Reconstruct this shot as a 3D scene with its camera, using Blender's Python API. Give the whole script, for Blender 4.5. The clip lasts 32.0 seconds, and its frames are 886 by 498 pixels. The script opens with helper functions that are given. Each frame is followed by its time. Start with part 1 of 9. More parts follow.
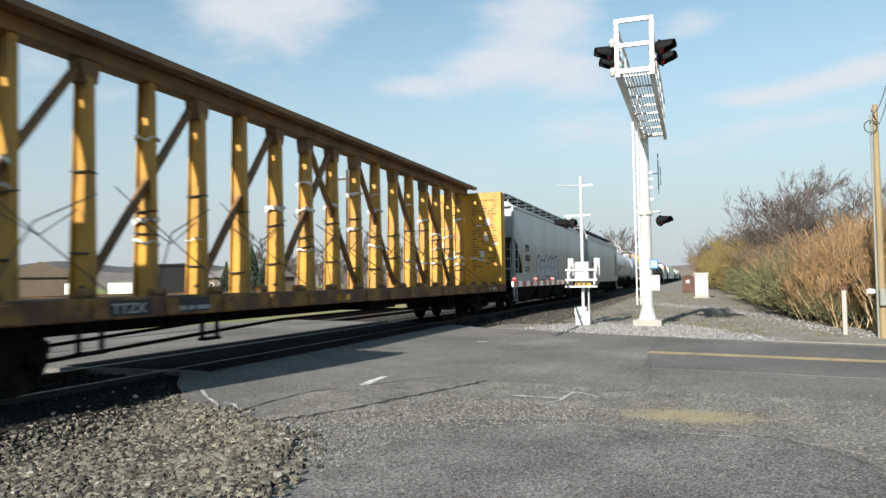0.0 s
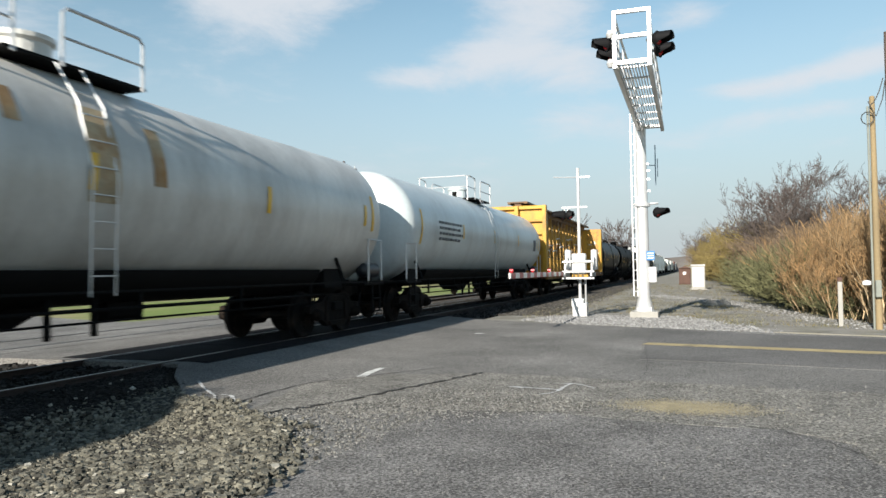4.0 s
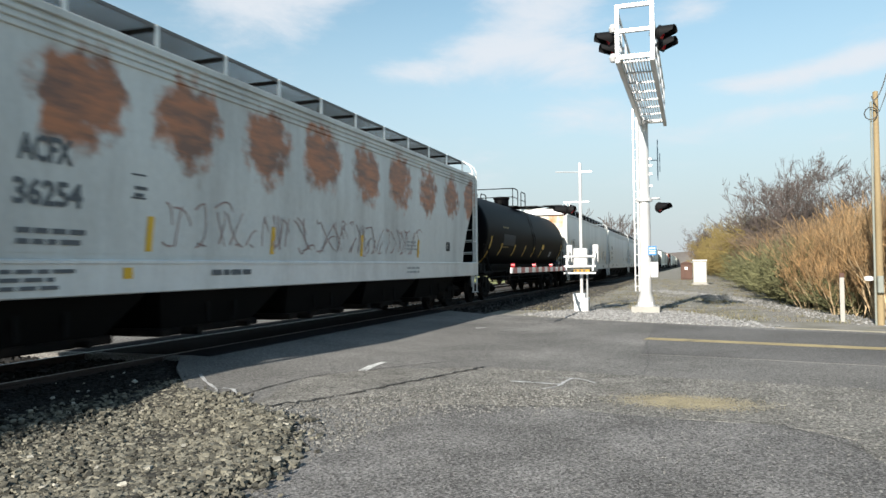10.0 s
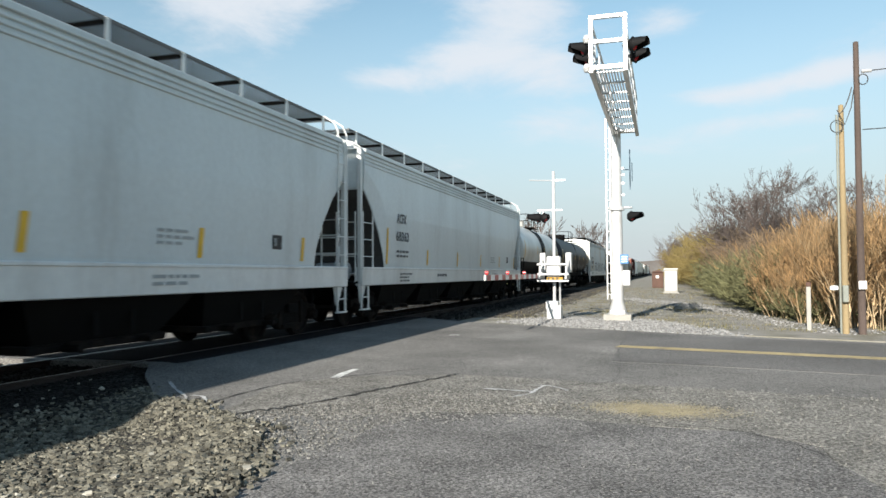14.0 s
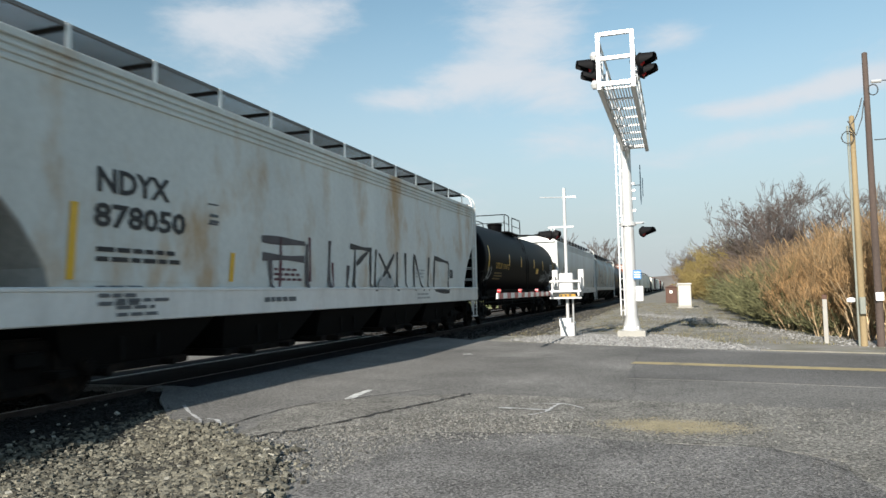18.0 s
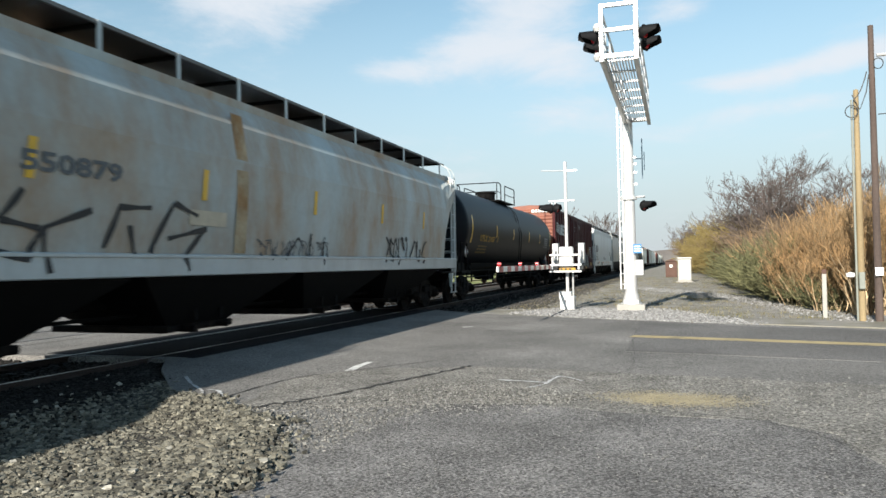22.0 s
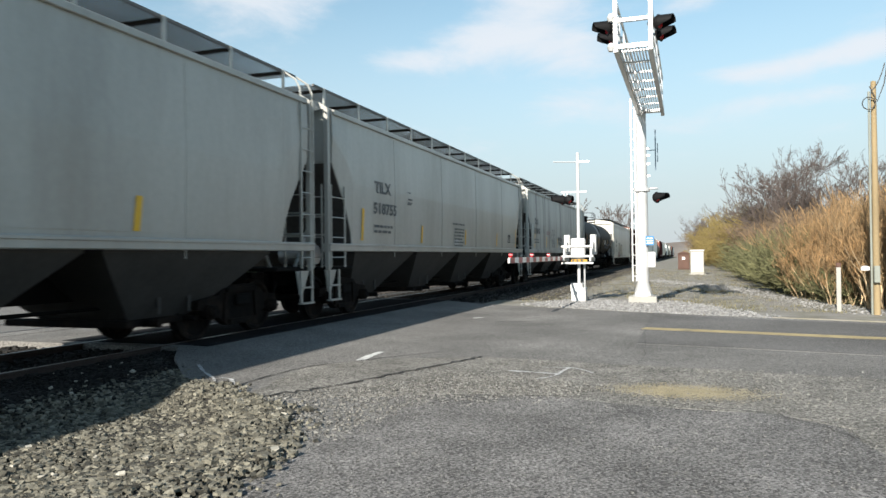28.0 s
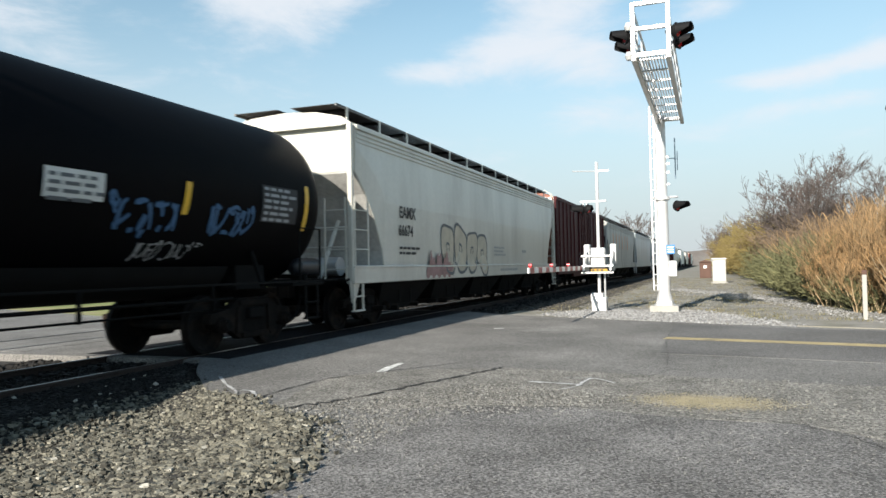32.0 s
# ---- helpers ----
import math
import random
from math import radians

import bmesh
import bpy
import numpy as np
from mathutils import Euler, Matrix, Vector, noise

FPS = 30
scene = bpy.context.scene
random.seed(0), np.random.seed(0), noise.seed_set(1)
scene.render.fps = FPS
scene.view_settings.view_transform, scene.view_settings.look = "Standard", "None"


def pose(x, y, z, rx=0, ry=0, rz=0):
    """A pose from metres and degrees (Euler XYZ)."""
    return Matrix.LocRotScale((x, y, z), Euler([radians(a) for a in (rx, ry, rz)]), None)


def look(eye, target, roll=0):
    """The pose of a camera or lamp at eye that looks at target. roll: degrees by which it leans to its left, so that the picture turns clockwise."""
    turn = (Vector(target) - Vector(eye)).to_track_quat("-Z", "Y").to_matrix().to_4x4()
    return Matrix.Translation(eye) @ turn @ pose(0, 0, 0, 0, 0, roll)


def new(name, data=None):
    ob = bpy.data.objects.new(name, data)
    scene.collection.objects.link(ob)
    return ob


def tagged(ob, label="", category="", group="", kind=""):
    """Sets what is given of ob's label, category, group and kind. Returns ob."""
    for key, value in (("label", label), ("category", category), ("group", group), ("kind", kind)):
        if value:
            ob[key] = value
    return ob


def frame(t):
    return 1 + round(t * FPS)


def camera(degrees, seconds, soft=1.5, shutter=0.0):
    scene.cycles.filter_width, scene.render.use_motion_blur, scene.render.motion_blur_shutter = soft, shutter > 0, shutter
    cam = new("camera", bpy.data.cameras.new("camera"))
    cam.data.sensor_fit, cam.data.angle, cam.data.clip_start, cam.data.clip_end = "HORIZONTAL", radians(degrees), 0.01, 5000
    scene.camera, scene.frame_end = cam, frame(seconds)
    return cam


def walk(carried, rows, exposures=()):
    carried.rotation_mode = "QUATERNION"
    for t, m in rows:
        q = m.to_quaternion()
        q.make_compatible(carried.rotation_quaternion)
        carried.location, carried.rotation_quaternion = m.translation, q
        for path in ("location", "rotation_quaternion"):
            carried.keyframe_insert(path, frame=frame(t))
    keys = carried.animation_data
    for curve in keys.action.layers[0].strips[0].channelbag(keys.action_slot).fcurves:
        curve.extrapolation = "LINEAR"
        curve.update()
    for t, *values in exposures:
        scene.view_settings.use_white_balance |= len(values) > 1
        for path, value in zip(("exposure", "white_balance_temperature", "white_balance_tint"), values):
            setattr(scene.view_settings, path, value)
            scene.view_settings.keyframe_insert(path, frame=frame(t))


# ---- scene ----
cam = camera(63.0, 32.0, soft=1.5, shutter=0.15)
EYE = (0.0, 0.0, 1.285)
PATH = [
    (0, pose(*EYE, 92.51, 0.81, 19.08)),
    (0.5, pose(*EYE, 92.71, 0.81, 18.78)),
    (1, pose(*EYE, 92.58, 0.72, 18.53)),
    (1.5, pose(*EYE, 92.63, 0.92, 18.35)),
    (2, pose(*EYE, 92.82, 0.88, 18.53)),
    (2.5, pose(*EYE, 92.43, 0.92, 18.78)),
    (3, pose(*EYE, 91.77, 0.86, 18.76)),
    (3.5, pose(*EYE, 91.82, 0.89, 18.85)),
    (5.5, pose(*EYE, 92.55, 0.36, 18.66)),
    (6, pose(*EYE, 93.26, 0.48, 18.30)),
    (6.5, pose(*EYE, 93.48, 0.66, 18.66)),
    (7, pose(*EYE, 92.52, 0.50, 20.03)),
    (7.5, pose(*EYE, 92.22, 0.79, 20.52)),
    (8, pose(*EYE, 90.79, 0.61, 19.25)),
    (8.5, pose(*EYE, 90.54, 0.59, 18.93)),
    (9, pose(*EYE, 90.60, 0.56, 18.55)),
    (9.5, pose(*EYE, 90.93, 0.41, 18.32)),
    (10, pose(*EYE, 91.41, 0.65, 18.98)),
    (10.5, pose(*EYE, 91.41, 0.09, 19.01)),
    (11, pose(*EYE, 91.13, 0.07, 18.71)),
    (11.5, pose(*EYE, 91.39, 0.34, 18.43)),
    (12, pose(*EYE, 91.28, 0.83, 18.34)),
    (12.5, pose(*EYE, 91.27, 0.60, 17.85)),
    (13, pose(*EYE, 90.80, 0.68, 17.08)),
    (13.5, pose(*EYE, 91.14, 0.49, 16.88)),
    (14, pose(*EYE, 91.95, 0.28, 16.90)),
    (14.5, pose(*EYE, 93.92, 0.80, 16.67)),
    (16.5, pose(*EYE, 93.57, 0.99, 20.03)),
    (17, pose(*EYE, 93.31, 0.50, 18.32)),
    (17.5, pose(*EYE, 93.24, 0.83, 18.29)),
    (18, pose(*EYE, 93.47, 1.31, 17.87)),
    (18.5, pose(*EYE, 92.99, 0.97, 17.75)),
    (19, pose(*EYE, 92.50, 1.38, 17.05)),
    (19.5, pose(*EYE, 92.48, 1.28, 17.60)),
    (20, pose(*EYE, 92.26, 1.27, 17.92)),
    (20.5, pose(*EYE, 90.22, 1.96, 17.84)),
    (21, pose(*EYE, 90.18, 1.51, 18.64)),
    (21.5, pose(*EYE, 91.09, 1.76, 18.83)),
    (22, pose(*EYE, 91.34, 1.05, 17.89)),
    (22.5, pose(*EYE, 91.51, 1.18, 18.81)),
    (23, pose(*EYE, 92.00, 0.52, 18.82)),
    (23.5, pose(*EYE, 91.33, 0.94, 17.94)),
    (24, pose(*EYE, 92.43, 0.19, 17.56)),
    (24.5, pose(*EYE, 91.37, 0.24, 17.52)),
    (25, pose(*EYE, 91.38, 0.35, 17.43)),
    (25.5, pose(*EYE, 90.86, 0.45, 17.96)),
    (26, pose(*EYE, 90.60, 0.74, 18.52)),
    (26.5, pose(*EYE, 90.86, 0.95, 18.82)),
    (28.5, pose(*EYE, 90.57, 0.61, 18.78)),
    (29, pose(*EYE, 91.93, 1.00, 19.10)),
    (29.5, pose(*EYE, 92.23, 0.97, 21.14)),
    (30, pose(*EYE, 91.82, 0.80, 21.57)),
    (30.5, pose(*EYE, 92.22, 1.38, 22.12)),
    (31, pose(*EYE, 92.22, 1.72, 23.68)),
    (31.5, pose(*EYE, 91.76, 1.20, 21.75)),
    (32, pose(*EYE, 91.50, 1.18, 20.32)),
]
walk(cam, PATH, ((0, 0.84), (1, 0.8), (3.5, 0.78), (5.4, 0.82), (6.1, 0.82), (7, 0.72), (9, 0.92), (13.5, 0.93), (17, 0.80), (19, 0.75), (21.5, 0.94), (26, 0.97), (32, 0.99)))

# ---- light: low spring sun from behind and to the left of the viewer ----
SUN_WAY = Vector((-1.8, -12.0, 5.6)).normalized()
sun_data = bpy.data.lights.new("sun", "SUN")
sun_data.energy, sun_data.angle, sun_data.color = 5.0, radians(0.6), (1.0, 0.93, 0.82)
sun = new("sun", sun_data)
sun.matrix_world = look((0, 0, 60), Vector((0, 0, 60)) - SUN_WAY)

world = bpy.data.worlds.new("sky")
scene.world = world
world.use_nodes = True


def build_sky(w):
    nt = w.node_tree
    nt.nodes.clear()
    add = nt.nodes.new
    link = nt.links.new
    sky = add("ShaderNodeTexSky")
    sky.sky_type, sky.sun_disc = "NISHITA", False
    sky.sun_elevation = math.asin(SUN_WAY.z)
    sky.sun_rotation = math.atan2(SUN_WAY.x, SUN_WAY.y)
    sky.air_density, sky.dust_density, sky.ozone_density = 1.0, 0.2, 1.0
    coord = add("ShaderNodeTexCoord")
    # thin streaky cloud: noise on the sky dome, stretched sideways
    mp = add("ShaderNodeMapping")
    mp.inputs["Scale"].default_value = (3.0, 3.0, 9.0)
    mp.inputs["Location"].default_value = (0.35, 0.1, 0.2)
    link(coord.outputs["Generated"], mp.inputs["Vector"])
    n1 = add("ShaderNodeTexNoise")
    n1.inputs["Scale"].default_value, n1.inputs["Detail"].default_value = 1.9, 9.0
    n1.inputs["Roughness"].default_value = 0.64
    n1.inputs["Distortion"].default_value = 0.3
    link(mp.outputs[0], n1.inputs["Vector"])
    total = n1.outputs["Fac"]
    # larger cloud banks: soft ellipsoids on the dome, broken up by the noise
    for cx, cy, cz, ax, az, amount in CLOUDS:
        m = add("ShaderNodeMapping")
        m.inputs["Location"].default_value = (-cx / ax, -cy / ax, -cz / az)
        m.inputs["Scale"].default_value = (1 / ax, 1 / ax, 1 / az)
        link(coord.outputs["Generated"], m.inputs["Vector"])
        ln = add("ShaderNodeVectorMath")
        ln.operation = "LENGTH"
        link(m.outputs[0], ln.inputs[0])
        ra = add("ShaderNodeMapRange")
        ra.interpolation_type = "SMOOTHSTEP"
        for i, v in enumerate((0.0, 1.0, amount, 0.0)):
            ra.inputs[i + 1].default_value = v
        link(ln.outputs["Value"], ra.inputs[0])
        sm = add("ShaderNodeMath")
        link(total, sm.inputs[0])
        link(ra.outputs[0], sm.inputs[1])
        total = sm.outputs[0]
    cover = add("ShaderNodeMapRange")
    cover.interpolation_type = "SMOOTHSTEP"
    for i, v in enumerate((0.52, 1.0, 0.0, 0.9)):
        cover.inputs[i + 1].default_value = v
    link(total, cover.inputs[0])
    mix = add("ShaderNodeMix")
    mix.data_type = "RGBA"
    link(cover.outputs[0], mix.inputs[0])
    mix.inputs[7].default_value = (5.5, 5.8, 6.2, 1)
    # the clear sky is a touch greener than the model's; pale haze lies along the horizon
    tint = add("ShaderNodeMix")
    tint.data_type, tint.blend_type = "RGBA", "MULTIPLY"
    tint.inputs[0].default_value = 1.0
    tint.inputs[7].default_value = (1.17, 1.28, 1.12, 1)
    link(sky.outputs[0], tint.inputs[6])
    xyz = add("ShaderNodeSeparateXYZ")
    link(coord.outputs["Generated"], xyz.inputs[0])
    low = add("ShaderNodeMapRange")
    low.interpolation_type = "SMOOTHSTEP"
    for i, v in enumerate((0.0, 0.42, 0.95, 0.0)):
        low.inputs[i + 1].default_value = v
    link(xyz.outputs[2], low.inputs[0])
    haze = add("ShaderNodeMix")
    haze.data_type = "RGBA"
    link(low.outputs[0], haze.inputs[0])
    link(tint.outputs[2], haze.inputs[6])
    haze.inputs[7].default_value = (3.62, 4.05, 4.55, 1)
    link(haze.outputs[2], mix.inputs[6])
    bg = add("ShaderNodeBackground")
    bg.inputs["Strength"].default_value = SKY_STRENGTH
    link(mix.outputs[2], bg.inputs[0])
    out = add("ShaderNodeOutputWorld")
    link(bg.outputs[0], out.inputs[0])


# centre of each cloud bank on the dome, half width, half height, density
SKY_STRENGTH = 0.077
CLOUDS = ((-0.53, 0.775, 0.34, 0.16, 0.065, 0.42), (-0.44, 0.82, 0.36, 0.12, 0.05, 0.34), (-0.36, 0.895, 0.262, 0.12, 0.026, 0.40), (-0.25, 0.925, 0.285, 0.12, 0.045, 0.42),
          (-0.17, 0.93, 0.325, 0.13, 0.075, 0.40), (-0.13, 0.945, 0.265, 0.11, 0.05, 0.34), (-0.16, 0.90, 0.40, 0.16, 0.08, 0.34), (0.0, 0.947, 0.318, 0.10, 0.035, 0.34),
          (0.10, 0.967, 0.224, 0.14, 0.026, 0.44), (0.20, 0.95, 0.238, 0.12, 0.024, 0.40), (0.13, 0.972, 0.19, 0.16, 0.022, 0.34), (-0.12, 0.972, 0.20, 0.14, 0.045, 0.32),
          (-0.80, 0.52, 0.30, 0.20, 0.08, 0.40), (-0.70, 0.63, 0.26, 0.14, 0.05, 0.34), (0.02, 0.98, 0.17, 0.16, 0.03, 0.26))
build_sky(world)

# ---- materials ----
MATS = {}


def material(name, color, rough=0.6, metal=0.0, vary=0.25, scale=3.0, fine=40.0, bump=0.15, second=None,
             second_amount=0.5, second_scale=1.0, stretch=(1, 1, 1), spread=0.12, spec=0.5, per_piece=0.0, grain=0.4, island=0.0):
    """A painted or raw surface: base colour with broad and fine variation, an optional second colour in patches, and fine relief."""
    if name in MATS:
        return MATS[name]
    mat = bpy.data.materials.new(name)
    MATS[name] = mat
    mat.use_nodes = True
    nt = mat.node_tree
    add, link = nt.nodes.new, nt.links.new
    bsdf = nt.nodes["Principled BSDF"]
    bsdf.inputs["Roughness"].default_value = rough
    bsdf.inputs["Metallic"].default_value = metal
    bsdf.inputs["Specular IOR Level"].default_value = spec
    coord = add("ShaderNodeTexCoord")
    mp = add("ShaderNodeMapping")
    mp.inputs["Scale"].default_value = stretch
    link(coord.outputs["Object"], mp.inputs["Vector"])
    broad = add("ShaderNodeTexNoise")
    broad.inputs["Scale"].default_value, broad.inputs["Detail"].default_value = scale, 4.0
    link(mp.outputs[0], broad.inputs["Vector"])
    small = add("ShaderNodeTexNoise")
    small.inputs["Scale"].default_value, small.inputs["Detail"].default_value = fine, 3.0
    small.inputs["Roughness"].default_value = 0.65
    link(coord.outputs["Object"], small.inputs["Vector"])
    both = add("ShaderNodeMath")
    both.operation = "MULTIPLY_ADD"
    both.inputs[1].default_value = 1 - grain
    link(broad.outputs["Fac"], both.inputs[0])
    half = add("ShaderNodeMath")
    half.operation = "MULTIPLY"
    half.inputs[1].default_value = grain
    link(small.outputs["Fac"], half.inputs[0])
    link(half.outputs[0], both.inputs[2])
    lightness = add("ShaderNodeMapRange")
    tight = 0.12 if grain > 0.5 else 0.2
    for i, v in enumerate((0.5 - tight, 0.5 + tight, 1 - vary, 1 + vary)):
        lightness.inputs[i + 1].default_value = v
    link(both.outputs[0], lightness.inputs[0])
    value = lightness.outputs[0]
    if grain > 0.5:
        # aggregate: small chips, each a shade of its own
        chips = add("ShaderNodeTexVoronoi")
        chips.inputs["Scale"].default_value = fine * 1.1
        link(coord.outputs["Object"], chips.inputs["Vector"])
        bw = add("ShaderNodeRGBToBW")
        link(chips.outputs["Color"], bw.inputs[0])
        shade = add("ShaderNodeMapRange")
        for i, v in enumerate((0.15, 0.85, 1 - vary, 1 + vary * 1.2)):
            shade.inputs[i + 1].default_value = v
        link(bw.outputs[0], shade.inputs[0])
        prod = add("ShaderNodeMath")
        prod.operation = "MULTIPLY"
        link(value, prod.inputs[0])
        link(shade.outputs[0], prod.inputs[1])
        value = prod.outputs[0]
    if island:
        geo = add("ShaderNodeNewGeometry")
        each = add("ShaderNodeMapRange")
        for i, v in enumerate((0, 1, 1 - island, 1 + island)):
            each.inputs[i + 1].default_value = v
        link(geo.outputs["Random Per Island"], each.inputs[0])
        mul = add("ShaderNodeMath")
        mul.operation = "MULTIPLY"
        link(value, mul.inputs[0])
        link(each.outputs[0], mul.inputs[1])
        value = mul.outputs[0]
    if per_piece:
        info = add("ShaderNodeObjectInfo")
        rr = add("ShaderNodeMapRange")
        for i, v in enumerate((0, 1, 1 - per_piece, 1 + per_piece)):
            rr.inputs[i + 1].default_value = v
        link(info.outputs["Random"], rr.inputs[0])
        mm = add("ShaderNodeMath")
        mm.operation = "MULTIPLY"
        link(value, mm.inputs[0])
        link(rr.outputs[0], mm.inputs[1])
        value = mm.outputs[0]
    base = add("ShaderNodeMix")
    base.data_type, base.blend_type = "RGBA", "MULTIPLY"
    base.inputs[0].default_value = 1.0
    base.inputs[6].default_value = (*color, 1)
    if second:
        patch = add("ShaderNodeTexNoise")
        patch.inputs["Scale"].default_value, patch.inputs["Detail"].default_value = second_scale, 6.0
        patch.inputs["Roughness"].default_value = 0.62
        link(mp.outputs[0], patch.inputs["Vector"])
        edge = add("ShaderNodeMapRange")
        edge.interpolation_type = "SMOOTHSTEP"
        lo = 0.5 + (0.5 - second_amount) * 0.45
        for i, v in enumerate((lo - spread / 2, lo + spread / 2, 0, 1)):
            edge.inputs[i + 1].default_value = v
        link(patch.outputs["Fac"], edge.inputs[0])
        two = add("ShaderNodeMix")
        two.data_type = "RGBA"
        two.inputs[6].default_value, two.inputs[7].default_value = (*color, 1), (*second, 1)
        link(edge.outputs[0], two.inputs[0])
        link(two.outputs[2], base.inputs[6])
    link(value, base.inputs[7])
    link(base.outputs[2], bsdf.inputs["Base Color"])
    if bump:
        bp = add("ShaderNodeBump")
        bp.inputs["Strength"].default_value, bp.inputs["Distance"].default_value = bump, 0.02
        link(small.outputs["Fac"], bp.inputs["Height"])
        link(bp.outputs[0], bsdf.inputs["Normal"])
    return mat


def paint(name, color, dirt=0.35, rough=0.33, dirt_color=(0.16, 0.14, 0.12)):
    """Wagon paint: road grime in vertical streaks over the colour."""
    return material(name, color, rough=rough, vary=0.12, scale=0.7, fine=9.0, bump=0.04, second=tuple(
        0.55 * c + 0.45 * d for c, d in zip(color, dirt_color)), second_amount=dirt, second_scale=1.1,
        stretch=(1, 1, 0.22), spread=0.5, spec=0.85)


ASPHALT = material("asphalt_road", (0.142, 0.137, 0.130), rough=0.92, spec=0.25, vary=0.42, scale=0.5, fine=55, bump=0.5, grain=0.65,
                   second=(0.182, 0.176, 0.167), second_amount=0.45, second_scale=0.35, spread=0.3)
APRON = material("asphalt_apron", (0.136, 0.131, 0.127), rough=0.94, spec=0.25, vary=0.55, scale=1.2, fine=55, bump=0.6, grain=0.7,
                 second=(0.166, 0.160, 0.155), second_amount=0.4, second_scale=0.8, spread=0.35)
PATCH = material("newer_asphalt", (0.124, 0.120, 0.116), rough=0.9, spec=0.25, vary=0.35, scale=0.5, fine=60, bump=0.4, grain=0.65)
WORN = material("worn_gritty_asphalt", (0.165, 0.158, 0.144), rough=0.95, spec=0.2, vary=0.48, scale=2.2, fine=42, bump=0.8, grain=0.7,
                second=(0.21, 0.20, 0.182), second_amount=0.4, second_scale=1.2, spread=0.4)
SAND = material("spilled_sand", (0.225, 0.200, 0.135), rough=0.95, vary=0.3, scale=6, fine=120, bump=0.5)
DIRT = material("verge_dirt", (0.225, 0.215, 0.195), rough=0.95, vary=0.35, scale=1.3, fine=45, bump=0.7,
                second=(0.15, 0.142, 0.10), second_amount=0.40, second_scale=0.7, spread=0.3)
FIELD = material("field_grass", (0.125, 0.17, 0.028), rough=0.95, vary=0.35, scale=0.2, fine=8, bump=0.5,
                 second=(0.26, 0.22, 0.11), second_amount=0.45, second_scale=0.09, spread=0.25)
STONE = material("ballast_stone", (0.112, 0.106, 0.084), rough=0.9, vary=0.35, scale=9, fine=60, bump=0.4, island=0.75,
                 second=(0.17, 0.16, 0.13), second_amount=0.3, second_scale=14, spread=0.2)
PALE_STONE = material("pale_gravel", (0.225, 0.225, 0.225), rough=0.9, vary=0.3, scale=8, fine=60, bump=0.4, island=0.4)
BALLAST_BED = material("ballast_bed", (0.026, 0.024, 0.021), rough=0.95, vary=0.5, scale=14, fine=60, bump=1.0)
STEEL = material("rail_steel", (0.15, 0.15, 0.155), rough=0.38, metal=0.9, vary=0.15, scale=2, fine=40, bump=0.05)
RUST = material("rusted_rail_web", (0.035, 0.024, 0.02), rough=0.85, vary=0.3, scale=5, fine=60, bump=0.3)
TIMBER = material("creosoted_timber", (0.035, 0.03, 0.027), rough=0.9, vary=0.35, scale=3, fine=50, bump=0.5, per_piece=0.2)
YELLOW_LINE = material("yellow_road_paint", (0.36, 0.29, 0.15), rough=0.8, vary=0.25, scale=3, fine=70, bump=0.3,
                       second=(0.2, 0.17, 0.1), second_amount=0.3, second_scale=4, spread=0.2)
WHITE_LINE = material("white_road_paint", (0.60, 0.60, 0.58), rough=0.8, vary=0.25, scale=5, fine=80, bump=0.3,
                      second=(0.22, 0.22, 0.21), second_amount=0.3, second_scale=9, spread=0.2)
# oily ballast, blackened further so that its colour holds the train's shade
DARK_STONE = material("shade_dark_ballast", (0.013, 0.012, 0.011), rough=0.85, spec=0.3, vary=0.35, scale=9, fine=60, bump=0.4, island=0.7)
FAINT_PAINT = material("faint_white_spray", (0.50, 0.50, 0.50), rough=0.85, vary=0.3, scale=8, fine=90, bump=0.3,
                       second=(0.2, 0.198, 0.19), second_amount=0.4, second_scale=14, spread=0.25)
GREY_CHIP = material("mixed_grey_chip", (0.155, 0.152, 0.142), rough=0.9, vary=0.3, scale=9, fine=60, bump=0.4, island=0.7)
CHIP = material("grey_asphalt_chip", (0.15, 0.147, 0.135), rough=0.9, vary=0.3, scale=9, fine=60, bump=0.4, island=0.5)
WHITE_STONE = material("white_stone", (0.34, 0.325, 0.28), rough=0.9, vary=0.2, scale=9, fine=60, bump=0.3, island=0.3)
GRASS = material("thin_dry_grass", (0.11, 0.105, 0.05), rough=0.9, vary=0.3, scale=0.8, fine=12, bump=0.0, island=0.5,
                 second=(0.16, 0.135, 0.075), second_amount=0.5, second_scale=0.9, spread=0.3)
TAR = material("tar_crack", (0.028, 0.027, 0.026), rough=0.9, vary=0.3, scale=6, fine=60, bump=0.3)
ALU = material("white_aluminium", (0.60, 0.605, 0.61), rough=0.36, metal=0.35, vary=0.12, scale=2, fine=30, bump=0.03)
GALV = material("galvanised_steel", (0.55, 0.56, 0.57), rough=0.4, metal=0.5, vary=0.12, scale=3, fine=40, bump=0.05)
CONCRETE = material("white_concrete", (0.33, 0.322, 0.298), rough=0.85, vary=0.12, scale=3, fine=50, bump=0.2)
BLACK = material("black_paint", (0.008, 0.008, 0.009), rough=0.65, spec=0.15, vary=0.2, scale=3, fine=40, bump=0.05)
LENS = material("red_lens", (0.40, 0.022, 0.03), rough=0.15, vary=0.05, scale=3, fine=40, bump=0.0)
RED_STRIPE = material("red_reflector", (0.36, 0.06, 0.06), rough=0.4, vary=0.1, scale=4, fine=40, bump=0.0)
WHITE_STRIPE = material("white_reflector", (0.75, 0.74, 0.72), rough=0.4, vary=0.1, scale=4, fine=40, bump=0.0)
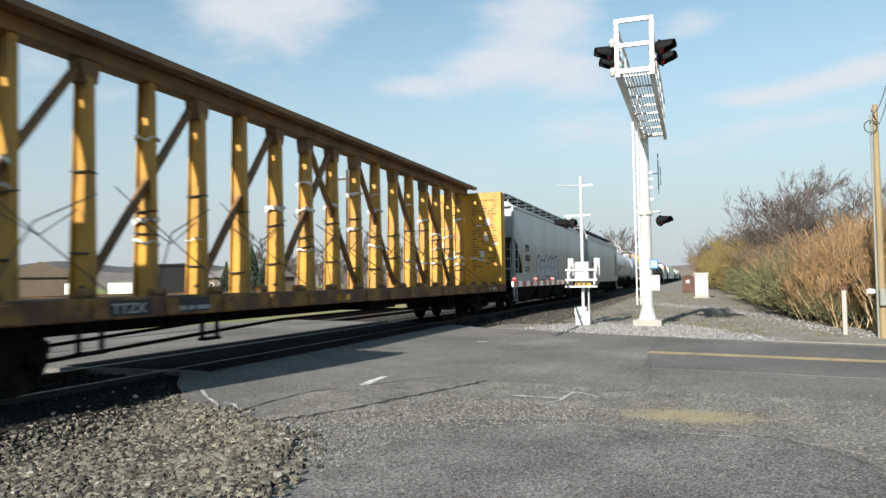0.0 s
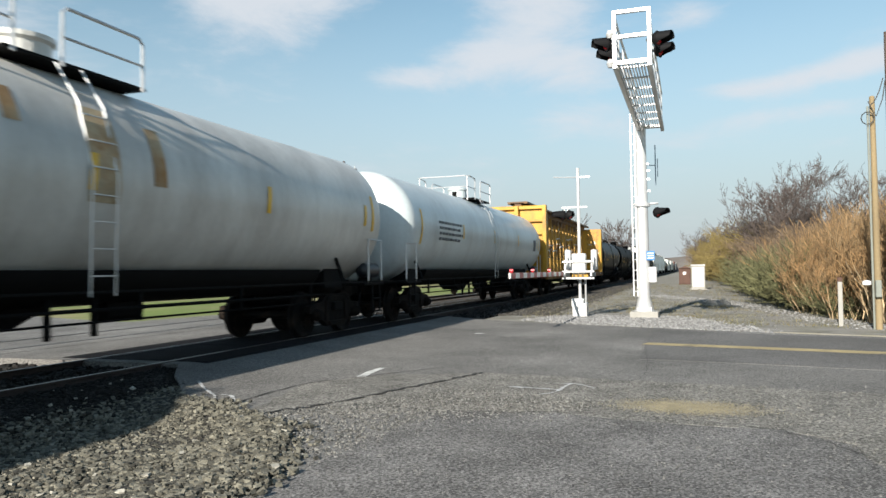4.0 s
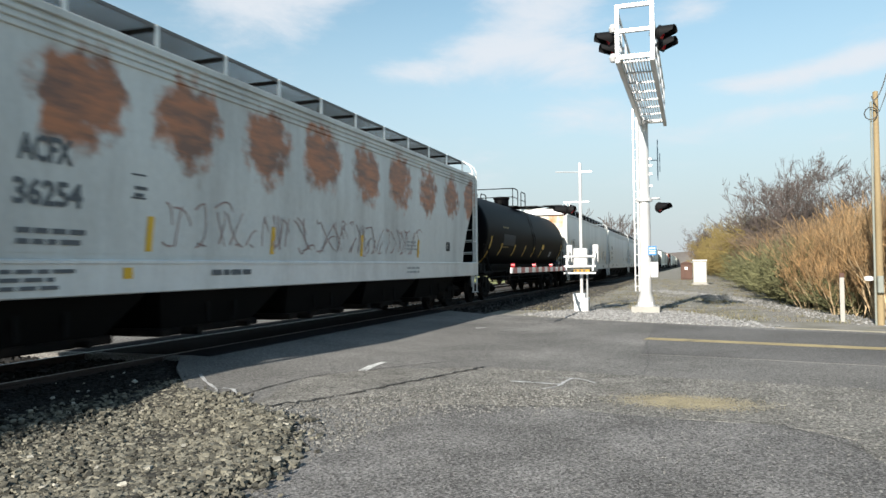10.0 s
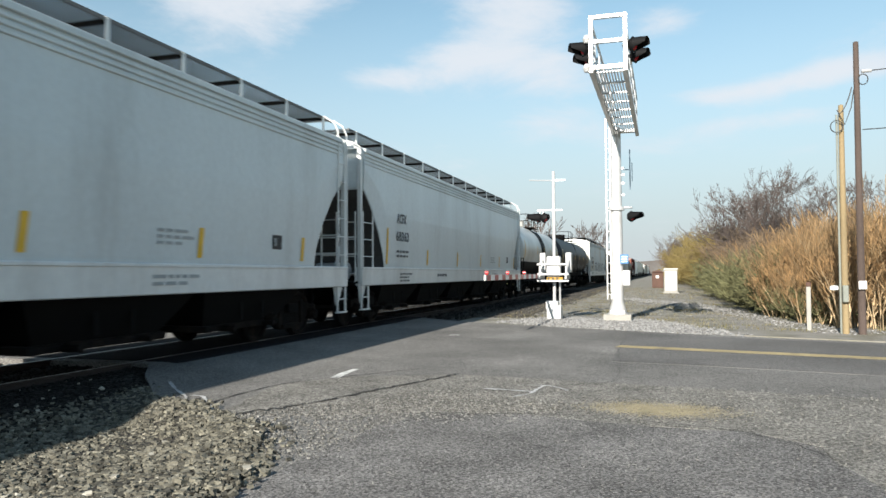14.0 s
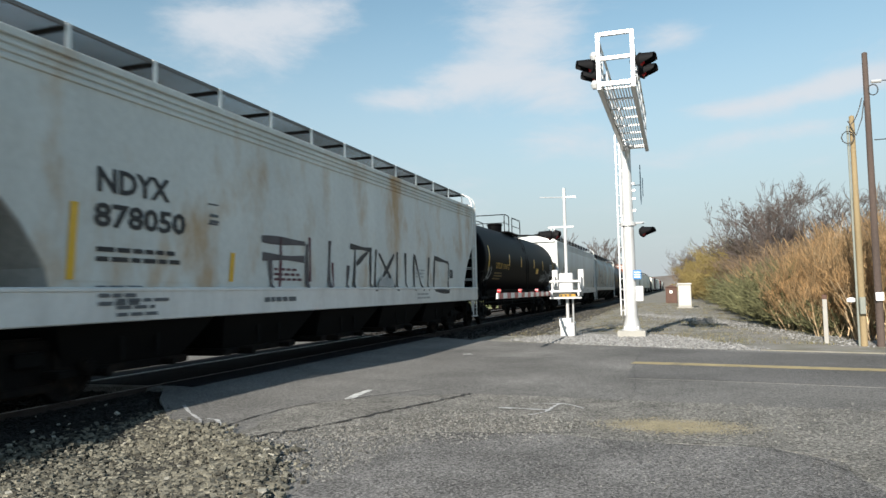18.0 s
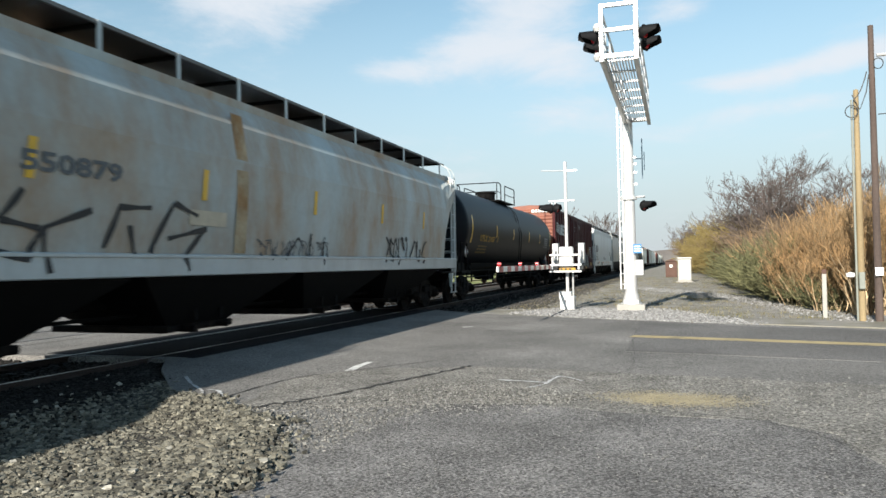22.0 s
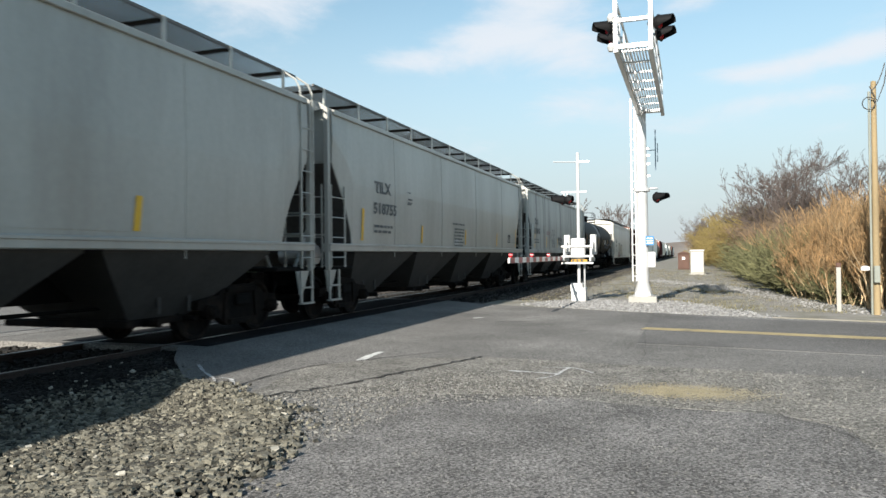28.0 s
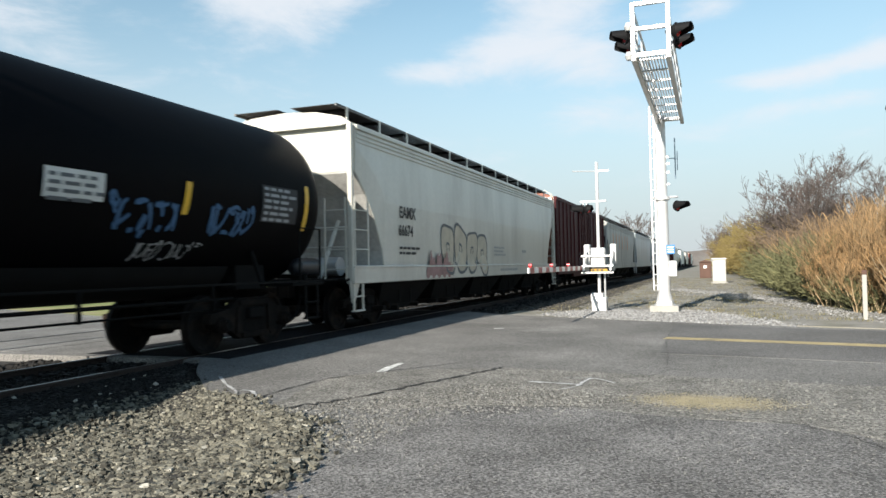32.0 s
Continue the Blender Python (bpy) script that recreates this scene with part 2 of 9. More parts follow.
BLUE_SIGN = material("blue_sign", (0.03, 0.17, 0.42), rough=0.4, vary=0.08, scale=4, fine=40, bump=0.0)
POLE_DARK = material("dark_pole_wood", (0.075, 0.055, 0.047), rough=0.9, vary=0.35, scale=2, fine=20, bump=0.4, stretch=(3, 3, 0.3))
POLE_NEW = material("yellow_pole_wood", (0.25, 0.19, 0.105), rough=0.85, vary=0.25, scale=2, fine=20, bump=0.3, stretch=(3, 3, 0.3))
WIRE = material("dark_wire", (0.03, 0.03, 0.03), rough=0.6, vary=0.1, scale=2, fine=20, bump=0.0)
RUSTBOX = material("rust_brown_box", (0.085, 0.045, 0.033), rough=0.8, vary=0.25, scale=2, fine=20, bump=0.2)
STEM_ORANGE = material("orange_stems", (0.33, 0.20, 0.09), rough=0.85, island=0.45, vary=0.35, scale=0.9, fine=12, bump=0.0,
                       second=(0.20, 0.145, 0.08), second_amount=0.5, second_scale=0.6, spread=0.3)
STEM_TAN = material("tan_stems", (0.44, 0.33, 0.20), rough=0.85, island=0.4, vary=0.3, scale=0.9, fine=12, bump=0.0)
STEM_GREEN = material("greenish_stems", (0.13, 0.13, 0.06), rough=0.85, island=0.4, vary=0.35, scale=0.9, fine=12, bump=0.0)
STEM_YELLOW = material("yellow_willow_stems", (0.20, 0.152, 0.052), rough=0.85, vary=0.3, scale=0.6, island=0.3, fine=12, bump=0.0)
SCRUB = material("brown_scrub_twigs", (0.16, 0.115, 0.075), rough=0.9, vary=0.3, scale=0.9, fine=12, bump=0.0, island=0.3)
BARK = material("grey_bark", (0.105, 0.084, 0.076), rough=0.9, vary=0.3, scale=1.5, fine=12, bump=0.2)
CONIFER = material("conifer_green", (0.02, 0.034, 0.018), rough=0.9, vary=0.4, scale=1.5, fine=12, bump=0.0)
WOODS = material("far_bare_woods", (0.14, 0.12, 0.105), rough=0.95, vary=0.3, scale=0.05, fine=0.7, bump=0.0,
                 second=(0.15, 0.14, 0.13), second_amount=0.5, second_scale=0.02, spread=0.3)
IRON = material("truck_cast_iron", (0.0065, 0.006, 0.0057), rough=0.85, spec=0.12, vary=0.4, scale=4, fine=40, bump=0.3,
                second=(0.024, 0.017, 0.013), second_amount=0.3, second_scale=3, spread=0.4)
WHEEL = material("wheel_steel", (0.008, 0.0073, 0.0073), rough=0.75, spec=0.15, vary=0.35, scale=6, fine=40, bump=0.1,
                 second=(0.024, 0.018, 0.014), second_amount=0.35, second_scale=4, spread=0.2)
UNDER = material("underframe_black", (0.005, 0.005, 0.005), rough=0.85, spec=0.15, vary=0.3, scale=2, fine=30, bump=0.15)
MARK_BLACK = material("black_lettering", (0.02, 0.02, 0.022), rough=0.6, vary=0.15, scale=4, fine=30, bump=0.0)
MARK_GREY = material("grey_lettering", (0.10, 0.11, 0.12), rough=0.6, vary=0.15, scale=4, fine=30, bump=0.0)
MARK_WHITE = material("white_lettering", (0.62, 0.62, 0.60), rough=0.6, vary=0.15, scale=4, fine=30, bump=0.0)
MARK_DULL = material("dull_yellow_stencil", (0.17, 0.11, 0.025), rough=0.6, vary=0.2, scale=4, fine=30, bump=0.0)
MARK_YELLOW = material("yellow_lettering", (0.40, 0.22, 0.02), rough=0.6, vary=0.2, scale=4, fine=30, bump=0.0)
MARK_ORANGE = material("orange_marks", (0.62, 0.22, 0.03), rough=0.6, vary=0.2, scale=4, fine=30, bump=0.0)
MARK_BLUE = material("blue_spray", (0.05, 0.22, 0.45), rough=0.6, vary=0.2, scale=4, fine=30, bump=0.0)
MARK_MAROON = material("maroon_spray", (0.10, 0.03, 0.045), rough=0.6, vary=0.2, scale=4, fine=30, bump=0.0)
MARK_PANEL = material("faded_panel", (0.30, 0.31, 0.32), rough=0.6, vary=0.1, scale=2, fine=20, bump=0.0)
REFLECT = material("yellow_reflective_tape", (0.72, 0.42, 0.025), rough=0.35, vary=0.12, scale=5, fine=30, bump=0.0)

# ---- mesh tools ----
def link_mesh(bm, name, mat):
    mesh = bpy.data.meshes.new(name)
    bmesh.ops.recalc_face_normals(bm, faces=bm.faces)
    bm.to_mesh(mesh)
    bm.free()
    mesh.materials.append(mat)
    return mesh


def part(name, bm, mat, parent=None, label="", m=None, smooth=False):
    """Links a bmesh (or a finished mesh) as one object under its parent."""
    mesh = bm if isinstance(bm, bpy.types.Mesh) else link_mesh(bm, name, mat)
    if smooth:
        mesh.shade_smooth()
        mesh.set_sharp_from_angle(angle=radians(38))
    ob = new(name, mesh)
    if parent is not None:
        ob.parent = parent
    if m is not None:
        ob.matrix_basis = m
    if label:
        tagged(ob, label)
    return ob


SHARED = {}


def shared(key, make, mat, smooth=False):
    if key not in SHARED:
        mesh = link_mesh(make(), key if isinstance(key, str) else key[0], mat)
        if smooth:
            mesh.shade_smooth()
            mesh.set_sharp_from_angle(angle=radians(38))
        SHARED[key] = mesh
    return SHARED[key]


def box(bm, x0, x1, y0, y1, z0, z1, bevel=0.0):
    vs = [bm.verts.new((x, y, z)) for x in (x0, x1) for y in (y0, y1) for z in (z0, z1)]
    fs = [bm.faces.new([vs[i] for i in q]) for q in
          ((0, 1, 3, 2), (4, 6, 7, 5), (0, 4, 5, 1), (2, 3, 7, 6), (0, 2, 6, 4), (1, 5, 7, 3))]
    if bevel:
        es = list({e for fc in fs for e in fc.edges})
        bmesh.ops.bevel(bm, geom=es, offset=bevel, segments=1, affect="EDGES", profile=0.5)
    return bm


def boxed(x0, x1, y0, y1, z0, z1, bevel=0.0):
    return box(bmesh.new(), x0, x1, y0, y1, z0, z1, bevel)


def rod(bm, a, b, r, seg=6, r2=None):
    """A round bar from a to b."""
    a, b = Vector(a), Vector(b)
    q = (b - a).to_track_quat("Z", "Y")
    rings = []
    for p, rr in ((a, r), (b, r if r2 is None else r2)):
        rings.append([bm.verts.new(p + q @ Vector((rr * math.cos(k * math.tau / seg), rr * math.sin(k * math.tau / seg), 0)))
                      for k in range(seg)])
    for k in range(seg):
        bm.faces.new((rings[0][k], rings[0][(k + 1) % seg], rings[1][(k + 1) % seg], rings[1][k]))
    bm.faces.new(rings[0][::-1])
    bm.faces.new(rings[1])
    return bm


def tube(bm, pts, r, seg=6):
    """One bent round bar through the points."""
    pts = [Vector(p) for p in pts]
    rings = []
    side = None
    for i, p in enumerate(pts):
        d = (pts[min(i + 1, len(pts) - 1)] - pts[max(i - 1, 0)]).normalized()
        if side is None:
            side = d.orthogonal().normalized()
        side = (side - d * side.dot(d)).normalized()
        up = d.cross(side)
        rings.append([p + (side * math.cos(k * math.tau / seg) + up * math.sin(k * math.tau / seg)) * r for k in range(seg)])
    return loft(bm, rings)


def extrude(bm, outline, lo, hi, axis="y"):
    """A flat outline drawn out along one axis. For y the outline is (x, z), for x (y, z), for z (x, y)."""
    def at(u, v, w):
        return {"y": (u, w, v), "x": (w, u, v), "z": (u, v, w)}[axis]
    r0 = [bm.verts.new(at(u, v, lo)) for u, v in outline]
    r1 = [bm.verts.new(at(u, v, hi)) for u, v in outline]
    n = len(outline)
    for k in range(n):
        bm.faces.new((r0[k], r0[(k + 1) % n], r1[(k + 1) % n], r1[k]))
    bm.faces.new(r0[::-1])
    bm.faces.new(r1)
    return bm


def loft(bm, stations, cap=True):
    """Joins rings of points, one ring for each station."""
    rings = [[bm.verts.new(p) for p in ring] for ring in stations]
    n = len(rings[0])
    for a, b in zip(rings, rings[1:]):
        for k in range(n):
            bm.faces.new((a[k], a[(k + 1) % n], b[(k + 1) % n], b[k]))
    if cap:
        bm.faces.new(rings[0][::-1])
        bm.faces.new(rings[-1])
    return bm


def lathe(bm, profile, axis="y", centre=(0, 0, 0), seg=24):
    """Turns (along, radius) pairs about an axis."""
    cx, cy, cz = centre
    rings = []
    for s, r in profile:
        ring = []
        for k in range(seg):
            c, d = r * math.cos(k * math.tau / seg), r * math.sin(k * math.tau / seg)
            p = {"y": (cx + c, cy + s, cz + d), "x": (cx + s, cy + c, cz + d), "z": (cx + c, cy + d, cz + s)}[axis]
            ring.append(p)
        rings.append(ring)
    return loft(bm, rings)


GLYPHS = {}


def glyphs(body, size, bold=0.0):
    """Outlines of a word as a flat mesh: vertices and faces, centred on its left end."""
    key = (body, size, bold)
    if key not in GLYPHS:
        cu = bpy.data.curves.new("word", "FONT")
        cu.body, cu.size, cu.offset = body, size, bold
        cu.resolution_u = 2
        ob = bpy.data.objects.new("word", cu)
        scene.collection.objects.link(ob)
        mesh = bpy.data.meshes.new_from_object(ob)
        GLYPHS[key] = ([tuple(v.co) for v in mesh.vertices], [tuple(p.vertices) for p in mesh.polygons])
        bpy.data.objects.remove(ob)
        bpy.data.meshes.remove(mesh)
        bpy.data.curves.remove(cu)
    return GLYPHS[key]


def flat_mesh(name, verts, faces, mat):
    mesh = bpy.data.meshes.new(name)
    mesh.from_pydata(verts, [], faces)
    mesh.materials.append(mat)
    return mesh

# ---- rolling stock: a car's own space has y from its leading end, x across (the road side is +x), z up from the rail head ----
TRACK_X = -8.285
SLOPE_GREY = material("grimy_slope_sheet", (0.40, 0.395, 0.375), rough=0.85, vary=0.3, scale=1.5, fine=12, bump=0.1)
BOARD_GREY = material("dull_grey_grating", (0.14, 0.14, 0.14), rough=0.7, vary=0.25, scale=2, fine=30, bump=0.1)


def grating(name, color, open_share):
    """Expanded-metal sheet: fine diamond holes cut through a thin grey plate."""
    mat = material(name, color, rough=0.6, vary=0.2, scale=2, fine=30, bump=0.0)
    nt = mat.node_tree
    add, link = nt.nodes.new, nt.links.new
    coord = add("ShaderNodeTexCoord")
    mp = add("ShaderNodeMapping")
    mp.inputs["Scale"].default_value = (26, 15, 1)
    link(coord.outputs["Object"], mp.inputs["Vector"])
    cells = add("ShaderNodeTexVoronoi")
    cells.voronoi_dimensions = "2D"
    cells.inputs["Randomness"].default_value = 0.2
    link(mp.outputs[0], cells.inputs["Vector"])
    hole = add("ShaderNodeMath")
    hole.operation = "LESS_THAN"
    hole.inputs[1].default_value = open_share
    link(cells.outputs["Distance"], hole.inputs[0])
    clear, mix = add("ShaderNodeBsdfTransparent"), add("ShaderNodeMixShader")
    link(hole.outputs[0], mix.inputs[0])
    link(nt.nodes["Principled BSDF"].outputs[0], mix.inputs[1])
    link(clear.outputs[0], mix.inputs[2])
    link(mix.outputs[0], nt.nodes["Material Output"].inputs[0])
    return mat


GRATING = grating("expanded_metal_walkway", (0.15, 0.148, 0.145), 0.36)
DARK_GRATING = grating("rusty_dark_walkway", (0.030, 0.022, 0.020), 0.22)
# bay grey, darkened to include the shade below the hopper
BAY_GREY = material("shaded_grey_bay", (0.042, 0.041, 0.039), rough=0.8, vary=0.3, scale=1.5, fine=12, bump=0.1)
# slope sheet with the shade under the car end in its colour
SLOPE_DARK = material("shaded_slope_sheet", (0.05, 0.048, 0.047), rough=0.85, vary=0.3, scale=1.5, fine=12, bump=0.1)
AIR_TANK = material("dark_blue_grey_tank", (0.018, 0.020, 0.026), rough=0.4, vary=0.2, scale=3, fine=20, bump=0.03)
WHEELSETS = []
CARS = []


def root(name, label, category, start, group="cars of the freight train"):
    ob = new(name)
    ob.empty_display_size = 0.5
    ob.location = (TRACK_X, start, 0)
    tagged(ob, label, category, group)
    CARS.append((ob, start))
    return ob


def side_frame_mesh():
    bm = bmesh.new()
    s = [(-1.12, 0.50), (-1.10, 0.64), (-0.62, 0.70), (-0.42, 0.86), (0.42, 0.86), (0.62, 0.70), (1.10, 0.64), (1.12, 0.50),
         (0.78, 0.46), (0.60, 0.34), (0.36, 0.20), (-0.36, 0.20), (-0.60, 0.34), (-0.78, 0.46)]
    extrude(bm, s, -0.07, 0.07, "x")
    # raised rims and the spring opening's frame
    extrude(bm, [(-0.40, 0.74), (0.40, 0.74), (0.40, 0.82), (-0.40, 0.82)], 0.07, 0.11, "x")
    extrude(bm, [(-0.34, 0.22), (0.34, 0.22), (0.34, 0.30), (-0.34, 0.30)], 0.07, 0.12, "x")
    for s1 in (-1, 1):
        extrude(bm, [(s1 * 0.40, 0.30), (s1 * 0.50, 0.30), (s1 * 0.46, 0.74), (s1 * 0.36, 0.74)], 0.07, 0.11, "x")
        rod(bm, (0.0, s1 * 0.865, 0.457), (0.13, s1 * 0.865, 0.457), 0.13, 12)
    return bm


def spring_mesh():
    bm = bmesh.new()
    for yy in (-0.22, 0.0, 0.22):
        lathe(bm, [(0.30 + 0.04 * k, 0.085 if k % 2 else 0.07) for k in range(9)], "z", (0, yy, 0), 7)
    return bm


def wheelset_mesh():
    bm = bmesh.new()
    for s in (-1, 1):
        prof = [(0.68, 0.0), (0.68, 0.10), (0.70, 0.13), (0.73, 0.36), (0.69, 0.40), (0.69, 0.482), (0.72, 0.482), (0.735, 0.458),
                (0.815, 0.452), (0.82, 0.39), (0.78, 0.36), (0.775, 0.14), (0.83, 0.11), (0.83, 0.0)]
        lathe(bm, [(s * a, max(r, 0.004)) for a, r in prof], "x", (0, 0, 0), 22)
        for k in range(3):
            a = k * math.tau / 3 + 0.3
            p = Vector((s * 0.78, 0.25 * math.cos(a), 0.25 * math.sin(a)))
            rod(bm, p, p + Vector((s * 0.02, 0, 0)), 0.05, 8)
    rod(bm, (-1.08, 0, 0), (1.08, 0, 0), 0.075, 12)
    return bm


def bearing_mesh():
    bm = bmesh.new()
    rod(bm, (0, 0, 0), (0.10, 0, 0), 0.105, 14)
    rod(bm, (0.10, 0, 0), (0.125, 0, 0), 0.07, 14)
    for k in range(3):
        a = k * math.tau / 3
        rod(bm, (0.10, 0.06 * math.cos(a), 0.06 * math.sin(a)), (0.135, 0.06 * math.cos(a), 0.06 * math.sin(a)), 0.016, 6)
    return bm


def bolster_mesh():
    bm = bmesh.new()
    box(bm, -1.16, 1.16, -0.2, 0.2, 0.52, 0.70, 0.02)
    box(bm, -0.35, 0.35, -0.22, 0.22, 0.66, 0.78, 0.02)
    for s in (-1, 1):
        rod(bm, (-0.9, s * 0.36, 0.42), (0.9, s * 0.36, 0.42), 0.05, 8)
    return bm


def truck(car, y, turning=True, tone=0):
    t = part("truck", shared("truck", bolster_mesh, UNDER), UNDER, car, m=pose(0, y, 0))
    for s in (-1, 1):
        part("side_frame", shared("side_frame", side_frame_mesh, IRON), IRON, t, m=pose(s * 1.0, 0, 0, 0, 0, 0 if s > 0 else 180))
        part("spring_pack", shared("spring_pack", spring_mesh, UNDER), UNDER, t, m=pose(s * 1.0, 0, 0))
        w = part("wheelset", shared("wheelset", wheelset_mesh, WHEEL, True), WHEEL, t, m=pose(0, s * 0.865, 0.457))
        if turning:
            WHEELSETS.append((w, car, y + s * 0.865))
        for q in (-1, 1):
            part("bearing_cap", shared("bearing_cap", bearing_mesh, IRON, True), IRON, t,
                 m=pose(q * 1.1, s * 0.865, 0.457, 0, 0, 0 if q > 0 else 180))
    return t


def coupler_mesh():
    bm = bmesh.new()
    box(bm, -0.09, 0.09, 0.0, 0.75, 0.78, 0.98, 0.02)
    extrude(bm, [(-0.16, -0.30), (0.12, -0.34), (0.20, -0.12), (0.13, 0.04), (-0.15, 0.04)], 0.74, 1.02, "z")
    return bm


def hose_mesh():
    bm = bmesh.new()
    pts = [(0.28 + 0.05 * math.sin(k * 0.5), 0.25 - 0.12 * k, 0.80 - 0.50 * math.sin(k * math.pi / 8)) for k in range(6)]
    return tube(bm, pts, 0.025, 6)


def couplers(car, length):
    for y, turn in ((0.0, 0), (length, 180)):
        part("coupler", shared("coupler", coupler_mesh, IRON), IRON, car, m=pose(0, y, 0, 0, 0, turn))
        part("air_hose", shared("air_hose", hose_mesh, BLACK), BLACK, car, m=pose(0, y, 0, 0, 0, turn))


def ladder(car, x, y, z0, z1, width, along, mat, step=0.40):
    """A ladder of two stiles and round rungs; along: 'y' on a side, 'x' on an end."""
    bm = bmesh.new()
    box(bm, x - 0.014, x + 0.014, y - 0.018, y + 0.018, z0, z1)
    lad = part("ladder", bm, mat, car)
    far = (x, y + width) if along == "y" else (x + width, y)
    part("stile", boxed(far[0] - 0.014, far[0] + 0.014, far[1] - 0.018, far[1] + 0.018, z0, z1), mat, lad)
    n = int((z1 - z0) / step)
    key = ("rung", along, round(width, 2), mat.name)
    end = (0, width, 0) if along == "y" else (width, 0, 0)
    mesh = shared(key, lambda: rod(bmesh.new(), (0, 0, 0), end, 0.012, 6), mat)
    for k in range(n):
        part("rung", mesh, mat, lad, m=pose(x, y, z0 + step * (k + 0.5)))
    return lad


def step_mesh(w=0.40):
    bm = bmesh.new()
    for s in (0, w):
        box(bm, -0.015, 0.015, s - 0.025, s + 0.025, 0.0, 0.62)
    box(bm, -0.05, 0.05, -0.02, w + 0.02, 0.0, 0.03)
    box(bm, -0.04, 0.04, 0, w, 0.29, 0.315)
    return bm


def flat_skin(x):
    return lambda z: x


def marks(car, items, skin):
    """Lettering, bars, tape and panels on the road side of a car. Each: kind, y, z, ... laid on the skin x(z)."""
    for it in items:
        kind, y, z = it[0], it[1], it[2]
        if kind == "word":
            _, _, _, body, wid, hgt, mat = it
            vs, fs = glyphs(body, 1.0, 0.03)
            u0, u1 = min(v[0] for v in vs), max(v[0] for v in vs)
            v0, v1 = min(v[1] for v in vs), max(v[1] for v in vs)
            fit = [((u - u0) / (u1 - u0) * wid, (v - v0) / (v1 - v0) * hgt) for u, v, _ in vs]
            part("lettering", flat_mesh("lettering", [(skin(z + v) + 0.012, y + u, z + v) for u, v in fit], fs, mat), mat, car)
        elif kind == "bars":
            _, _, _, wid, rows, pitch, mat = it
            rng = random.Random(int(y * 100 + z * 1000))
            vs, fs = [], []
            for r in range(rows):
                u = 0.0
                zz = z - r * pitch
                while u < wid * rng.uniform(0.75, 1.0):
                    du = rng.uniform(0.10, 0.30)
                    b = len(vs)
                    vs += [(skin(q) + 0.012, y + p, q) for p, q in
                           ((u, zz), (u + du, zz), (u + du, zz + pitch * 0.5), (u, zz + pitch * 0.5))]
                    fs.append((b, b + 1, b + 2, b + 3))
                    u += du + 0.05
            tagged(part("stencil", flat_mesh("stencil", vs, fs, mat), mat, car), kind="stuff")
        elif kind == "panel":
            _, _, _, wid, hgt, mat = it
            n = 6
            vs = [(skin(z + hgt * k / n) + 0.007, y + s, z + hgt * k / n) for k in range(n + 1) for s in (0, wid)]
            fs = [(2 * k, 2 * k + 1, 2 * k + 3, 2 * k + 2) for k in range(n)]
            part("painted_panel", flat_mesh("painted_panel", vs, fs, mat), mat, car)
        elif kind == "tape":
            hgt, mat = it[3], it[4] if len(it) > 4 else REFLECT
            n = 5
            vs = [(skin(z + hgt * k / n) + 0.010, y + s + 0.05 * k / n, z + hgt * k / n) for k in range(n + 1) for s in (0, 0.12)]
            fs = [(2 * k, 2 * k + 1, 2 * k + 3, 2 * k + 2) for k in range(n)]
            part("reflective_strip", flat_mesh("reflective_strip", vs, fs, mat), mat, car)
        elif kind == "spray":
            _, _, _, wid, hgt, mat, seed, thick = it
            spray(car, y, z, wid, hgt, mat, seed, thick, skin)
        elif kind == "strokes":
            _, _, _, runs, thick, mat = it
            vs, fs = [], []
            for k, (ua, va, ub, vb) in enumerate(runs):
                du, dv = ub - ua, vb - va
                d = math.hypot(du, dv) or 1
                for i in range(7):
                    q = i / 6
                    wob = 0.03 * math.sin(2.4 * q + k)
                    for g in (-1, 1):
                        w = thick * (0.8 + 0.25 * math.sin(5 * q + 2 * k)) / 2 * g
                        vv = z + va + dv * q + w * du / d
                        vs.append((skin(vv) + 0.008 + 0.0003 * (k % 9), y + ua + du * q - w * dv / d + wob, vv))
                    if i:
                        b = len(vs) - 4
                        fs.append((b, b + 1, b + 3, b + 2))
            tagged(part("spray_scrawl", flat_mesh("spray_scrawl", vs, fs, mat), mat, car), kind="stuff")
        elif kind == "tag":
            _, _, _, wid, hgt, mat, seed, thick = it
            tag_strokes(car, y, z, wid, hgt, mat, seed, thick, skin)
        elif kind == "bubble":
            _, _, _, wid, hgt, mat, fill, seed = it
            bubbles(car, y, z, wid, hgt, mat, fill, seed, skin)
        elif kind == "slant":
            _, _, _, wid, hgt, mat, rise = it
            vs = []
            n = 6
            for k in range(n + 1):
                u = wid * k / n
                dz = -rise * k / n + 0.03 * math.sin(k * 1.3) * (1 if rise else 0)
                vs += [(skin(z) + 0.012, y + u, z + dz), (skin(z) + 0.012, y + u + hgt * 0.12, z + dz + hgt)]
            fs = [(2 * k, 2 * k + 2, 2 * k + 3, 2 * k + 1) for k in range(n)]
            part("emblem_band", flat_mesh("emblem_band", vs, fs, mat), mat, car)
        elif kind == "blob":
            _, _, _, wid, hgt, mat, seed = it
            rng = random.Random(seed)
            ph = [rng.uniform(0, 6.3) for _ in range(3)]
            vs, fs = [], []
            n = 40
            for k in range(n + 1):
                u = wid * k / n
                env = min(1, 6 * k / n, 6 * (n - k) / n)
                top = hgt * (0.72 + 0.16 * math.sin(k * 0.55 + ph[0]) + 0.12 * math.sin(k * 1.3 + ph[1])) * (0.55 + 0.45 * env)
                low = hgt * (0.06 + 0.06 * math.sin(k * 0.8 + ph[2]))
                vs += [(skin(z) + 0.006, y + u, z + low), (skin(z) + 0.006, y + u, z + top)]
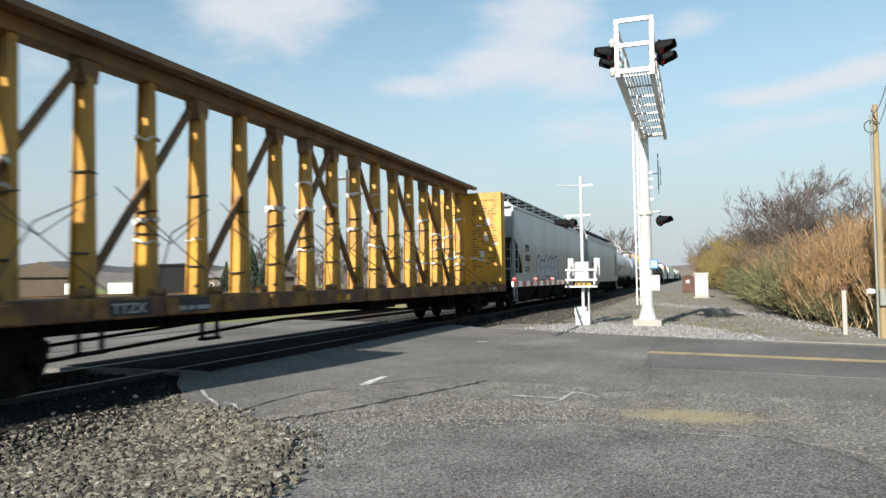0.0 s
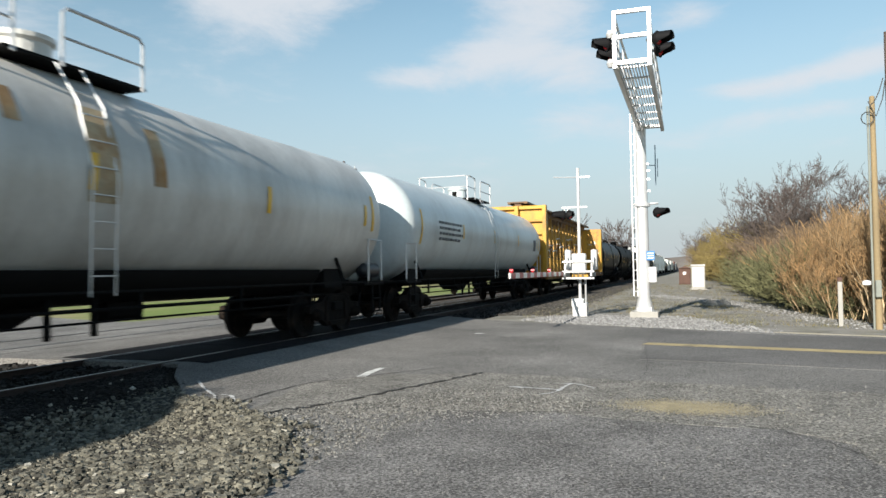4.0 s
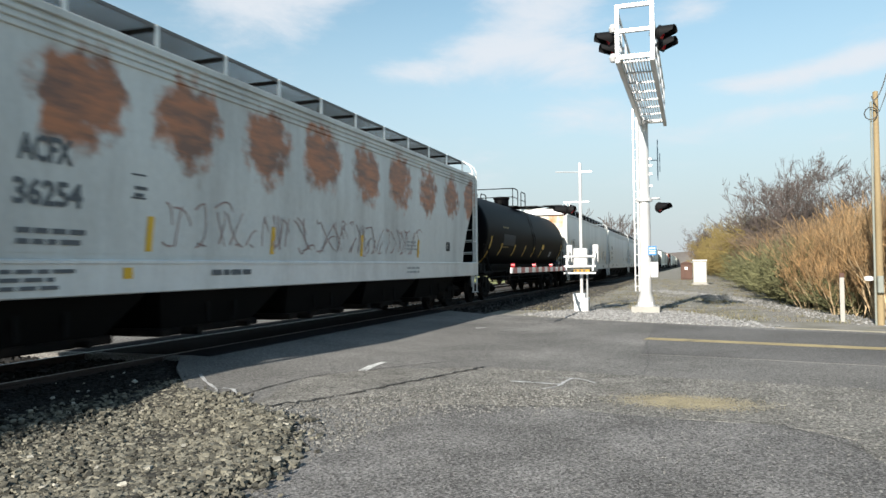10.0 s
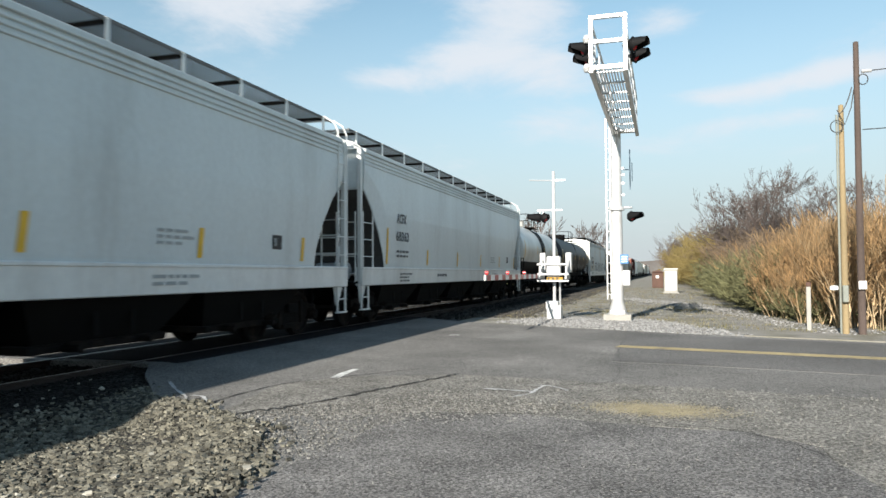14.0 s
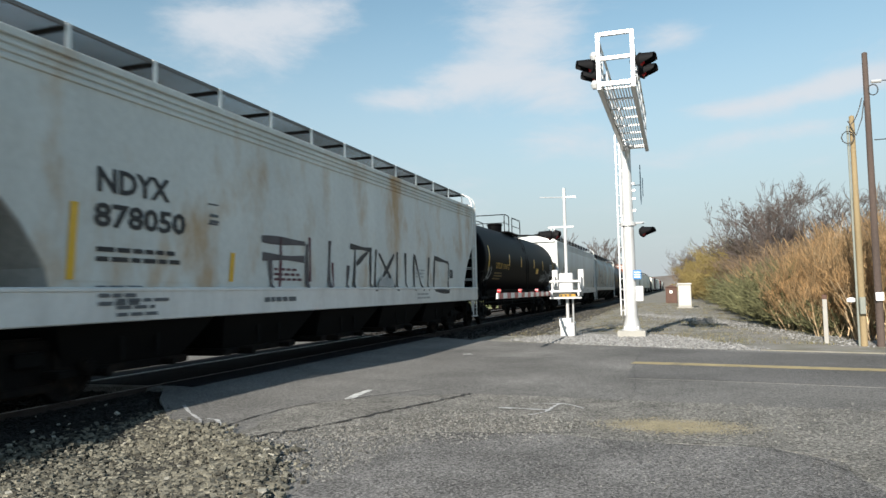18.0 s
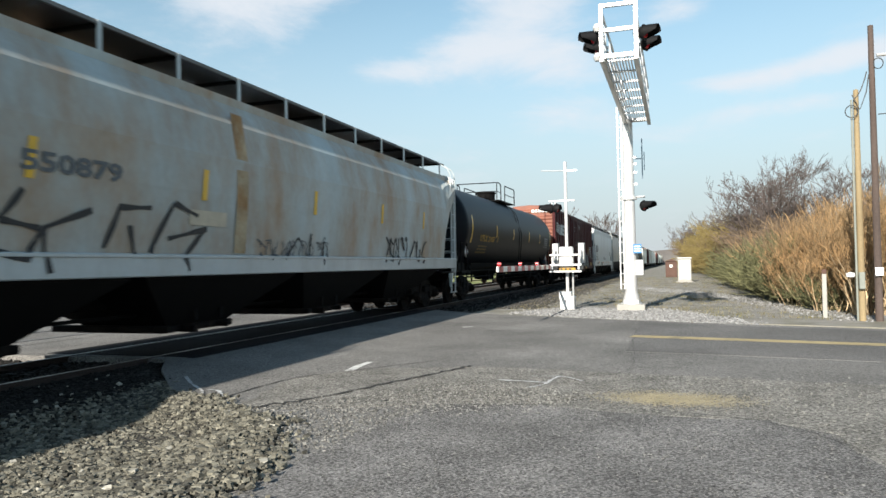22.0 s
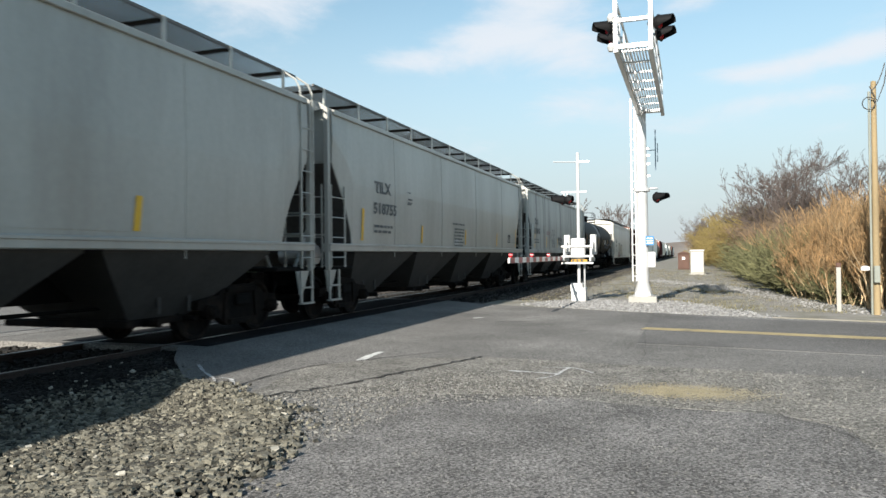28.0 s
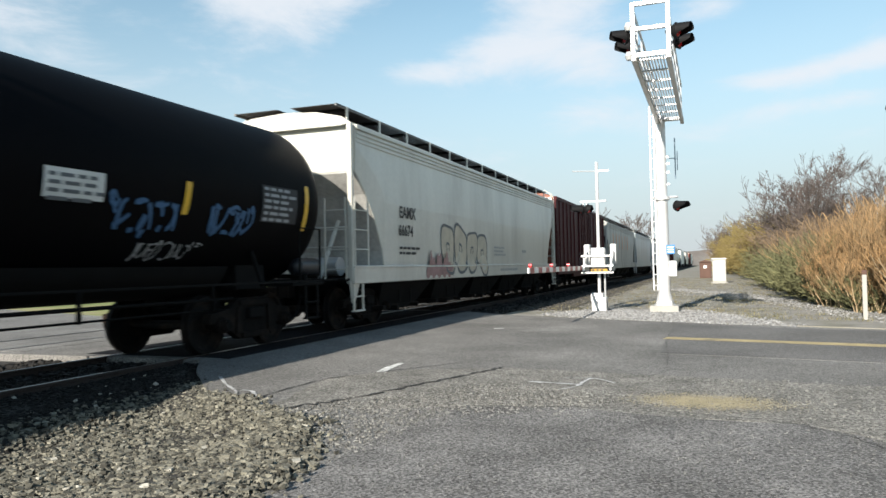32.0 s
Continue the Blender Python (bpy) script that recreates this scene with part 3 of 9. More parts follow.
            fs = [(2 * k, 2 * k + 2, 2 * k + 3, 2 * k + 1) for k in range(n)]
            part("spray_fill", flat_mesh("spray_fill", vs, fs, mat), mat, car)
        elif kind == "diamond":
            _, _, _, r, mat = it
            x = skin(z + r) + 0.03
            bm = extrude(bmesh.new(), [(y + a * r, z + b * r) for a, b in ((0, -1), (1, 0), (0, 1), (-1, 0))], x - 0.02, x, "x")
            plate = part("placard", bm, MARK_WHITE, car)
            for k in (-1, 1):
                vs = [(x + 0.004, y + a * r * 0.86, z + b * r * 0.86) for a, b in ((-0.6, k * 0.25), (0.6, k * 0.25), (0.35, k * 0.62), (0, k * 0.97), (-0.35, k * 0.62))]
                part("placard_field", flat_mesh("placard_field", vs, [(0, 1, 2, 3, 4)], mat), mat, plate)


def bubbles(car, y, z, wid, hgt, mat, fill, seed, skin):
    """A row of swollen sprayed shapes, outlined, with no letters in them."""
    rng = random.Random(seed)
    n = max(3, int(wid / (hgt * 0.62)))
    for layer, m in ((0, fill), (1, mat)):
        if m is None:
            continue
        rng.seed(seed)
        vs, fs = [], []
        for k in range(n):
            cx, cz = (k + 0.5) / n * wid, hgt * (0.5 + rng.uniform(-0.06, 0.06))
            rx, rz = wid / n * rng.uniform(0.5, 0.62), hgt * rng.uniform(0.40, 0.52)
            ph, ph2, sq = rng.uniform(0, 6.3), rng.uniform(0, 6.3), rng.uniform(0.62, 0.85)
            out = 0.009 + 0.0012 * (k % 3) + 0.0006 * layer

            def rim(a, f, cx=cx, cz=cz, rx=rx, rz=rz, ph=ph, ph2=ph2, sq=sq):
                w = f * (1 + 0.10 * math.sin(2 * a + ph) + 0.09 * math.sin(3 * a + ph2))
                c, d = math.cos(a), math.sin(a)
                return cx + rx * w * math.copysign(abs(c) ** sq, c), cz + rz * w * math.copysign(abs(d) ** sq, d)
            for f0, f1 in ((0.0, 0.93),) if layer == 0 else ((0.88, 1.0), (0.14, 0.24)):
                b = len(vs)
                for i in range(24):
                    for f in (f0, f1):
                        u, v = rim(i * math.tau / 24, f)
                        vs.append((skin(z + v) + out, y + u, z + v))
                for i in range(24):
                    j = (i + 1) % 24
                    fs.append((b + 2 * i, b + 2 * i + 1, b + 2 * j + 1, b + 2 * j))
        tagged(part("spray_fill" if layer == 0 else "spray_outline", flat_mesh("spray", vs, fs, m), m, car), kind="stuff")


def tag_strokes(car, y, z, wid, hgt, mat, seed, thick, skin):
    """Angular sprayed strokes in a row, hooked and crossing, with no letters in them."""
    rng = random.Random(seed)
    vs, fs = [], []
    u0, lift = 0.0, 0.0
    while u0 < wid:
        w = hgt * rng.uniform(0.45, 0.95)
        for stroke in range(rng.choice((2, 3, 3))):
            ax, bx = rng.uniform(0, 0.5) * w, rng.uniform(0.4, 1.1) * w
            az, bz = rng.choice((0.0, 0.1, 0.9, 1.0)) * hgt, rng.choice((0.05, 0.5, 0.95)) * hgt
            mx, mz = (ax + bx) / 2 + rng.uniform(-0.4, 0.4) * w, (az + bz) / 2 + rng.uniform(-0.45, 0.45) * hgt
            lift += 0.0004
            pts = []
            for i in range(9):
                t = i / 8
                pts.append(((1 - t) ** 2 * ax + 2 * t * (1 - t) * mx + t * t * bx, (1 - t) ** 2 * az + 2 * t * (1 - t) * mz + t * t * bz))
            for i, (u, v) in enumerate(pts):
                p, q = pts[max(i - 1, 0)], pts[min(i + 1, 8)]
                du, dv = q[0] - p[0], q[1] - p[1]
                d = math.hypot(du, dv) or 1
                ww = thick * (1.0 - 0.35 * i / 8)
                for s in (-1, 1):
                    vv = z + v + s * du / d * ww / 2
                    vs.append((skin(vv) + 0.008 + lift % 0.004, y + u0 + u - s * dv / d * ww / 2, vv))
                if i:
                    b = len(vs) - 4
                    fs.append((b, b + 1, b + 3, b + 2))
        u0 += w * rng.uniform(0.5, 0.95)
    tagged(part("spray_scrawl", flat_mesh("spray_scrawl", vs, fs, mat), mat, car), kind="stuff")


def spray(car, y, z, wid, hgt, mat, seed, thick, skin):
    """Spray-painted scrawl: a row of looping strokes with no letters in it."""
    rng = random.Random(seed)
    vs, fs = [], []
    n = max(2, int(wid / (hgt * 0.75)))
    for k in range(n):
        cx = (k + 0.5) / n * wid
        for stroke in range(3):
            a0, da = rng.uniform(0, 6.3), rng.choice((-1, 1)) * rng.uniform(2.0, 5.2)
            rx, rz = rng.uniform(0.35, 0.62) * wid / n, rng.uniform(0.30, 0.52) * hgt
            ox, oz = rng.uniform(-0.2, 0.2) * wid / n, rng.uniform(-0.16, 0.16) * hgt
            kink = rng.uniform(0.5, 2.0)
            pts = []
            for i in range(15):
                a = a0 + da * i / 14
                pts.append((cx + ox + rx * math.cos(a) * (1 + 0.2 * math.sin(kink * a)), hgt / 2 + oz + rz * math.sin(a)))
            for i, (u, v) in enumerate(pts):
                p, q = pts[max(i - 1, 0)], pts[min(i + 1, 14)]
                du, dv = q[0] - p[0], q[1] - p[1]
                d = math.hypot(du, dv) or 1
                w = thick * (0.6 + 0.4 * math.sin(i / 14 * math.pi))
                for s in (-1, 1):
                    vv = z + v + s * du / d * w / 2
                    vs.append((skin(vv) + 0.009 + 0.0006 * stroke, y + u - s * dv / d * w / 2, vv))
                if i:
                    b = len(vs) - 4
                    fs.append((b, b + 1, b + 3, b + 2))
    tagged(part("spray_scrawl", flat_mesh("spray_scrawl", vs, fs, mat), mat, car), kind="stuff")


def section(w, zb, eave, crown, bow=0.03):
    """Half-round-roofed cross-section: bottom corner, bowed side, eave, roof, and down the other side."""
    side = [(w, zb), (w + bow, zb + (eave - zb) * 0.5), (w, eave)]
    if bow > 0.1:
        side = [(w, zb), (w + bow * 0.7, zb + (eave - zb) * 0.4), (w + bow * 0.8, zb + (eave - zb) * 0.62), (w + bow * 0.1, zb + (eave - zb) * 0.85), (w - 0.24, eave)]
    roof = [(w * 0.86, eave + (crown - eave) * 0.45), (w * 0.5, eave + (crown - eave) * 0.85), (0, crown)]
    right = side + roof
    return right + [(-x, z) for x, z in reversed(right[:-1])]


def covered_hopper(start, length, label, mat, sill_mat=None, bays=5, board="grid", bay_mat=None, items=(),
                   bulge=0.03, ribbed=True, cut=1.66, eave=4.24, dark_ends="dark", end_mat=None, straight=False, end_z=3.3, rise=0.44, sill=(1.01, 1.45), deep=False):
    """A covered hopper wagon with sloped ends, outlet bays below and a walkway along the roof."""
    car = root("hopper_car", label, "freight car", start)
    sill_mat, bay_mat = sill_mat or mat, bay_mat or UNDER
    W = 1.55
    bm = bmesh.new()
    st = []
    base = sill[1] - 0.12
    d = (end_z - base) / 1.67
    slope = ((0.30, end_z), (max(0.42, cut * 0.46), base + 1.34 * d), (cut * 0.74, base + 0.87 * d), (cut * 0.94, base + 0.38 * d), (cut, base))
    if straight:
        slope = tuple((0.30 + (cut - 0.30) * k / 4, end_z + (base - end_z) * k / 4) for k in range(5))
    for y, zb in slope + tuple((length - a, b) for a, b in reversed(slope)):
        st.append([(x, y, z) for x, z in section(W, zb, eave, eave + 0.28, bulge)])
    loft(bm, st)
    part("body", bm, mat, car)
    # slope sheets under both ends; the dark version has the overhang's shade painted in
    if length > 0:
        for flip in (False, True):
            ring = [(length - a if flip else a, b - 0.012) for a, b in slope]
            bm = bmesh.new()
            rows = [[bm.verts.new((x, y, z)) for x in (-1.53, 1.53)] for y, z in ring]
            under = [[bm.verts.new((x, y, z - 0.02)) for x in (-1.53, 1.53)] for y, z in ring]
            for p, q in ((rows, under),):
                for k in range(len(ring) - 1):
                    bm.faces.new((p[k][0], p[k][1], p[k + 1][1], p[k + 1][0]))
                    bm.faces.new((q[k][0], q[k + 1][0], q[k + 1][1], q[k][1]))
                    for e in (0, 1):
                        bm.faces.new((p[k][e], p[k + 1][e], q[k + 1][e], q[k][e]))
                for k in (0, len(ring) - 1):
                    bm.faces.new((p[k][0], q[k][0], q[k][1], p[k][1]))
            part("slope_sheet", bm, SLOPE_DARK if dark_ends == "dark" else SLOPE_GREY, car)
    # side sills, top chords, centre sill
    for s in (-1, 1):
        lo, hi = sorted((s * 1.42, s * 1.605))
        sl = part("side_sill", boxed(lo, hi, 0.12, length - 0.12, sill[0], sill[1], 0.014), sill_mat, car)
        lo, hi = sorted((s * 1.60, s * 1.625))
        part("sill_lip", boxed(lo, hi, 0.12, length - 0.12, sill[1] - 0.055, sill[1] - 0.01, 0.006), sill_mat, sl)
        dz = eave - 4.18
        if bulge < 0.1:
            part("top_chord", boxed(min(s * 1.52, s * 1.60), max(s * 1.52, s * 1.60), 0.34, length - 0.34, 4.10 + dz, 4.20 + dz, 0.01), mat, car)
        for z in (eave - 0.145, eave - 0.235, eave - 0.325) if ribbed else ():
            part("stiffener", boxed(min(s * 1.50, s * 1.585), max(s * 1.50, s * 1.585), 0.34, length - 0.34, z - 0.032, z + 0.032, 0.012), mat, car)
        # a weld seam above the sill and the upright seams between side sheets
        lo, hi = sorted((s * 1.545, s * 1.562))
        part("seam", boxed(lo, hi, cut + 0.1, length - cut - 0.1, sill[1] + 0.07, sill[1] + 0.082), mat, car)
        n = max(3, int(length / 3.2)) if deep and bulge < 0.1 else 0
        for k in range(1, n):
            y = length * k / n
            st2 = [[(s * (W + bulge * (1 - abs((z - 1.3) / (eave - 1.3) - 0.5) * 2)) + s * d, y + e, z) for d, e in ((-0.01, -0.008), (0.006, -0.008), (0.006, 0.008), (-0.01, 0.008))]
                   for z in (1.3, (1.3 + eave) / 2, eave - 0.1)]
            part("seam", loft(bmesh.new(), st2), mat, car)
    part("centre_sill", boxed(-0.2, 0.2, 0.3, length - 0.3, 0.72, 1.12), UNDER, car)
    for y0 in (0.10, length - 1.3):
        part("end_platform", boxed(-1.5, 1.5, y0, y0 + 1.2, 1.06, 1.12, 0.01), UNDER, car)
    # end framing: corner posts, arched end top, slope braces
    for y, sg in ((0.16, 1), (length - 0.16, -1)):
        for s in (-1, 1):
            part("corner_post", boxed(s * 1.52 - 0.05, s * 1.52 + 0.05, y - 0.05, y + 0.05, 1.05, eave + 0.02, 0.012), sill_mat, car)
            bm = rod(bmesh.new(), (s * 0.72, y + sg * 0.1, 1.1), (s * 0.72, y + sg * 0.95, 2.35), 0.045, 6)
            part("slope_brace", bm, mat, car)
        bm = bmesh.new()
        sec = section(1.56, eave - 0.02, eave + 0.02, eave + 0.34, 0)
        extrude(bm, [(x, z) for x, z in sec[2:-2] if z > eave - 0.01] + [(-1.3, eave - 0.02), (1.3, eave - 0.02)], y - 0.03, y + 0.03, "y")
        part("end_arch", bm, sill_mat, car)
        a, b = sorted((0.30 - 0.012 if sg > 0 else length - 0.30 + 0.012, 0.30 + 0.02 if sg > 0 else length - 0.32))
        part("end_sheet", boxed(-1.5, 1.5, a, b, slope[0][1] + 0.02, eave, 0.004), end_mat or mat, car)
        for z in (1.75, 2.15):
            part("end_handrail", rod(bmesh.new(), (-1.5, y, z), (1.5, y, z), 0.02, 6), sill_mat, car)
    ladder(car, 1.58, 0.20, 1.10, min(2.75, end_z - 0.25), 0.60, "y", sill_mat)
    lad = ladder(car, 1.58, length - 0.56, 1.10, 4.05, 0.44, "y", sill_mat)
    for y in (length - 0.56, length - 0.12):
        part("ladder_bow", tube(bmesh.new(), [(1.58, y, 4.05), (1.57, y, eave + 0.16), (1.48, y, eave + 0.34), (1.24, y, eave + 0.5)], 0.018, 5), sill_mat, lad)
    ladder(car, 0.95, 0.10, 1.10, 2.75, 0.48, "x", sill_mat)
    ladder(car, 0.95, length - 0.10, 1.10, 2.75, 0.48, "x", sill_mat)
    sm = shared(("step", sill_mat.name), step_mesh, sill_mat)
    for y in (0.16, length - 0.56):
        part("corner_step", sm, sill_mat, car, m=pose(1.56, y, 0.44))
        part("corner_step", sm, sill_mat, car, m=pose(-1.56, y, 0.44))
        bm = extrude(bmesh.new(), [(y - 0.1, 1.05), (y + 0.35, 1.05), (y + 0.1, 0.62), (y, 0.62)], 1.50, 1.53, "x")
        part("step_gusset", bm, sill_mat, car)
    # walkway on the roof with its brackets
    zb = eave + rise
    wb = part("running_board", running_board(length, zb), DARK_GRATING if board == "dark" else GRATING, car)
    br = shared(("bracket", sill_mat.name, eave, rise), lambda: bracket_mesh(eave, zb), sill_mat)
    n = int((length - 1.2) / 1.55)
    for k in range(n + 1):
        for turn in (0, 180):
            part("bracket", br, sill_mat, wb, m=pose(0, 0.6 + k * (length - 1.2) / n, 0, 0, 0, turn))
        part("board_support", shared("board_support", lambda: boxed(-1.24, 1.24, -0.03, 0.03, -0.03, 0.028), UNDER), UNDER, wb, m=pose(0, 0.6 + k * (length - 1.2) / n, zb))
    for x in (-1.22, 1.22):
        part("board_edge", boxed(x - 0.02, x + 0.02, 0.15, length - 0.15, zb, zb + 0.05), BOARD_GREY, wb)
    for k in range(4):
        y = length * (k + 0.5) / 4
        bm = bmesh.new()
        box(bm, -0.3, 0.3, y - length / 9, y + length / 9, eave + 0.22, eave + 0.38, 0.03)
        part("roof_hatch", bm, mat, car)
    # outlet bays, coloured dark for the shade beneath the body
    span = length - 2 * cut - 0.24
    for k in range(bays):
        y0 = cut + 0.12 + span * k / bays + 0.1
        y1 = cut + 0.12 + span * (k + 1) / bays - 0.1
        mid = (y0 + y1) / 2
        bm = bmesh.new()
        # sides fall straight and close in towards the outlet; deep bays taper more
        half = (y1 - y0) * (0.19 if deep else 0.36)
        wid, top_w = (0.80, 1.52) if deep else (1.05, 1.40)
        loft(bm, [[(x, y, sill[0] + 0.22) for x, y in ((top_w, y0), (top_w, y1), (-top_w, y1), (-top_w, y0))],
                  [(x, y, sill[0] - 0.04) for x, y in ((top_w - 0.04, y0 + 0.05), (top_w - 0.04, y1 - 0.05), (0.04 - top_w, y1 - 0.05), (0.04 - top_w, y0 + 0.05))],
                  [(x, y, 0.44) for x, y in ((wid, mid - half), (wid, mid + half), (-wid, mid + half), (-wid, mid - half))]])
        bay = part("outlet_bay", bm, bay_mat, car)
        bm = boxed(-wid - 0.05, wid + 0.05, mid - half - 0.12, mid + half + 0.12, 0.33, 0.44, 0.02)
        box(bm, -wid - 0.3, wid + 0.3, mid - half - 0.34, mid - half - 0.16, 0.36, 0.46, 0.015)
        rod(bm, (wid, mid - half * 0.6, 0.38), (wid + 0.32, mid - half * 0.6, 0.38), 0.06, 8)
        rod(bm, (wid, mid + half * 0.6, 0.38), (wid + 0.25, mid + half * 0.6, 0.38), 0.045, 8)
        part("outlet_gate", bm, IRON, bay)
        for q in (-1, 1):
            g = extrude(bmesh.new(), [(mid + q * 0.30, sill[0]), (mid + q * 0.42, sill[0]), (mid + q * 0.36, 0.5), (mid + q * 0.30, 0.5)], wid + 0.2, wid + 0.22, "x")
            part("bay_stiffener", g, bay_mat, bay)
    # brake gear on the end platform
    bm = rod(bmesh.new(), (0.15, 0.75, 1.36), (0.95, 0.75, 1.36), 0.20, 12)
    part("air_reservoir", bm, GALV, car, smooth=True)
    bm = lathe(bmesh.new(), [(-0.02, 0.20), (0.02, 0.20), (0.02, 0.28), (-0.02, 0.28)], "y", (-0.6, 0.05, 2.3), 20)
    part("brake_wheel", bm, UNDER, car)
    bm = rod(bmesh.new(), (0.5, 2.6, 0.62), (0.5, length - 2.6, 0.62), 0.03, 6)
    part("brake_rod", bm, UNDER, car)
    couplers(car, length)
    near = start < 580
    truck(car, 1.75, near)
    truck(car, length - 1.75, near)

    def skin(z):
        if z < sill[1]:
            return 1.607
        q = (z - 1.28) / (eave - 1.28)
        if bulge > 0.1:
            return W + bulge * (0.7 * q / 0.4 if q < 0.4 else 0.7 + 0.1 * (q - 0.4) / 0.22 if q < 0.62 else 0.8 - 0.7 * (q - 0.62) / 0.23)
        return W + bulge * (1 - abs(q - 0.5) * 2)
    marks(car, items, skin)
    return car


def bracket_mesh(eave, zb):
    bm = bmesh.new()
    box(bm, 1.228, 1.252, -0.035, 0.035, eave + 0.03, zb + 0.05)
    return bm


def running_board(length, z):
    bm = bmesh.new()
    for s in (-1, 1):
        a, b = sorted((s * 0.16, s * 1.22))
        box(bm, a, b, 0.15, length - 0.15, z + 0.03, z + 0.038)
    return bm


def tank_car(start, length, label, mat, items=(), dome=0.34, belly=None, belt=None, rail_mat=None, R=1.50, zc=2.54, strips=None, strip_z=2.34, rails=(-1.6, -0.8, -0.1, 1.3), lead_mat=None):
    """A tank wagon: barrel with domed heads, fittings and railed platform on top, saddles, end platforms."""
    car = root("tank_car", label, "freight car", start)
    rail_mat = rail_mat or UNDER

    def skin(z):
        return math.sqrt(max(R ** 2 - (z - zc) ** 2, 0.01))
    y0, y1 = 0.5, length - 0.5
    bm = bmesh.new()
    head = [(y0 + 0.55 * (1 - math.cos(a)), R * math.sin(a)) for a in [k * math.pi / 2 / 7 for k in range(1, 8)]]
    tail = [(length - s, r) for s, r in reversed(head)]
    lathe(bm, [(y0, 0.02)] + head + [(y0 + 0.7, R), (y1 - 0.7, R)] + tail + [(y1, 0.02)], "y", (0, 0, zc), 48)
    part("barrel", bm, mat, car, smooth=True)
    if belly:
        bm = bmesh.new()
        n = 14
        rings = []
        for y in (y0 + 0.6, y1 - 0.6):
            rings.append([((R + 0.008) * math.cos(a), y, zc + (R + 0.008) * math.sin(a)) for a in
                          [radians(-155) + radians(130) * k / n for k in range(n + 1)]] +
                         [((R - 0.02) * math.cos(a), y, zc + (R - 0.02) * math.sin(a)) for a in
                          [radians(-25) - radians(130) * k / n for k in range(n + 1)]])
        loft(bm, rings)
        part("belly_coat", bm, belly, car, smooth=True)
    if belt:
        w0, w1, bmat = belt
        bm = lathe(bmesh.new(), [(w0 * length, R - 0.02), (w0 * length, R + 0.007), (w1 * length, R + 0.007), (w1 * length, R - 0.02)],
                   "y", (0, 0, zc), 48)
        part("painted_belt", bm, bmat, car, smooth=True)
    # saddles, stub sills, end platforms
    for y, sg in ((2.05, 1), (length - 2.45, -1)):
        bm = bmesh.new()
        arc = [(1.25 * math.cos(a), zc + 1.52 * math.sin(a)) for a in [radians(-140 + 10 * k) for k in range(11)]]
        extrude(bm, arc + [(1.0, 1.0), (-1.0, 1.0)], y - 0.35, y + 0.45, "y")
        part("saddle", bm, UNDER, car)
        ya, yb = sorted((y - sg * 1.65, y + sg * 1.2))
        part("stub_sill", boxed(-0.22, 0.22, ya + 0.1, yb, 0.74, 1.10, 0.015), UNDER, car)
        ya, yb = sorted((y - sg * 1.62, y - sg * 0.55))
        part("end_platform", boxed(-1.5, 1.5, ya, yb, 1.02, 1.08, 0.01), UNDER, car)
        for s in (-1, 1):
            bm = bmesh.new()
            tube(bm, [(s * 1.46, y - sg * 1.55, 1.05), (s * 1.46, y - sg * 1.55, 2.05), (s * 1.46, y - sg * 0.85, 2.05),
                      (s * 1.46, y - sg * 0.85, 1.05)], 0.022, 6)
            part("grab_rail", bm, rail_mat, car)
            yy = y - sg * 1.2
            part("corner_step", shared("step_black", step_mesh, UNDER), UNDER, car, m=pose(s * 1.48, yy - 0.2, 0.42))
            bm = rod(bmesh.new(), (s * 1.40, y - 0.2, 1.05), (s * 1.18, y - 0.2, 1.62), 0.04, 6)
            part("saddle_strut", bm, UNDER, car)
    # side sill angle, underside piping with hangers
    for s in (-1, 1):
        part("side_angle", boxed(min(s * 1.45, s * 1.50), max(s * 1.45, s * 1.50), 0.3, length - 0.3, 1.09, 1.12), UNDER, car)
    arc = [(1.12 * math.cos(a), 1.38 + 0.5 * math.sin(a)) for a in [radians(-180 + 15 * k) for k in range(13)]]
    part("belly_jacket", extrude(bmesh.new(), arc, 2.9, length - 3.2, "y"), UNDER, car, smooth=True)
    for x, z, r in ((1.0, 0.86, 0.026), (0.95, 0.70, 0.018), (-0.3, 0.8, 0.022)):
        part("brake_pipe", rod(bmesh.new(), (x, 2.9, z), (x, length - 2.9, z), r, 6), UNDER, car)
    hg = shared("pipe_hanger", lambda: boxed(0.97, 1.02, -0.022, 0.022, 0.68, 1.10), UNDER)
    for k in range(6):
        part("pipe_hanger", hg, UNDER, car, m=pose(0, 3.4 + (length - 6.8) * k / 5, 0))
    # bottom outlet in its skid, with four guard posts
    oy = length * 0.47
    skid = part("outlet_skid", extrude(bmesh.new(), [(oy - 1.0, 0.95), (oy + 1.0, 0.95), (oy + 0.35, 0.66), (oy - 0.35, 0.66)], -0.3, 0.3, "x"), UNDER, car)
    part("bottom_outlet", lathe(bmesh.new(), [(0.44, 0.02), (0.44, 0.08), (0.52, 0.08), (0.54, 0.13), (0.66, 0.13), (0.70, 0.02)], "z", (0, oy + 0.05, 0), 12), RUSTBOX, skid)
    guard = shared("guard_post", lambda: boxed(0.70, 0.76, -0.035, 0.035, 0.50, 1.05), UNDER)
    for q in (-1.25, -0.45, 0.45, 1.2):
        part("guard_post", guard, UNDER, car, m=pose(0, oy + q, 0))
    bm = rod(bmesh.new(), (0.35, length * 0.56, 0.82), (0.35, length * 0.56 + 0.7, 0.82), 0.16, 10)
    part("brake_cylinder", bm, UNDER, car)
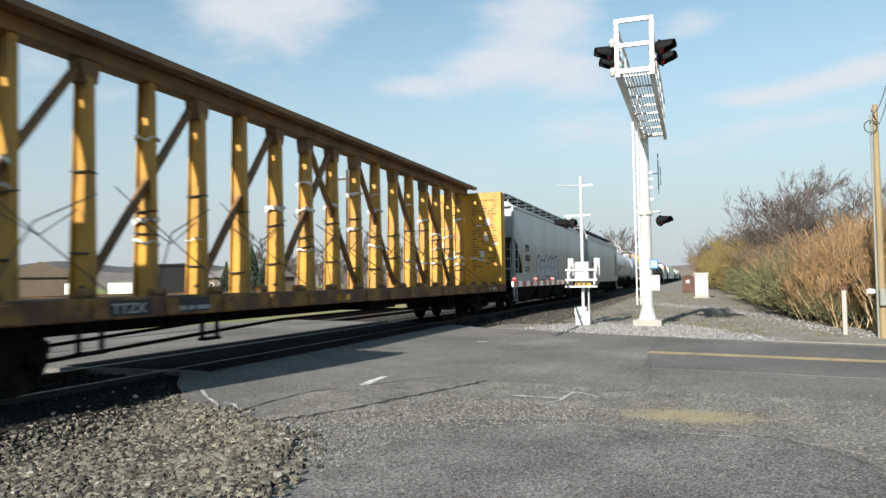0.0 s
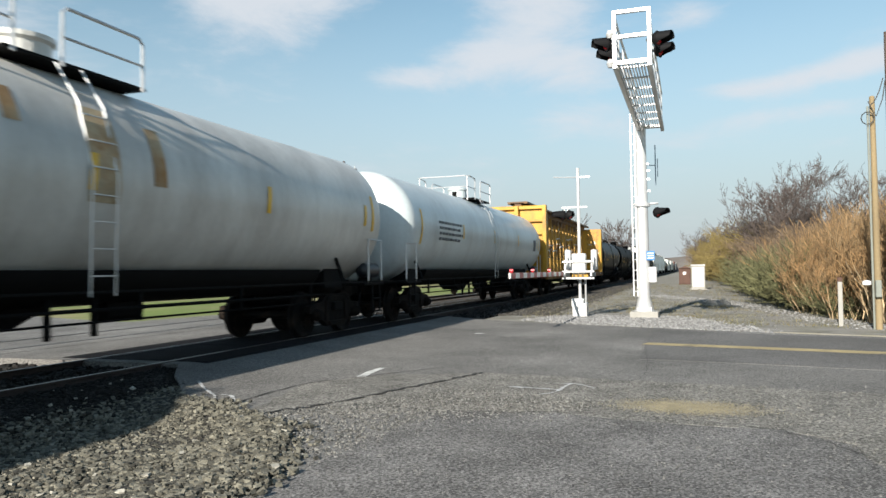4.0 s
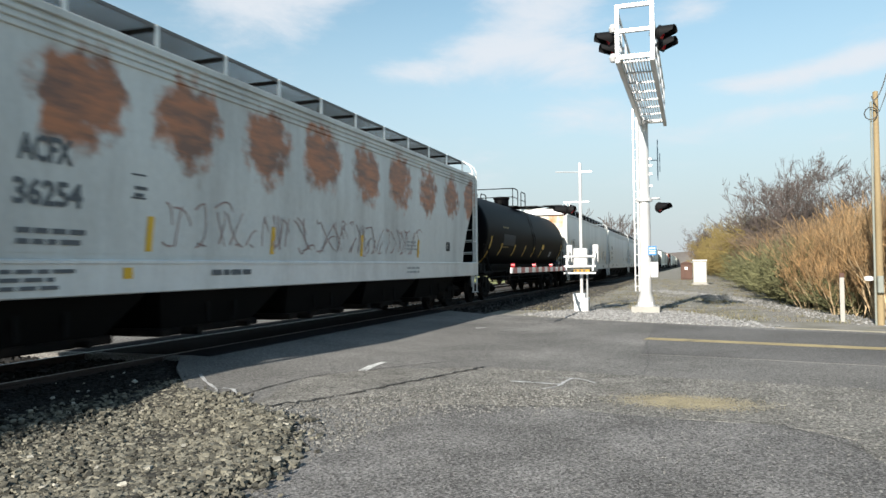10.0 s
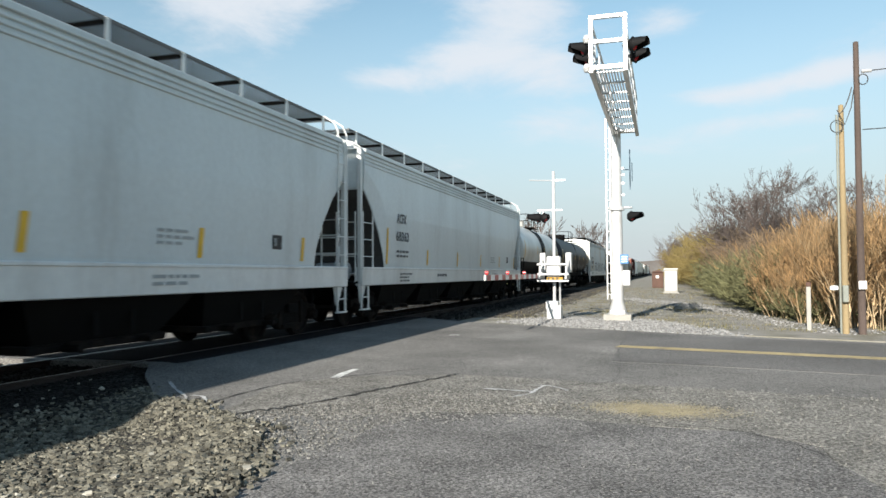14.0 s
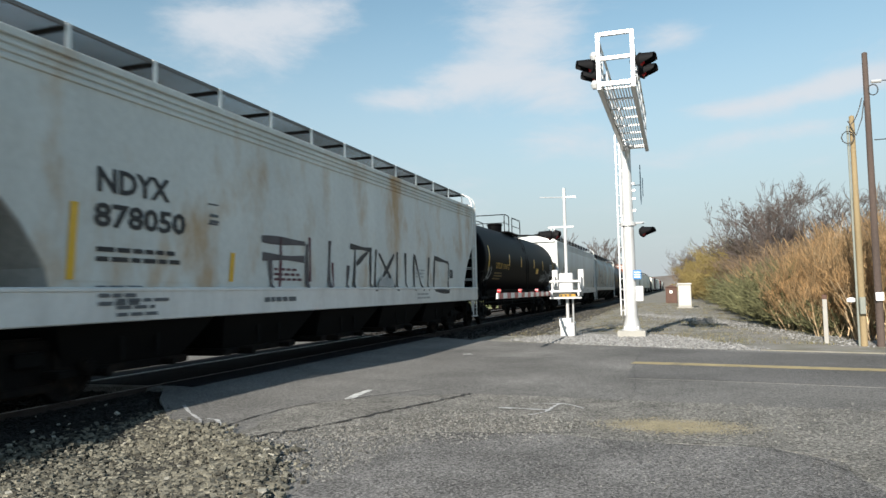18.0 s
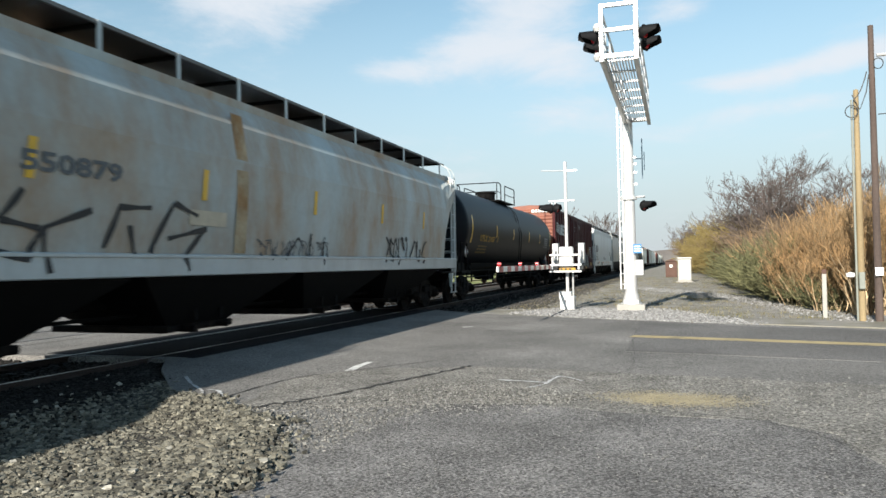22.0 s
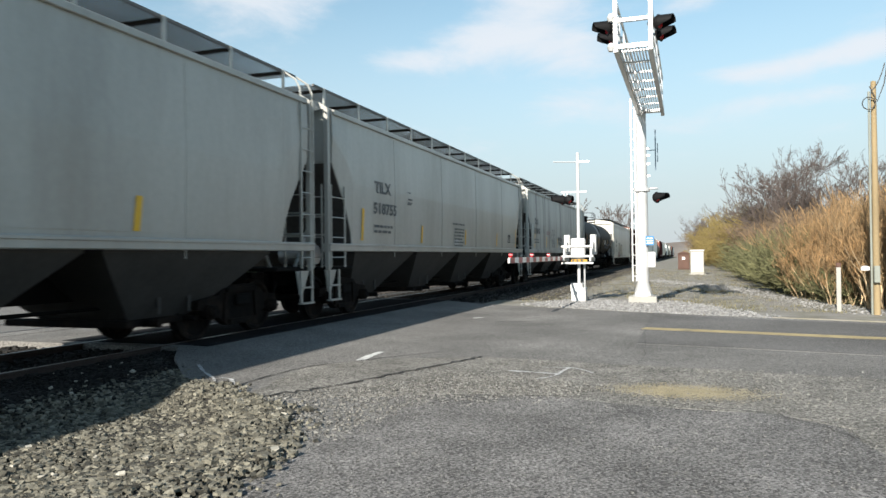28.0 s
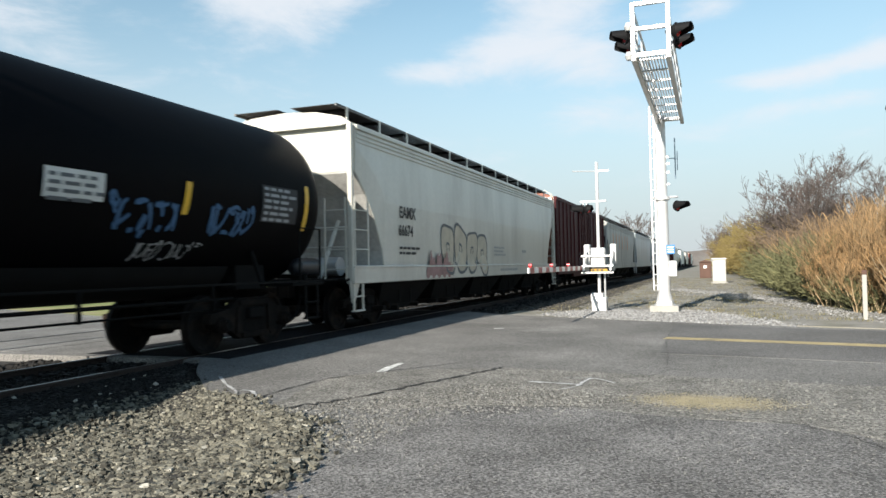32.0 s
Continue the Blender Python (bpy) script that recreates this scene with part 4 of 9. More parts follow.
    bm = lathe(bmesh.new(), [(0.0, 0.02), (0.03, 0.12), (0.08, 0.17), (0.72, 0.17), (0.77, 0.12), (0.80, 0.02)], "y", (1.1, length - 1.25, 1.36), 14)
    part("air_tank", bm, AIR_TANK, car, smooth=True)
    part("tank_cradle", boxed(0.95, 1.25, length - 1.1, length - 1.0, 1.08, 1.24), UNDER, car)
    # ladder up the side and the railed platform round the manway
    c = length * 0.5
    zt = zc + R
    bm = bmesh.new()
    line = [(1.5, 1.05), (R + 0.04, zc), (R * 0.87, zc + R * 0.59), (0.95, zt - 0.1)]
    tube(bm, [(x, c - 0.2, z) for x, z in line], 0.014, 5)
    lad = part("ladder", bm, rail_mat, car)
    part("stile", tube(bmesh.new(), [(x, c + 0.2, z) for x, z in line], 0.014, 5), rail_mat, lad)
    rg = shared(("tank_rung", rail_mat.name), lambda: rod(bmesh.new(), (0, -0.2, 0), (0, 0.2, 0), 0.01, 5), rail_mat)
    for k in range(8):
        z = 1.3 + 0.33 * k
        x = skin(z) + 0.05 if z > zc else R + 0.03
        part("rung", rg, UNDER, lad, m=pose(x, c, z))
    for a, b in ((-0.92, -0.5), (0.5, 0.92)):
        part("top_platform", boxed(a, b, c + rails[1] - 0.1, c + rails[3] + 0.1, zt - 0.09, zt - 0.05), UNDER, car)
    # a rail round the front of the platform, then side rails behind the gap where the ladder comes up
    q0, q1, q2, q3 = (c + q for q in rails)
    up = [(0.95, q1, zt - 0.12), (0.95, q1, zt + 0.56), (0.95, q1 - 0.1, zt + 0.64), (0.95, q0 + 0.1, zt + 0.66), (0.85, q0, zt + 0.66)]
    front = part("front_railing", tube(bmesh.new(), up + [(-x, y, z) for x, y, z in reversed(up)], 0.024, 6), rail_mat, car)
    part("mid_rail", tube(bmesh.new(), [(0.93, q1, zt + 0.26), (0.93, q0, zt + 0.28), (-0.93, q0, zt + 0.28), (-0.93, q1, zt + 0.26)], 0.018, 6), rail_mat, front)
    for s in (-1, 1):
        part("rail_post", rod(bmesh.new(), (s * 0.9, q0 + 0.02, zt - 0.2), (s * 0.9, q0 + 0.02, zt + 0.65), 0.02, 6), rail_mat, front)
        x = s * 0.95
        side = part("side_railing", tube(bmesh.new(), [(x, q2, zt - 0.12), (x, q2, zt + 0.56), (x, q2 + 0.08, zt + 0.63), (x, q3 - 0.08, zt + 0.63), (x, q3, zt + 0.56), (x, q3, zt - 0.12)], 0.024, 6), rail_mat, car)
        part("mid_rail", rod(bmesh.new(), (x, q2, zt + 0.25), (x, q3, zt + 0.25), 0.018, 6), rail_mat, side)
    bm = lathe(bmesh.new(), [(-0.1, dome), (0.30, dome), (0.34, dome * 1.12), (0.40, dome * 1.12), (0.44, dome * 0.8)], "z", (0, c + 0.1, zt), 20)
    part("manway", bm, UNDER if mat.name.startswith("black") else mat, car)
    for yy in (c - 0.6, c + 0.75):
        part("valve", rod(bmesh.new(), (0.1, yy, zt - 0.1), (0.1, yy, zt + 0.22), 0.09, 8), UNDER, car)
    # reflective strips along the barrel
    strips = strips or [5.3 + (length - 7.2) * k / 3 for k in range(4)]
    marks(car, [("tape", 1.5, strip_z - 0.28, 0.95, lead_mat or REFLECT)] + [("tape", y, strip_z, 0.46) for y in strips] + [("tape", length - 1.5, strip_z - 0.1, 0.8)], skin)
    couplers(car, length)
    near = start < 580
    truck(car, 2.05, near)
    truck(car, length - 2.45, near)
    marks(car, items, skin)
    return car


def centerbeam(start, length, label, first=1.88):
    """A bulkhead flat wagon with a truss down its middle for lumber."""
    car = root("centerbeam_car", label, "freight car", start)
    part("deck", centerbeam_deck(length), DECK_RUST, car)
    for s in (-1, 1):
        part("side_sill", boxed(min(s * 1.40, s * 1.55), max(s * 1.40, s * 1.55), 0.15, length - 0.15, 0.86, 1.13, 0.012), DECK_RUST, car)
    part("centre_sill", boxed(-0.3, 0.3, 0.2, length - 0.2, 0.62, 1.05), UNDER, car)
    # bulkheads with stiffening ribs on the outer face
    for y, sg in ((0.45, 1), (length - 0.45, -1)):
        ya, yb = sorted((y - 0.06, y + 0.06))
        bh = part("bulkhead", boxed(-1.5, 1.5, ya, yb, 1.10, 4.62, 0.015), YELLOW_CAR, car)
        for x in (-1.42, 0.0, 1.42):
            part("bulkhead_post", boxed(x - 0.1, x + 0.1, y - sg * 0.34 - 0.02 if sg > 0 else y + 0.05, y - 0.05 if sg > 0 else y + 0.36, 1.10, 4.6, 0.012),
                 YELLOW_CAR, bh)
        for z in (1.25, 1.9, 2.55, 3.2, 3.85, 4.5):
            part("bulkhead_rib", boxed(-1.45, 1.45, y - 0.24 if sg > 0 else y + 0.05, y - 0.05 if sg > 0 else y + 0.24, z - 0.07, z + 0.07, 0.01),
                 YELLOW_CAR, bh)
        for s in (-1, 1):
            a, b = sorted((y, y + sg * 0.12))
            part("bulkhead_edge", boxed(s * 1.46 - 0.04, s * 1.46 + 0.04, a, b, 1.10, 4.62, 0.012), YELLOW_CAR, bh)
    # top chord: a web under a broad plate that is slotted along both sides
    n, pitch = 17, 1.268
    bm = boxed(-0.17, 0.17, 0.5, length - 0.5, 4.54, 4.77, 0.012)
    part("top_chord", bm, BROWN_CHORD, car)
    bm = boxed(-0.24, 0.24, 0.4, length - 0.4, 4.772, 4.845)
    for s in (-1, 1):
        box(bm, min(s * 0.36, s * 0.52), max(s * 0.36, s * 0.52), 0.4, length - 0.4, 4.74, 4.845)
        y = 0.4
        for k in range(n):
            mid = first + pitch * (k + 0.5)
            box(bm, min(s * 0.24, s * 0.36), max(s * 0.24, s * 0.36), y, mid - 0.2, 4.774, 4.843)
            y = mid + 0.2
        box(bm, min(s * 0.24, s * 0.36), max(s * 0.24, s * 0.36), y, length - 0.4, 4.774, 4.843)
    part("chord_plate", bm, BROWN_CHORD, car)
    post_key = shared("truss_post", truss_post_mesh, POST_YELLOW)
    wraps = [shared("wrap_remnant_%d" % q, lambda q=q: torn_wrap_mesh(q), WRAP) for q in range(6)]
    old_strap = shared("old_strap", lambda: boxed(-0.185, 0.185, -0.075, 0.075, -0.012, 0.012, 0.004), WIRE)
    rng = random.Random(int(start))
    for k in range(n + 1):
        y = first + pitch * k
        part("truss_post", post_key, POST_YELLOW, car, m=pose(0, y, 0))
        for z in (2.0, 2.35, 2.7, 3.0, 3.5):
            if rng.random() < 0.34:
                part("wrap_remnant", rng.choice(wraps), WRAP, car, m=pose(0, y, z + rng.uniform(-0.2, 0.2), rng.uniform(-16, 16), rng.uniform(-8, 8), 0))
        for z in (rng.uniform(1.5, 2.2), rng.uniform(2.3, 3.0)):
            part("old_strap", old_strap, WIRE, car, m=pose(0, y, z, rng.uniform(-14, 14), rng.uniform(-6, 6), 0))
        part("winch", shared("winch", lambda: rod(bmesh.new(), (1.3, -0.12, 1.17), (1.3, 0.12, 1.17), 0.08, 8), DECK_RUST), DECK_RUST, car, m=pose(0, y, 0))
        part("stake_pocket", shared("stake_pocket", lambda: boxed(1.54, 1.60, -0.11, 0.11, 0.88, 1.1, 0.01), DECK_RUST), DECK_RUST, car, m=pose(0, y, 0))
    done = set()
    for k, falls in [(q, False) for q in (1, 3, 5, 7)] + [(q, True) for q in (8, 10, 12, 14)]:
        ya, yb = first + pitch * k, first + pitch * (k + 2)
        if falls:
            ya, yb = yb, ya
        bm = bmesh.new()
        d = Vector((0, yb - ya, 3.4))
        u = d.normalized()
        w = Vector((0, -u.z, u.y)) * 0.05
        a = Vector((0, ya, 1.22))
        b = Vector((0, yb, 4.62))
        extrude(bm, [((a + w).y, (a + w).z), ((b + w).y, (b + w).z), ((b - w).y, (b - w).z), ((a - w).y, (a - w).z)], -0.055, 0.055, "x")
        part("diagonal", bm, BROWN_CHORD, car)
        for q in (0, 1):
            ga = first + pitch * (k + 2 * q)
            if abs(ga - yb) < 0.01 and round(ga, 2) not in done:
                done.add(round(ga, 2))
                bm = extrude(bmesh.new(), [(ga - 0.19, 4.6), (ga + 0.19, 4.6), (ga + 0.12, 4.22), (ga - 0.12, 4.22)], -0.13, 0.13, "x")
                part("gusset", bm, BROWN_CHORD, car)
        bm = bmesh.new()
        tube(bm, [(1.3, ya, 1.2), (0.5, (ya + yb) / 2, 2.1), (0.25, yb, 2.6)], 0.011, 4)
        part("lashing_cable", bm, WIRE, car)
        ym = (ya + yb) / 2
        part("lashing_cable", tube(bmesh.new(), [(1.3, ym + 0.4, 1.2), (0.6, ym + 0.1, 1.85), (0.22, ym - 0.9, 2.75)], 0.009, 4), WIRE, car)
        part("lashing_cable", tube(bmesh.new(), [(0.22, ym - 0.5, 2.3), (0.24, ym + 0.3, 1.95), (0.22, ym + 0.95, 2.35)], 0.009, 4), WIRE, car)
    for y in (4.15, 6.4, length - 6.8, length - 4.5):
        bm = bmesh.new()
        for q in (0, 0.35):
            box(bm, 1.46, 1.50, y + q, y + q + 0.05, 0.46, 0.95)
        box(bm, 1.42, 1.54, y, y + 0.4, 0.46, 0.50)
        part("side_step", bm, UNDER, car)
    bm = bmesh.new()
    for s in (-1, 1):
        tube(bm, [(s * 0.7, 4.0, 0.34), (s * 0.7, length * 0.4, 0.58), (s * 0.7, length * 0.6, 0.58), (s * 0.7, length - 4.0, 0.34)], 0.028, 6)
    part("truss_rod", bm, UNDER, car)
    part("brake_gear", boxed(0.2, 0.9, length * 0.55, length * 0.55 + 1.6, 0.62, 0.9, 0.03), UNDER, car)
    couplers(car, length)
    truck(car, 3.05)
    truck(car, length - 2.5)
    marks(car, (("panel", 4.5, 0.90, 0.8, 0.2, MARK_BLACK), ("panel", 5.7, 0.90, 0.8, 0.2, MARK_BLACK), ("word", 4.6, 0.93, "TTZX", 0.6, 0.13, MARK_PANEL),
                ("bars", 5.8, 0.93, 0.6, 1, 0.12, MARK_PANEL), ("panel", 10.6, 0.92, 0.5, 0.12, REFLECT)), flat_skin(1.552))
    marks(car, (("bars", length - 2.6, 0.96, 1.0, 1, 0.14, MARK_WHITE),), flat_skin(1.552))
    rng = random.Random(7)
    for k in range(16):
        x, z = rng.choice((-1, 1)) * rng.uniform(0.35, 1.3), rng.uniform(1.7, 3.4)
        w, h = rng.choice(((0.22, 0.05), (0.3, 0.06), (0.1, 0.35), (0.16, 0.25)))
        part("paper_scrap", boxed(x - w / 2, x + w / 2, -0.003, 0.003, -h / 2, h / 2), WRAP, car, m=pose(0, length - 0.521, z, 0, rng.uniform(-15, 15), 0))
    for s in (-1, 1):
        vs, fs = [], []
        for r in range(26):
            z = 4.3 - r * 0.105
            u = 0.35
            while u < 1.2:
                du = rng.uniform(0.06, 0.2)
                if rng.random() < 0.55:
                    b = len(vs)
                    vs += [(s * p, length - 0.517, q) for p, q in ((u, z), (u + du, z), (u + du, z + 0.045), (u, z + 0.045))]
                    fs.append((b, b + 1, b + 2, b + 3))
                u += du + 0.04
        tagged(part("stencil", flat_mesh("stencil", vs, fs, STENCIL_BROWN), STENCIL_BROWN, car), kind="stuff")
    return car


def centerbeam_deck(length):
    bm = bmesh.new()
    box(bm, -1.5, 1.5, 0.1, length - 0.1, 1.05, 1.11)
    n = int(length / 1.1)
    for k in range(n):
        y = 0.5 + (length - 1) * k / (n - 1)
        box(bm, -1.42, 1.42, y - 0.05, y + 0.05, 0.88, 1.05)
    return bm


def torn_wrap_mesh(seed):
    """A ragged band of plastic wrap left round a post: one strip whose height, slant and torn edge vary all the way round."""
    rng = random.Random(400 + seed)
    bm = bmesh.new()
    path = [(-0.195, -0.02), (-0.19, -0.085), (-0.08, -0.095), (0.02, -0.085), (0.11, -0.10), (0.195, -0.085), (0.20, 0.0), (0.195, 0.085), (0.09, 0.10), (-0.03, 0.085), (-0.12, 0.095), (-0.19, 0.085)]
    cut = rng.randrange(6, 12)
    prev = None
    z = 0.0
    for x, y in path[:cut]:
        z += rng.uniform(-0.03, 0.03)
        tall = rng.choice((0.008, 0.014, 0.03, 0.055))
        drop = rng.choice((0.0, 0.0, 0.015, 0.06))
        ring = [bm.verts.new((x * q, y * q, h)) for q, h in ((1, z - drop), (1.04, z + tall), (1.0, z + tall), (0.97, z - drop))]
        if prev:
            for k in range(4):
                bm.faces.new((prev[k], ring[k], ring[(k + 1) % 4], prev[(k + 1) % 4]))
        else:
            bm.faces.new(ring)
        prev = ring
    bm.faces.new(prev[::-1])
    return bm


def truss_post_mesh():
    """A tapered post, broad at the foot, with two flanges and a web."""
    bm = bmesh.new()
    rings = []
    for half, z in ((0.20, 1.10), (0.16, 2.8), (0.125, 4.56)):
        f, t, w = half - 0.02, 0.01, 0.068
        rings.append([(x, y, z) for x, y in ((half, -w), (half, w), (f, w), (f, t), (-f, t), (-f, w), (-half, w), (-half, -w),
                                             (-f, -w), (-f, -t), (f, -t), (f, -w))])
    loft(bm, rings)
    return bm


YELLOW_CAR = material("worn_yellow_car_paint", (0.54, 0.29, 0.025), rough=0.5, vary=0.18, scale=1.2, fine=14, bump=0.06,
                      second=(0.34, 0.17, 0.03), second_amount=0.32, second_scale=1.4, stretch=(1, 1, 0.5), spread=0.3)
POST_YELLOW = material("shaded_dull_yellow_paint", (0.46, 0.25, 0.03), rough=0.55, vary=0.2, scale=1.2, fine=14, bump=0.06,
                       second=(0.20, 0.10, 0.03), second_amount=0.38, second_scale=1.6, stretch=(1, 1, 0.5), spread=0.3)
BROWN_CHORD = material("weathered_brown_yellow", (0.20, 0.105, 0.036), rough=0.65, vary=0.22, scale=1.5, fine=14, bump=0.1,
                       second=(0.10, 0.055, 0.03), second_amount=0.45, second_scale=1.2, spread=0.3)
DECK_RUST = material("rusty_deck", (0.10, 0.052, 0.03), rough=0.8, vary=0.35, scale=2, fine=25, bump=0.2,
                     second=(0.27, 0.14, 0.03), second_amount=0.42, second_scale=2.2, spread=0.25)
WRAP = material("torn_white_wrap", (0.62, 0.60, 0.56), rough=0.6, vary=0.2, scale=6, fine=30, bump=0.2)
STENCIL_BROWN = material("brown_stencil", (0.15, 0.09, 0.03), rough=0.7, vary=0.2, scale=6, fine=30, bump=0.0)


FADED_RED = material("sun_faded_red_paint", (0.23, 0.075, 0.042), rough=0.6, vary=0.2, scale=1.0, fine=12, bump=0.05,
                     second=(0.16, 0.05, 0.032), second_amount=0.4, second_scale=1.2, stretch=(1, 1, 0.4), spread=0.4)


def end_bars(car, y, rows):
    """White stencil bars on a car's leading end: x, z, width, height."""
    vs, fs = [], []
    for x, z, w, h in rows:
        b = len(vs)
        vs += [(x, y, z), (x + w, y, z), (x + w, y, z + h), (x, y, z + h)]
        fs.append((b, b + 1, b + 2, b + 3))
    tagged(part("stencil", flat_mesh("stencil", vs, fs, MARK_WHITE), MARK_WHITE, car), kind="stuff")


def boxcar(start, length, label, mat, items=(), top=4.66):
    """A ribbed-side boxcar with two sliding doors and a corrugated end."""
    car = root("boxcar", label, "freight car", start)
    W = 1.5
    bm = bmesh.new()
    sec = [(W, 1.02), (W, top - 0.12), (W * 0.6, top + 0.10), (0, top + 0.16), (-W * 0.6, top + 0.10), (-W, top - 0.12), (-W, 1.02)]
    extrude(bm, sec, 0.25, length - 0.25, "y")
    part("body", bm, mat, car)
    for s in (-1, 1):
        part("top_chord", boxed(min(s * 1.47, s * 1.57), max(s * 1.47, s * 1.57), 0.2, length - 0.2, top - 0.26, top - 0.10, 0.012), mat, car)
        part("side_sill", boxed(min(s * 1.45, s * 1.56), max(s * 1.45, s * 1.56), 0.2, length - 0.2, 0.86, 1.12, 0.012), mat, car)
        part("hung_sill", boxed(min(s * 1.40, s * 1.52), max(s * 1.40, s * 1.52), length * 0.27, length * 0.73, 0.70, 0.90, 0.012), mat, car)
    d0, d1 = length * 0.378, length * 0.635
    rib = shared(("side_rib", mat.name), lambda: extrude(bmesh.new(), [(1.5, -0.09), (1.56, -0.05), (1.56, 0.05), (1.5, 0.09)], 1.12, top - 0.26, "z"), mat)
    y = 1.0
    while y < length - 0.6:
        if not d0 - 0.4 < y < d1 + 0.4:
            part("side_rib", rib, mat, car, m=pose(0, y, 0))
            part("side_rib", rib, mat, car, m=pose(0, y, 0, 0, 0, 180))
        y += 0.98
    for k in range(2):
        a = d0 + (d1 - d0) * k / 2 + 0.03
        b = d0 + (d1 - d0) * (k + 1) / 2 - 0.03
        door = part("sliding_door", boxed(1.5, 1.575, a, b, 1.10, top - 0.30, 0.01), mat, car)
        for z in (1.35, 1.85, 2.45, 3.05, 3.65, 4.15):
            part("door_rib", boxed(1.575, 1.60, a + 0.06, b - 0.06, z - 0.03, z + 0.03, 0.006), mat, door)
        for q in (0.22, 0.5, 0.78):
            yy = a + (b - a) * q
            part("lock_bar", rod(bmesh.new(), (1.60, yy, 1.2), (1.60, yy, top - 0.4), 0.022, 6), mat, door)
    part("door_track", boxed(1.5, 1.63, d0 - 1.0, d1 + 2.2, 1.02, 1.08), mat, car)
    for y, sg in ((0.25, -1), (length - 0.25, 1)):
        a, b = sorted((y + sg * 0.004, y + sg * 0.02))
        sheet_end = part("end_panel", boxed(-1.44, 1.44, a, b, 1.04, top - 0.13), FADED_RED, car)
        for z in [1.5 + 0.42 * k for k in range(8)]:
            if z < top - 0.2:
                prof = [(y, z - 0.13), (y + sg * 0.08, z - 0.05), (y + sg * 0.08, z + 0.05), (y, z + 0.13)]
                part("end_corrugation", extrude(bmesh.new(), prof, -1.4, 1.4, "x"), FADED_RED, sheet_end)
        part("end_gable", extrude(bmesh.new(), [(-1.44, top - 0.12), (1.44, top - 0.12), (0.85, top + 0.09), (0, top + 0.15), (-0.85, top + 0.09)], a, b, "y"), FADED_RED, car)
        for s in (-1, 1):
            part("corner_post", boxed(s * 1.47 - 0.06, s * 1.47 + 0.06, y - 0.06, y + 0.06, 0.95, top - 0.1, 0.012), mat, car)
    end_bars(car, 0.15, [(0.15 + 0.2 * k, 4.36, 0.15, 0.17) for k in range(6)] + [(-0.5, 4.02, 0.6, 0.08), (-0.5, 3.88, 0.5, 0.07), (-0.2, 3.2, 0.4, 0.05), (-0.2, 2.75, 0.3, 0.05)])
    part("centre_sill", boxed(-0.2, 0.2, 0.1, length - 0.1, 0.65, 1.04), UNDER, car)
    sm = shared("step_black", step_mesh, UNDER)
    for y in (0.3, length - 0.7):
        part("corner_step", sm, UNDER, car, m=pose(1.52, y, 0.36))
        part("corner_step", sm, UNDER, car, m=pose(-1.52, y, 0.36))
    ladder(car, 1.56, 0.28, 1.15, 2.9, 0.42, "y", mat)
    ladder(car, 0.95, 0.14, 1.15, top - 0.2, 0.45, "x", mat)
    bm = rod(bmesh.new(), (0.6, 3, 0.62), (0.6, length - 3, 0.62), 0.03, 6)
    part("brake_rod", bm, UNDER, car)
    part("brake_reservoir", rod(bmesh.new(), (0.3, length * 0.45, 0.7), (0.3, length * 0.45 + 1.1, 0.7), 0.2, 10), UNDER, car)
    couplers(car, length)
    near = start < 580
    truck(car, 1.95, near)
    truck(car, length - 1.95, near)
    marks(car, items, flat_skin(1.565))
    return car

# ---- the train, car by car; distances along it in metres ----
K = 0.9735
GREY_BLUE = paint("blue_grey_wagon_paint", (0.36, 0.42, 0.45), 0.35)
LIGHT_GREY = paint("light_blue_grey_wagon_paint", (0.58, 0.63, 0.645), 0.06)
PALE_GREY = paint("pale_grey_wagon_paint", (0.44, 0.49, 0.505), 0.25)
CREAM_CAR = paint("cream_wagon_paint", (0.57, 0.56, 0.505), 0.2)
WHITE_CAR = paint("white_wagon_paint", (0.72, 0.735, 0.725), 0.25)
WARM_GREY = paint("warm_grey_wagon_paint", (0.38, 0.385, 0.362), 0.4)
OLD_GREY = material("streaked_grey_wagon_paint", (0.42, 0.425, 0.40), rough=0.45, vary=0.15, scale=0.7, fine=9, bump=0.04,
                    second=(0.10, 0.095, 0.09), second_amount=0.30, second_scale=2.6, stretch=(1, 1, 0.05), spread=0.22)


